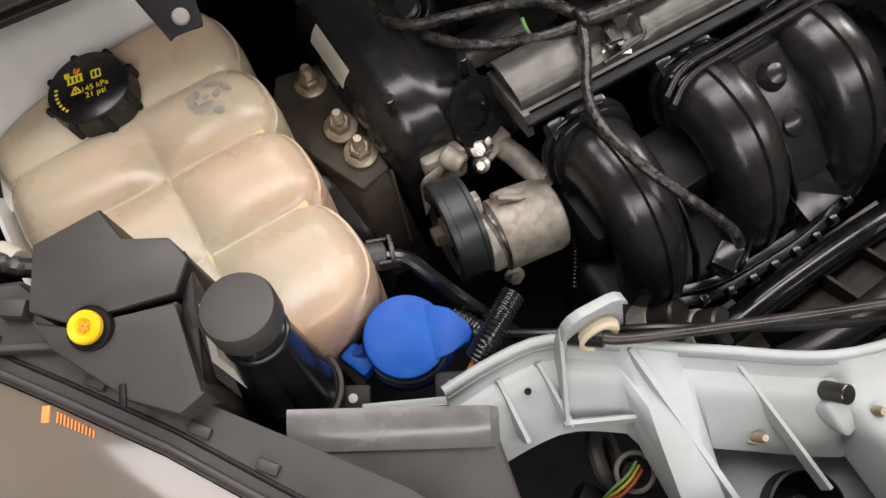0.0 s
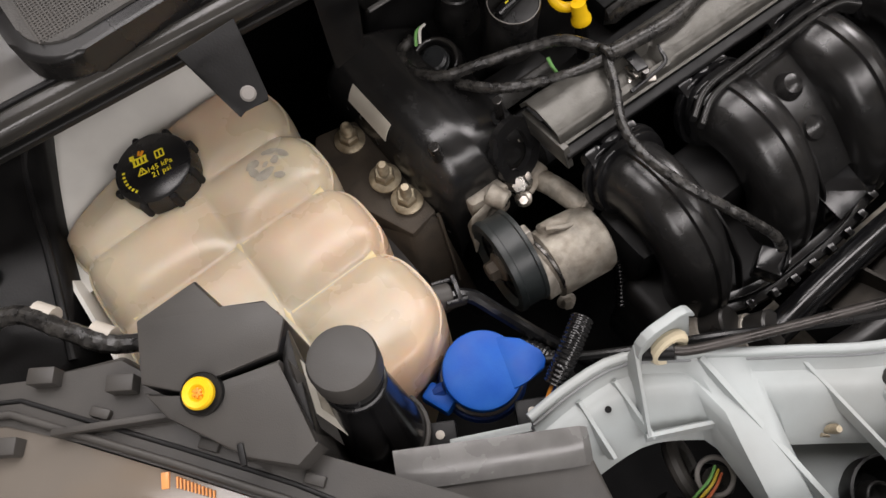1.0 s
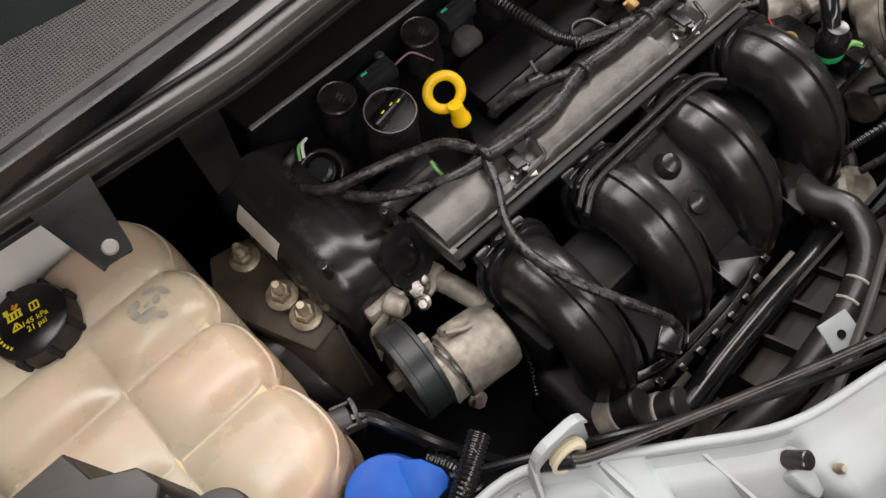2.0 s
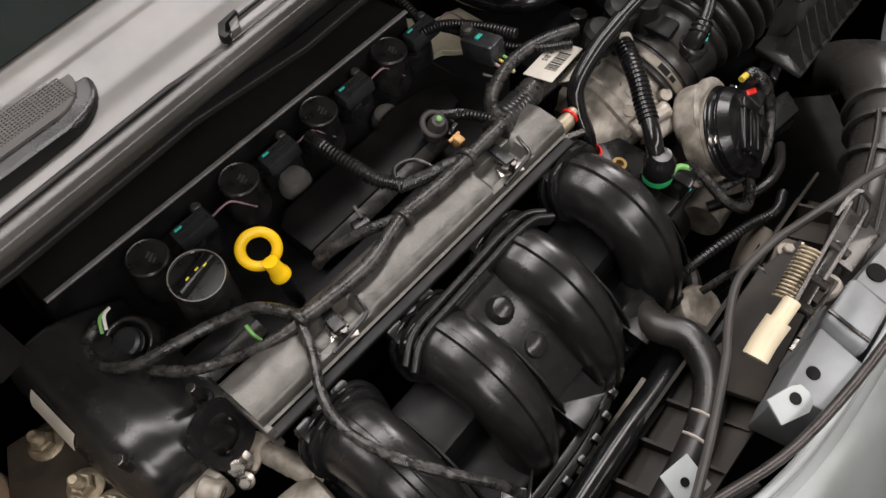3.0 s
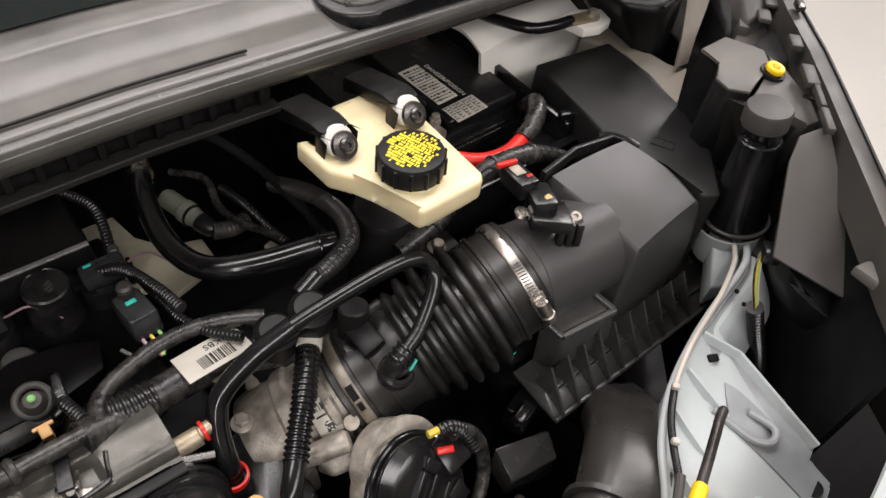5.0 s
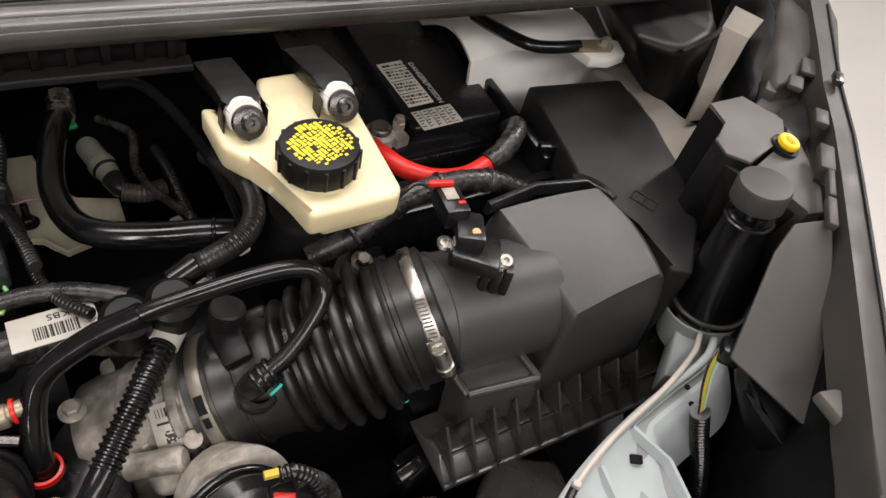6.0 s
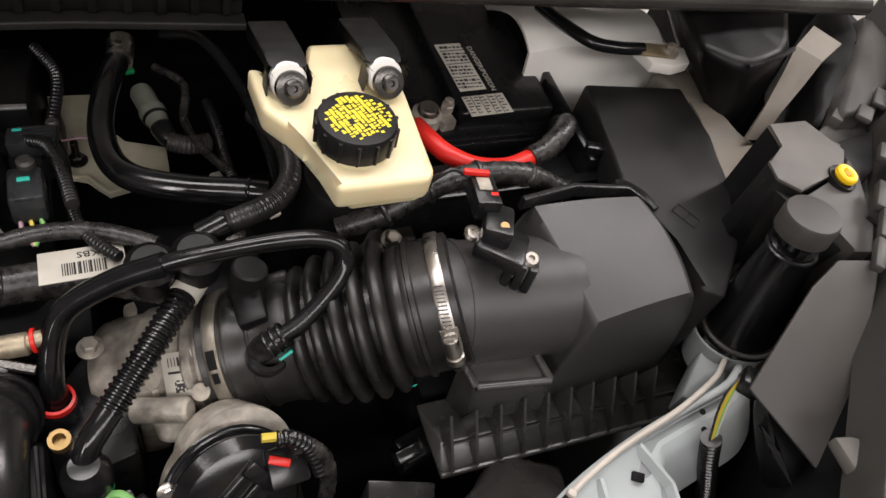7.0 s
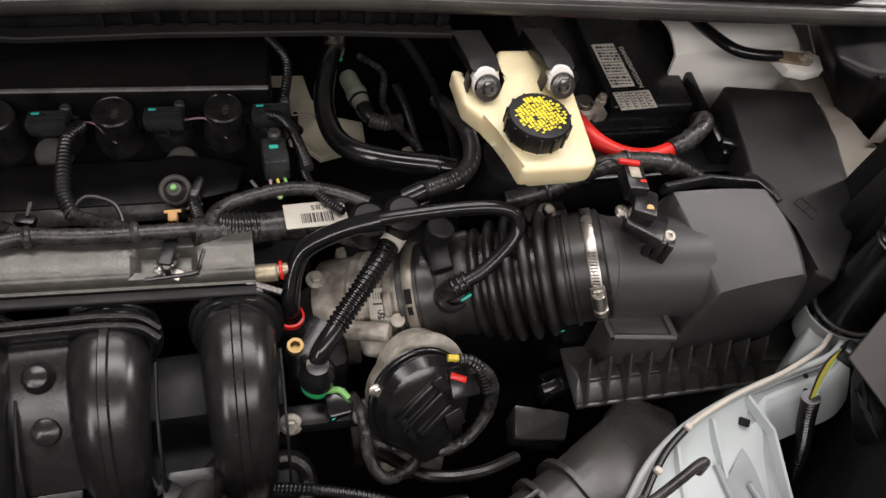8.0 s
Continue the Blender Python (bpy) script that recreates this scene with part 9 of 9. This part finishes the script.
bm = BM()
torus(bm, (0.035, -0.100, 0.655), (0.3, -0.4, 0.8), 0.024, 0.008)
solo("hose_loop", bm, RUBBER, "small dusty rubber hose loop", "hose")
bm = lathe(BM(), (0.015, -0.118, 0.61), (0.2, -0.4, 0.9), [(0, 0), (0.024, 0), (0.024, 0.045), (0.02, 0.05), (0, 0.05)], 24)
solo("thermostat_housing", bm, ALLOY_DULL, "dull grey thermostat housing", "housing")
bm = hull(BM(), [(0.070, -0.140, 0.675), (0.120, -0.130, 0.685), (0.115, -0.155, 0.690), (0.065, -0.158, 0.680), (0.07, -0.135, 0.64), (0.125, -0.125, 0.64), (0.12, -0.155, 0.64), (0.065, -0.16, 0.64)], 0.008, 3)
solo("starter_housing", bm, MOUNT, "dusty cast housing behind the fan shroud", "housing")

# ---- rear of the engine: plate, heater hoses, sensors ----
bm = BM()
prism(bm, [(0.0610, 0.3280), (0.0960, 0.3270), (0.1000, 0.2900), (0.1180, 0.2650), (0.1510, 0.2560), (0.1500, 0.2190), (0.1180, 0.2120), (0.1010, 0.2070), (0.0930, 0.2170), (0.0870, 0.2270), (0.0720, 0.2300), (0.0680, 0.2550), (0.0620, 0.2800)], 0.703, 0.708, bev=0.0012)
lbr = thing("lift_bracket", "pale cream bracket plate at the engine end", "bracket", (0.10, 0.24, 0.70))
part("upper_plate", bm, CREAM_PLATE, lbr)
part("turned_edge", sweep(BM(), [(0.0730, 0.2300, 0.708), (0.0870, 0.2275, 0.708), (0.0935, 0.2175, 0.708), (0.1010, 0.2080, 0.708), (0.1180, 0.2130, 0.708)], round_section(0.003, 0.006)), CREAM_PLATE, lbr)
part("plate_stud", bolt(BM(), (0.0800, 0.2480, 0.708), (0, 0, 1), 0.0055, stud=0.018), DARK_STEEL, lbr, "dark stud through the plate")
part("cam_end_cover", hull(BM(), [(0.058, 0.290, 0.730), (0.072, 0.290, 0.730), (0.072, 0.235, 0.730), (0.058, 0.235, 0.730), (0.058, 0.290, 0.70), (0.074, 0.290, 0.70), (0.074, 0.235, 0.70), (0.058, 0.235, 0.70)], 0.003), OLD_BLACK, lbr, "black end cover against the plate")
hh = thing("heater_hose", "shiny black heater hose with a crimped silver end", "hose", (0.12, 0.22, 0.74))
part("hose", tube(BM(), [(0.1235, 0.302, 0.770), (0.1150, 0.275, 0.775), (0.1060, 0.235, 0.780), (0.1030, 0.200, 0.784), (0.1080, 0.166, 0.790), (0.1225, 0.1436, 0.7960), (0.1520, 0.128, 0.800), (0.1885, 0.117, 0.803), (0.205, 0.112, 0.803)], 0.0098, n=18, sub=7), HOSE_GLOSS, hh)
part("foil_end", tube(BM(), [(0.1265, 0.318, 0.774), (0.126, 0.310, 0.773), (0.1245, 0.302, 0.772), (0.123, 0.296, 0.772)], 0.0105, n=14, lump=0.4), STEEL, hh, "crimped silver foil end")
part("crimp", torus(BM(), (0.192, 0.1160, 0.803), (1, -0.3, 0), 0.0095, 0.0016), HOSE_GLOSS, hh)
bh = thing("braided_hose", "black braided hose curving to the intake pipe", "hose", (0.19, 0.12, 0.76))
part("hose", tube(BM(), [(0.222, 0.240, 0.755), (0.2300, 0.205, 0.772), (0.2310, 0.165, 0.790), (0.2240, 0.125, 0.805), (0.2080, 0.0985, 0.8130), (0.1832, 0.0880, 0.8120), (0.168, 0.0880, 0.806)], 0.0078, n=16, ribs=0.0004, pitch=0.002), RUBBER, bh)
part("ferrule", rod(BM(), (0.174, 0.088, 0.809), (0.154, 0.084, 0.801), 0.0092), HOSE_GLOSS, bh)
bm = BM()
lathe(bm, (0.150, 0.066, 0.790), (0, -0.1, 1), [(0, 0), (0.015, 0), (0.015, 0.016), (0.0165, 0.017), (0.0165, 0.021), (0.012, 0.025), (0, 0.026)], 26)
lathe(bm, (0.122, 0.068, 0.782), (0, -0.1, 1), [(0, 0), (0.015, 0), (0.015, 0.016), (0.0165, 0.017), (0.0165, 0.021), (0.012, 0.025), (0, 0.026)], 26)
box(bm, (0.136, 0.067, 0.785), (0.03, 0.012, 0.012), (0, -15, 0), 0.002)
solo("hose_coupling", bm, OLD_BLACK, "twin black hose coupling", "coupling")
os_ = thing("oxygen_sensor_plug", "grey green sensor plug on the bracket plate", "sensor plug", (0.14, 0.25, 0.74))
part("shell", lathe(BM(), (0.136, 0.285, 0.748), (0.25, -1, 0), [(0, 0), (0.008, 0), (0.0095, 0.004), (0.0095, 0.024), (0.011, 0.026), (0.011, 0.034), (0.0085, 0.038), (0.0085, 0.046), (0, 0.046)], 20), material("grey_green_nylon", (0.20, 0.21, 0.17), 0.5), os_)
part("seal", torus(BM(), (0.1445, 0.251, 0.748), (0.25, -1, 0), 0.0095, 0.0016), BLACK_SATIN, os_)
part("boot", lathe(BM(), (0.147, 0.240, 0.748), (0.3, -1, 0), [(0, 0), (0.009, 0), (0.008, 0.014), (0.005, 0.018), (0, 0.018)], 16), BLACK_SATIN, os_)
part("green_tag", box(BM(), (0.128, 0.305, 0.752), (0.012, 0.006, 0.004), (0, 0, 10), 0.001), GREEN, os_)
wire("mesh_sleeve", [(0.150, 0.222, 0.750), (0.165, 0.218, 0.748), (0.182, 0.222, 0.745)], 0.0075, DUSTY_GREY, "short grey braided sleeve", "cable sleeve", n=12, ribs=0.0006, pitch=0.003)
wire("speed_lead", [(0.190, 0.285, 0.73), (0.191, 0.24, 0.745), (0.190, 0.19, 0.755), (0.192, 0.165, 0.76)], 0.0038, BLACK_SATIN, "corrugated black lead behind the engine", n=10, ribs=0.0009, pitch=0.0036)
wire("rear_lead", [(0.16, 0.33, 0.77), (0.19, 0.31, 0.78), (0.214, 0.26, 0.77), (0.225, 0.20, 0.76), (0.228, 0.15, 0.75)], 0.0048, BLACK_SATIN, "thin black lead behind the engine")
wire("rear_pipe", [(-0.02, 0.33, 0.80), (0.03, 0.325, 0.812), (0.08, 0.33, 0.815), (0.16, 0.34, 0.82), (0.25, 0.345, 0.82)], 0.006, BLACK_SATIN, "black pipe under the scuttle", "pipe")
for p, m_ in (((0.182, 0.175, 0.752), PAPER), ((0.205, 0.10, 0.80), PALE)):
    solo("tie_tag", box(BM(), p, (0.010, 0.012, 0.004), (10, 20, 30), 0.001), m_, "small pale cable tie tag", "tag", "tie tags")
bm = BM()
box(bm, (0.155, 0.105, 0.66), (0.10, 0.10, 0.14), bev=0.01)
gbx = thing("gearbox_top", "gearbox below the hoses, its casing near-black to stand for deep shade", "gearbox", (0.155, 0.095, 0.62))
# casing coloured for the shade under the hoses
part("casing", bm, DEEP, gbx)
part("breather", lathe(BM(), (0.185, 0.125, 0.728), (0, 0, 1), [(0, 0), (0.007, 0), (0.007, 0.010), (0.009, 0.011), (0.009, 0.018), (0, 0.020)], 18), DARK_STEEL, gbx)
bm = BM()
rod(bm, (0.178, 0.05, 0.77), (0.182, 0.055, 0.80), 0.012)
box(bm, (0.182, 0.035, 0.775), (0.02, 0.03, 0.03), (0, -20, 0), 0.003)
solo("pressure_sensor", bm, BLACK_MATT, "black pressure sensor behind the intake pipe", "sensor")
bm = BM()
box(bm, (0.30, 0.115, 0.70), (0.05, 0.06, 0.10), bev=0.004)
mcy = thing("master_cylinder", "dark brake master cylinder below the reservoir", "brake cylinder", (0.28, 0.115, 0.65))
part("block", bm, SHROUD, mcy)
part("barrel", lathe(BM(), (0.26, 0.12, 0.70), (0, 0, 1), [(0, 0), (0.03, 0), (0.03, 0.10), (0.026, 0.106), (0, 0.11)], 24), OLD_BLACK, mcy)
part("pipe_union", bolt(BM(), (0.302, 0.094, 0.752), (0, -0.3, 1), 0.006), ALLOY_DULL, mcy)

# loose leads and castings in the gap between manifold and air duct
wire("fan_lead", [(0.02, -0.10, 0.66), (0.06, -0.115, 0.685), (0.10, -0.128, 0.690), (0.14, -0.140, 0.680), (0.19, -0.135, 0.65)], 0.0042, BLACK_SATIN, "corrugated black fan lead in front of the engine", n=10, ribs=0.001, pitch=0.004)
wire("fan_lead", [(0.03, -0.128, 0.665), (0.05, -0.142, 0.690), (0.055, -0.160, 0.705), (0.05, -0.178, 0.70)], 0.0035, TAPE, "taped black lead beside the bonnet latch", n=10, lump=0.3)
wire("vacuum_pipe", [(0.12, -0.085, 0.66), (0.155, -0.115, 0.675), (0.20, -0.118, 0.668), (0.245, -0.105, 0.65)], 0.0055, RUBBER, "thin dusty rubber pipe below the throttle body", "pipe")
ob = thing("starter_motor", "dusty dark starter motor below the throttle body", "starter motor", (0.16, -0.05, 0.58))
part("case", lathe(BM(), (0.10, -0.045, 0.610), (1, 0.05, 0), [(0, 0), (0.034, 0), (0.036, 0.004), (0.036, 0.10), (0.030, 0.106), (0, 0.106)], 32), SHROUD, ob)
part("solenoid", lathe(BM(), (0.12, -0.085, 0.635), (1, 0.05, 0), [(0, 0), (0.020, 0), (0.021, 0.003), (0.021, 0.055), (0.012, 0.060), (0, 0.060)], 26), ALLOY_DULL, ob)
part("terminal_nut", bolt(BM(), (0.185, -0.083, 0.640), (1, 0.05, 0.2), 0.0055, stud=0.006), STEEL, ob)
ob = thing("heater_pipe_bracket", "dusty grey bracket with a bolt beside the latch", "bracket", (0.085, -0.15, 0.67))
part("plate", hull(BM(), [(0.070, -0.162, 0.698), (0.100, -0.156, 0.702), (0.104, -0.172, 0.704), (0.074, -0.180, 0.700), (0.070, -0.162, 0.695), (0.100, -0.156, 0.699), (0.104, -0.172, 0.701), (0.074, -0.180, 0.697)], 0.001), MOUNT, ob)
part("bolt", bolt(BM(), (0.088, -0.168, 0.703), (0, -0.1, 1), 0.0055), ALLOY_DULL, ob)
# leads behind the engine
wire("rear_lead", [(0.06, 0.33, 0.76), (0.075, 0.29, 0.765), (0.070, 0.25, 0.76), (0.062, 0.23, 0.755)], 0.004, BLACK_SATIN, "thin black lead behind the engine", n=10, ribs=0.0009, pitch=0.0036)
wire("rear_lead", [(0.15, 0.30, 0.76), (0.17, 0.27, 0.765), (0.165, 0.235, 0.76), (0.172, 0.20, 0.765), (0.185, 0.17, 0.77)], 0.0034, TAPE, "thin black lead behind the engine", n=8, lump=0.3)
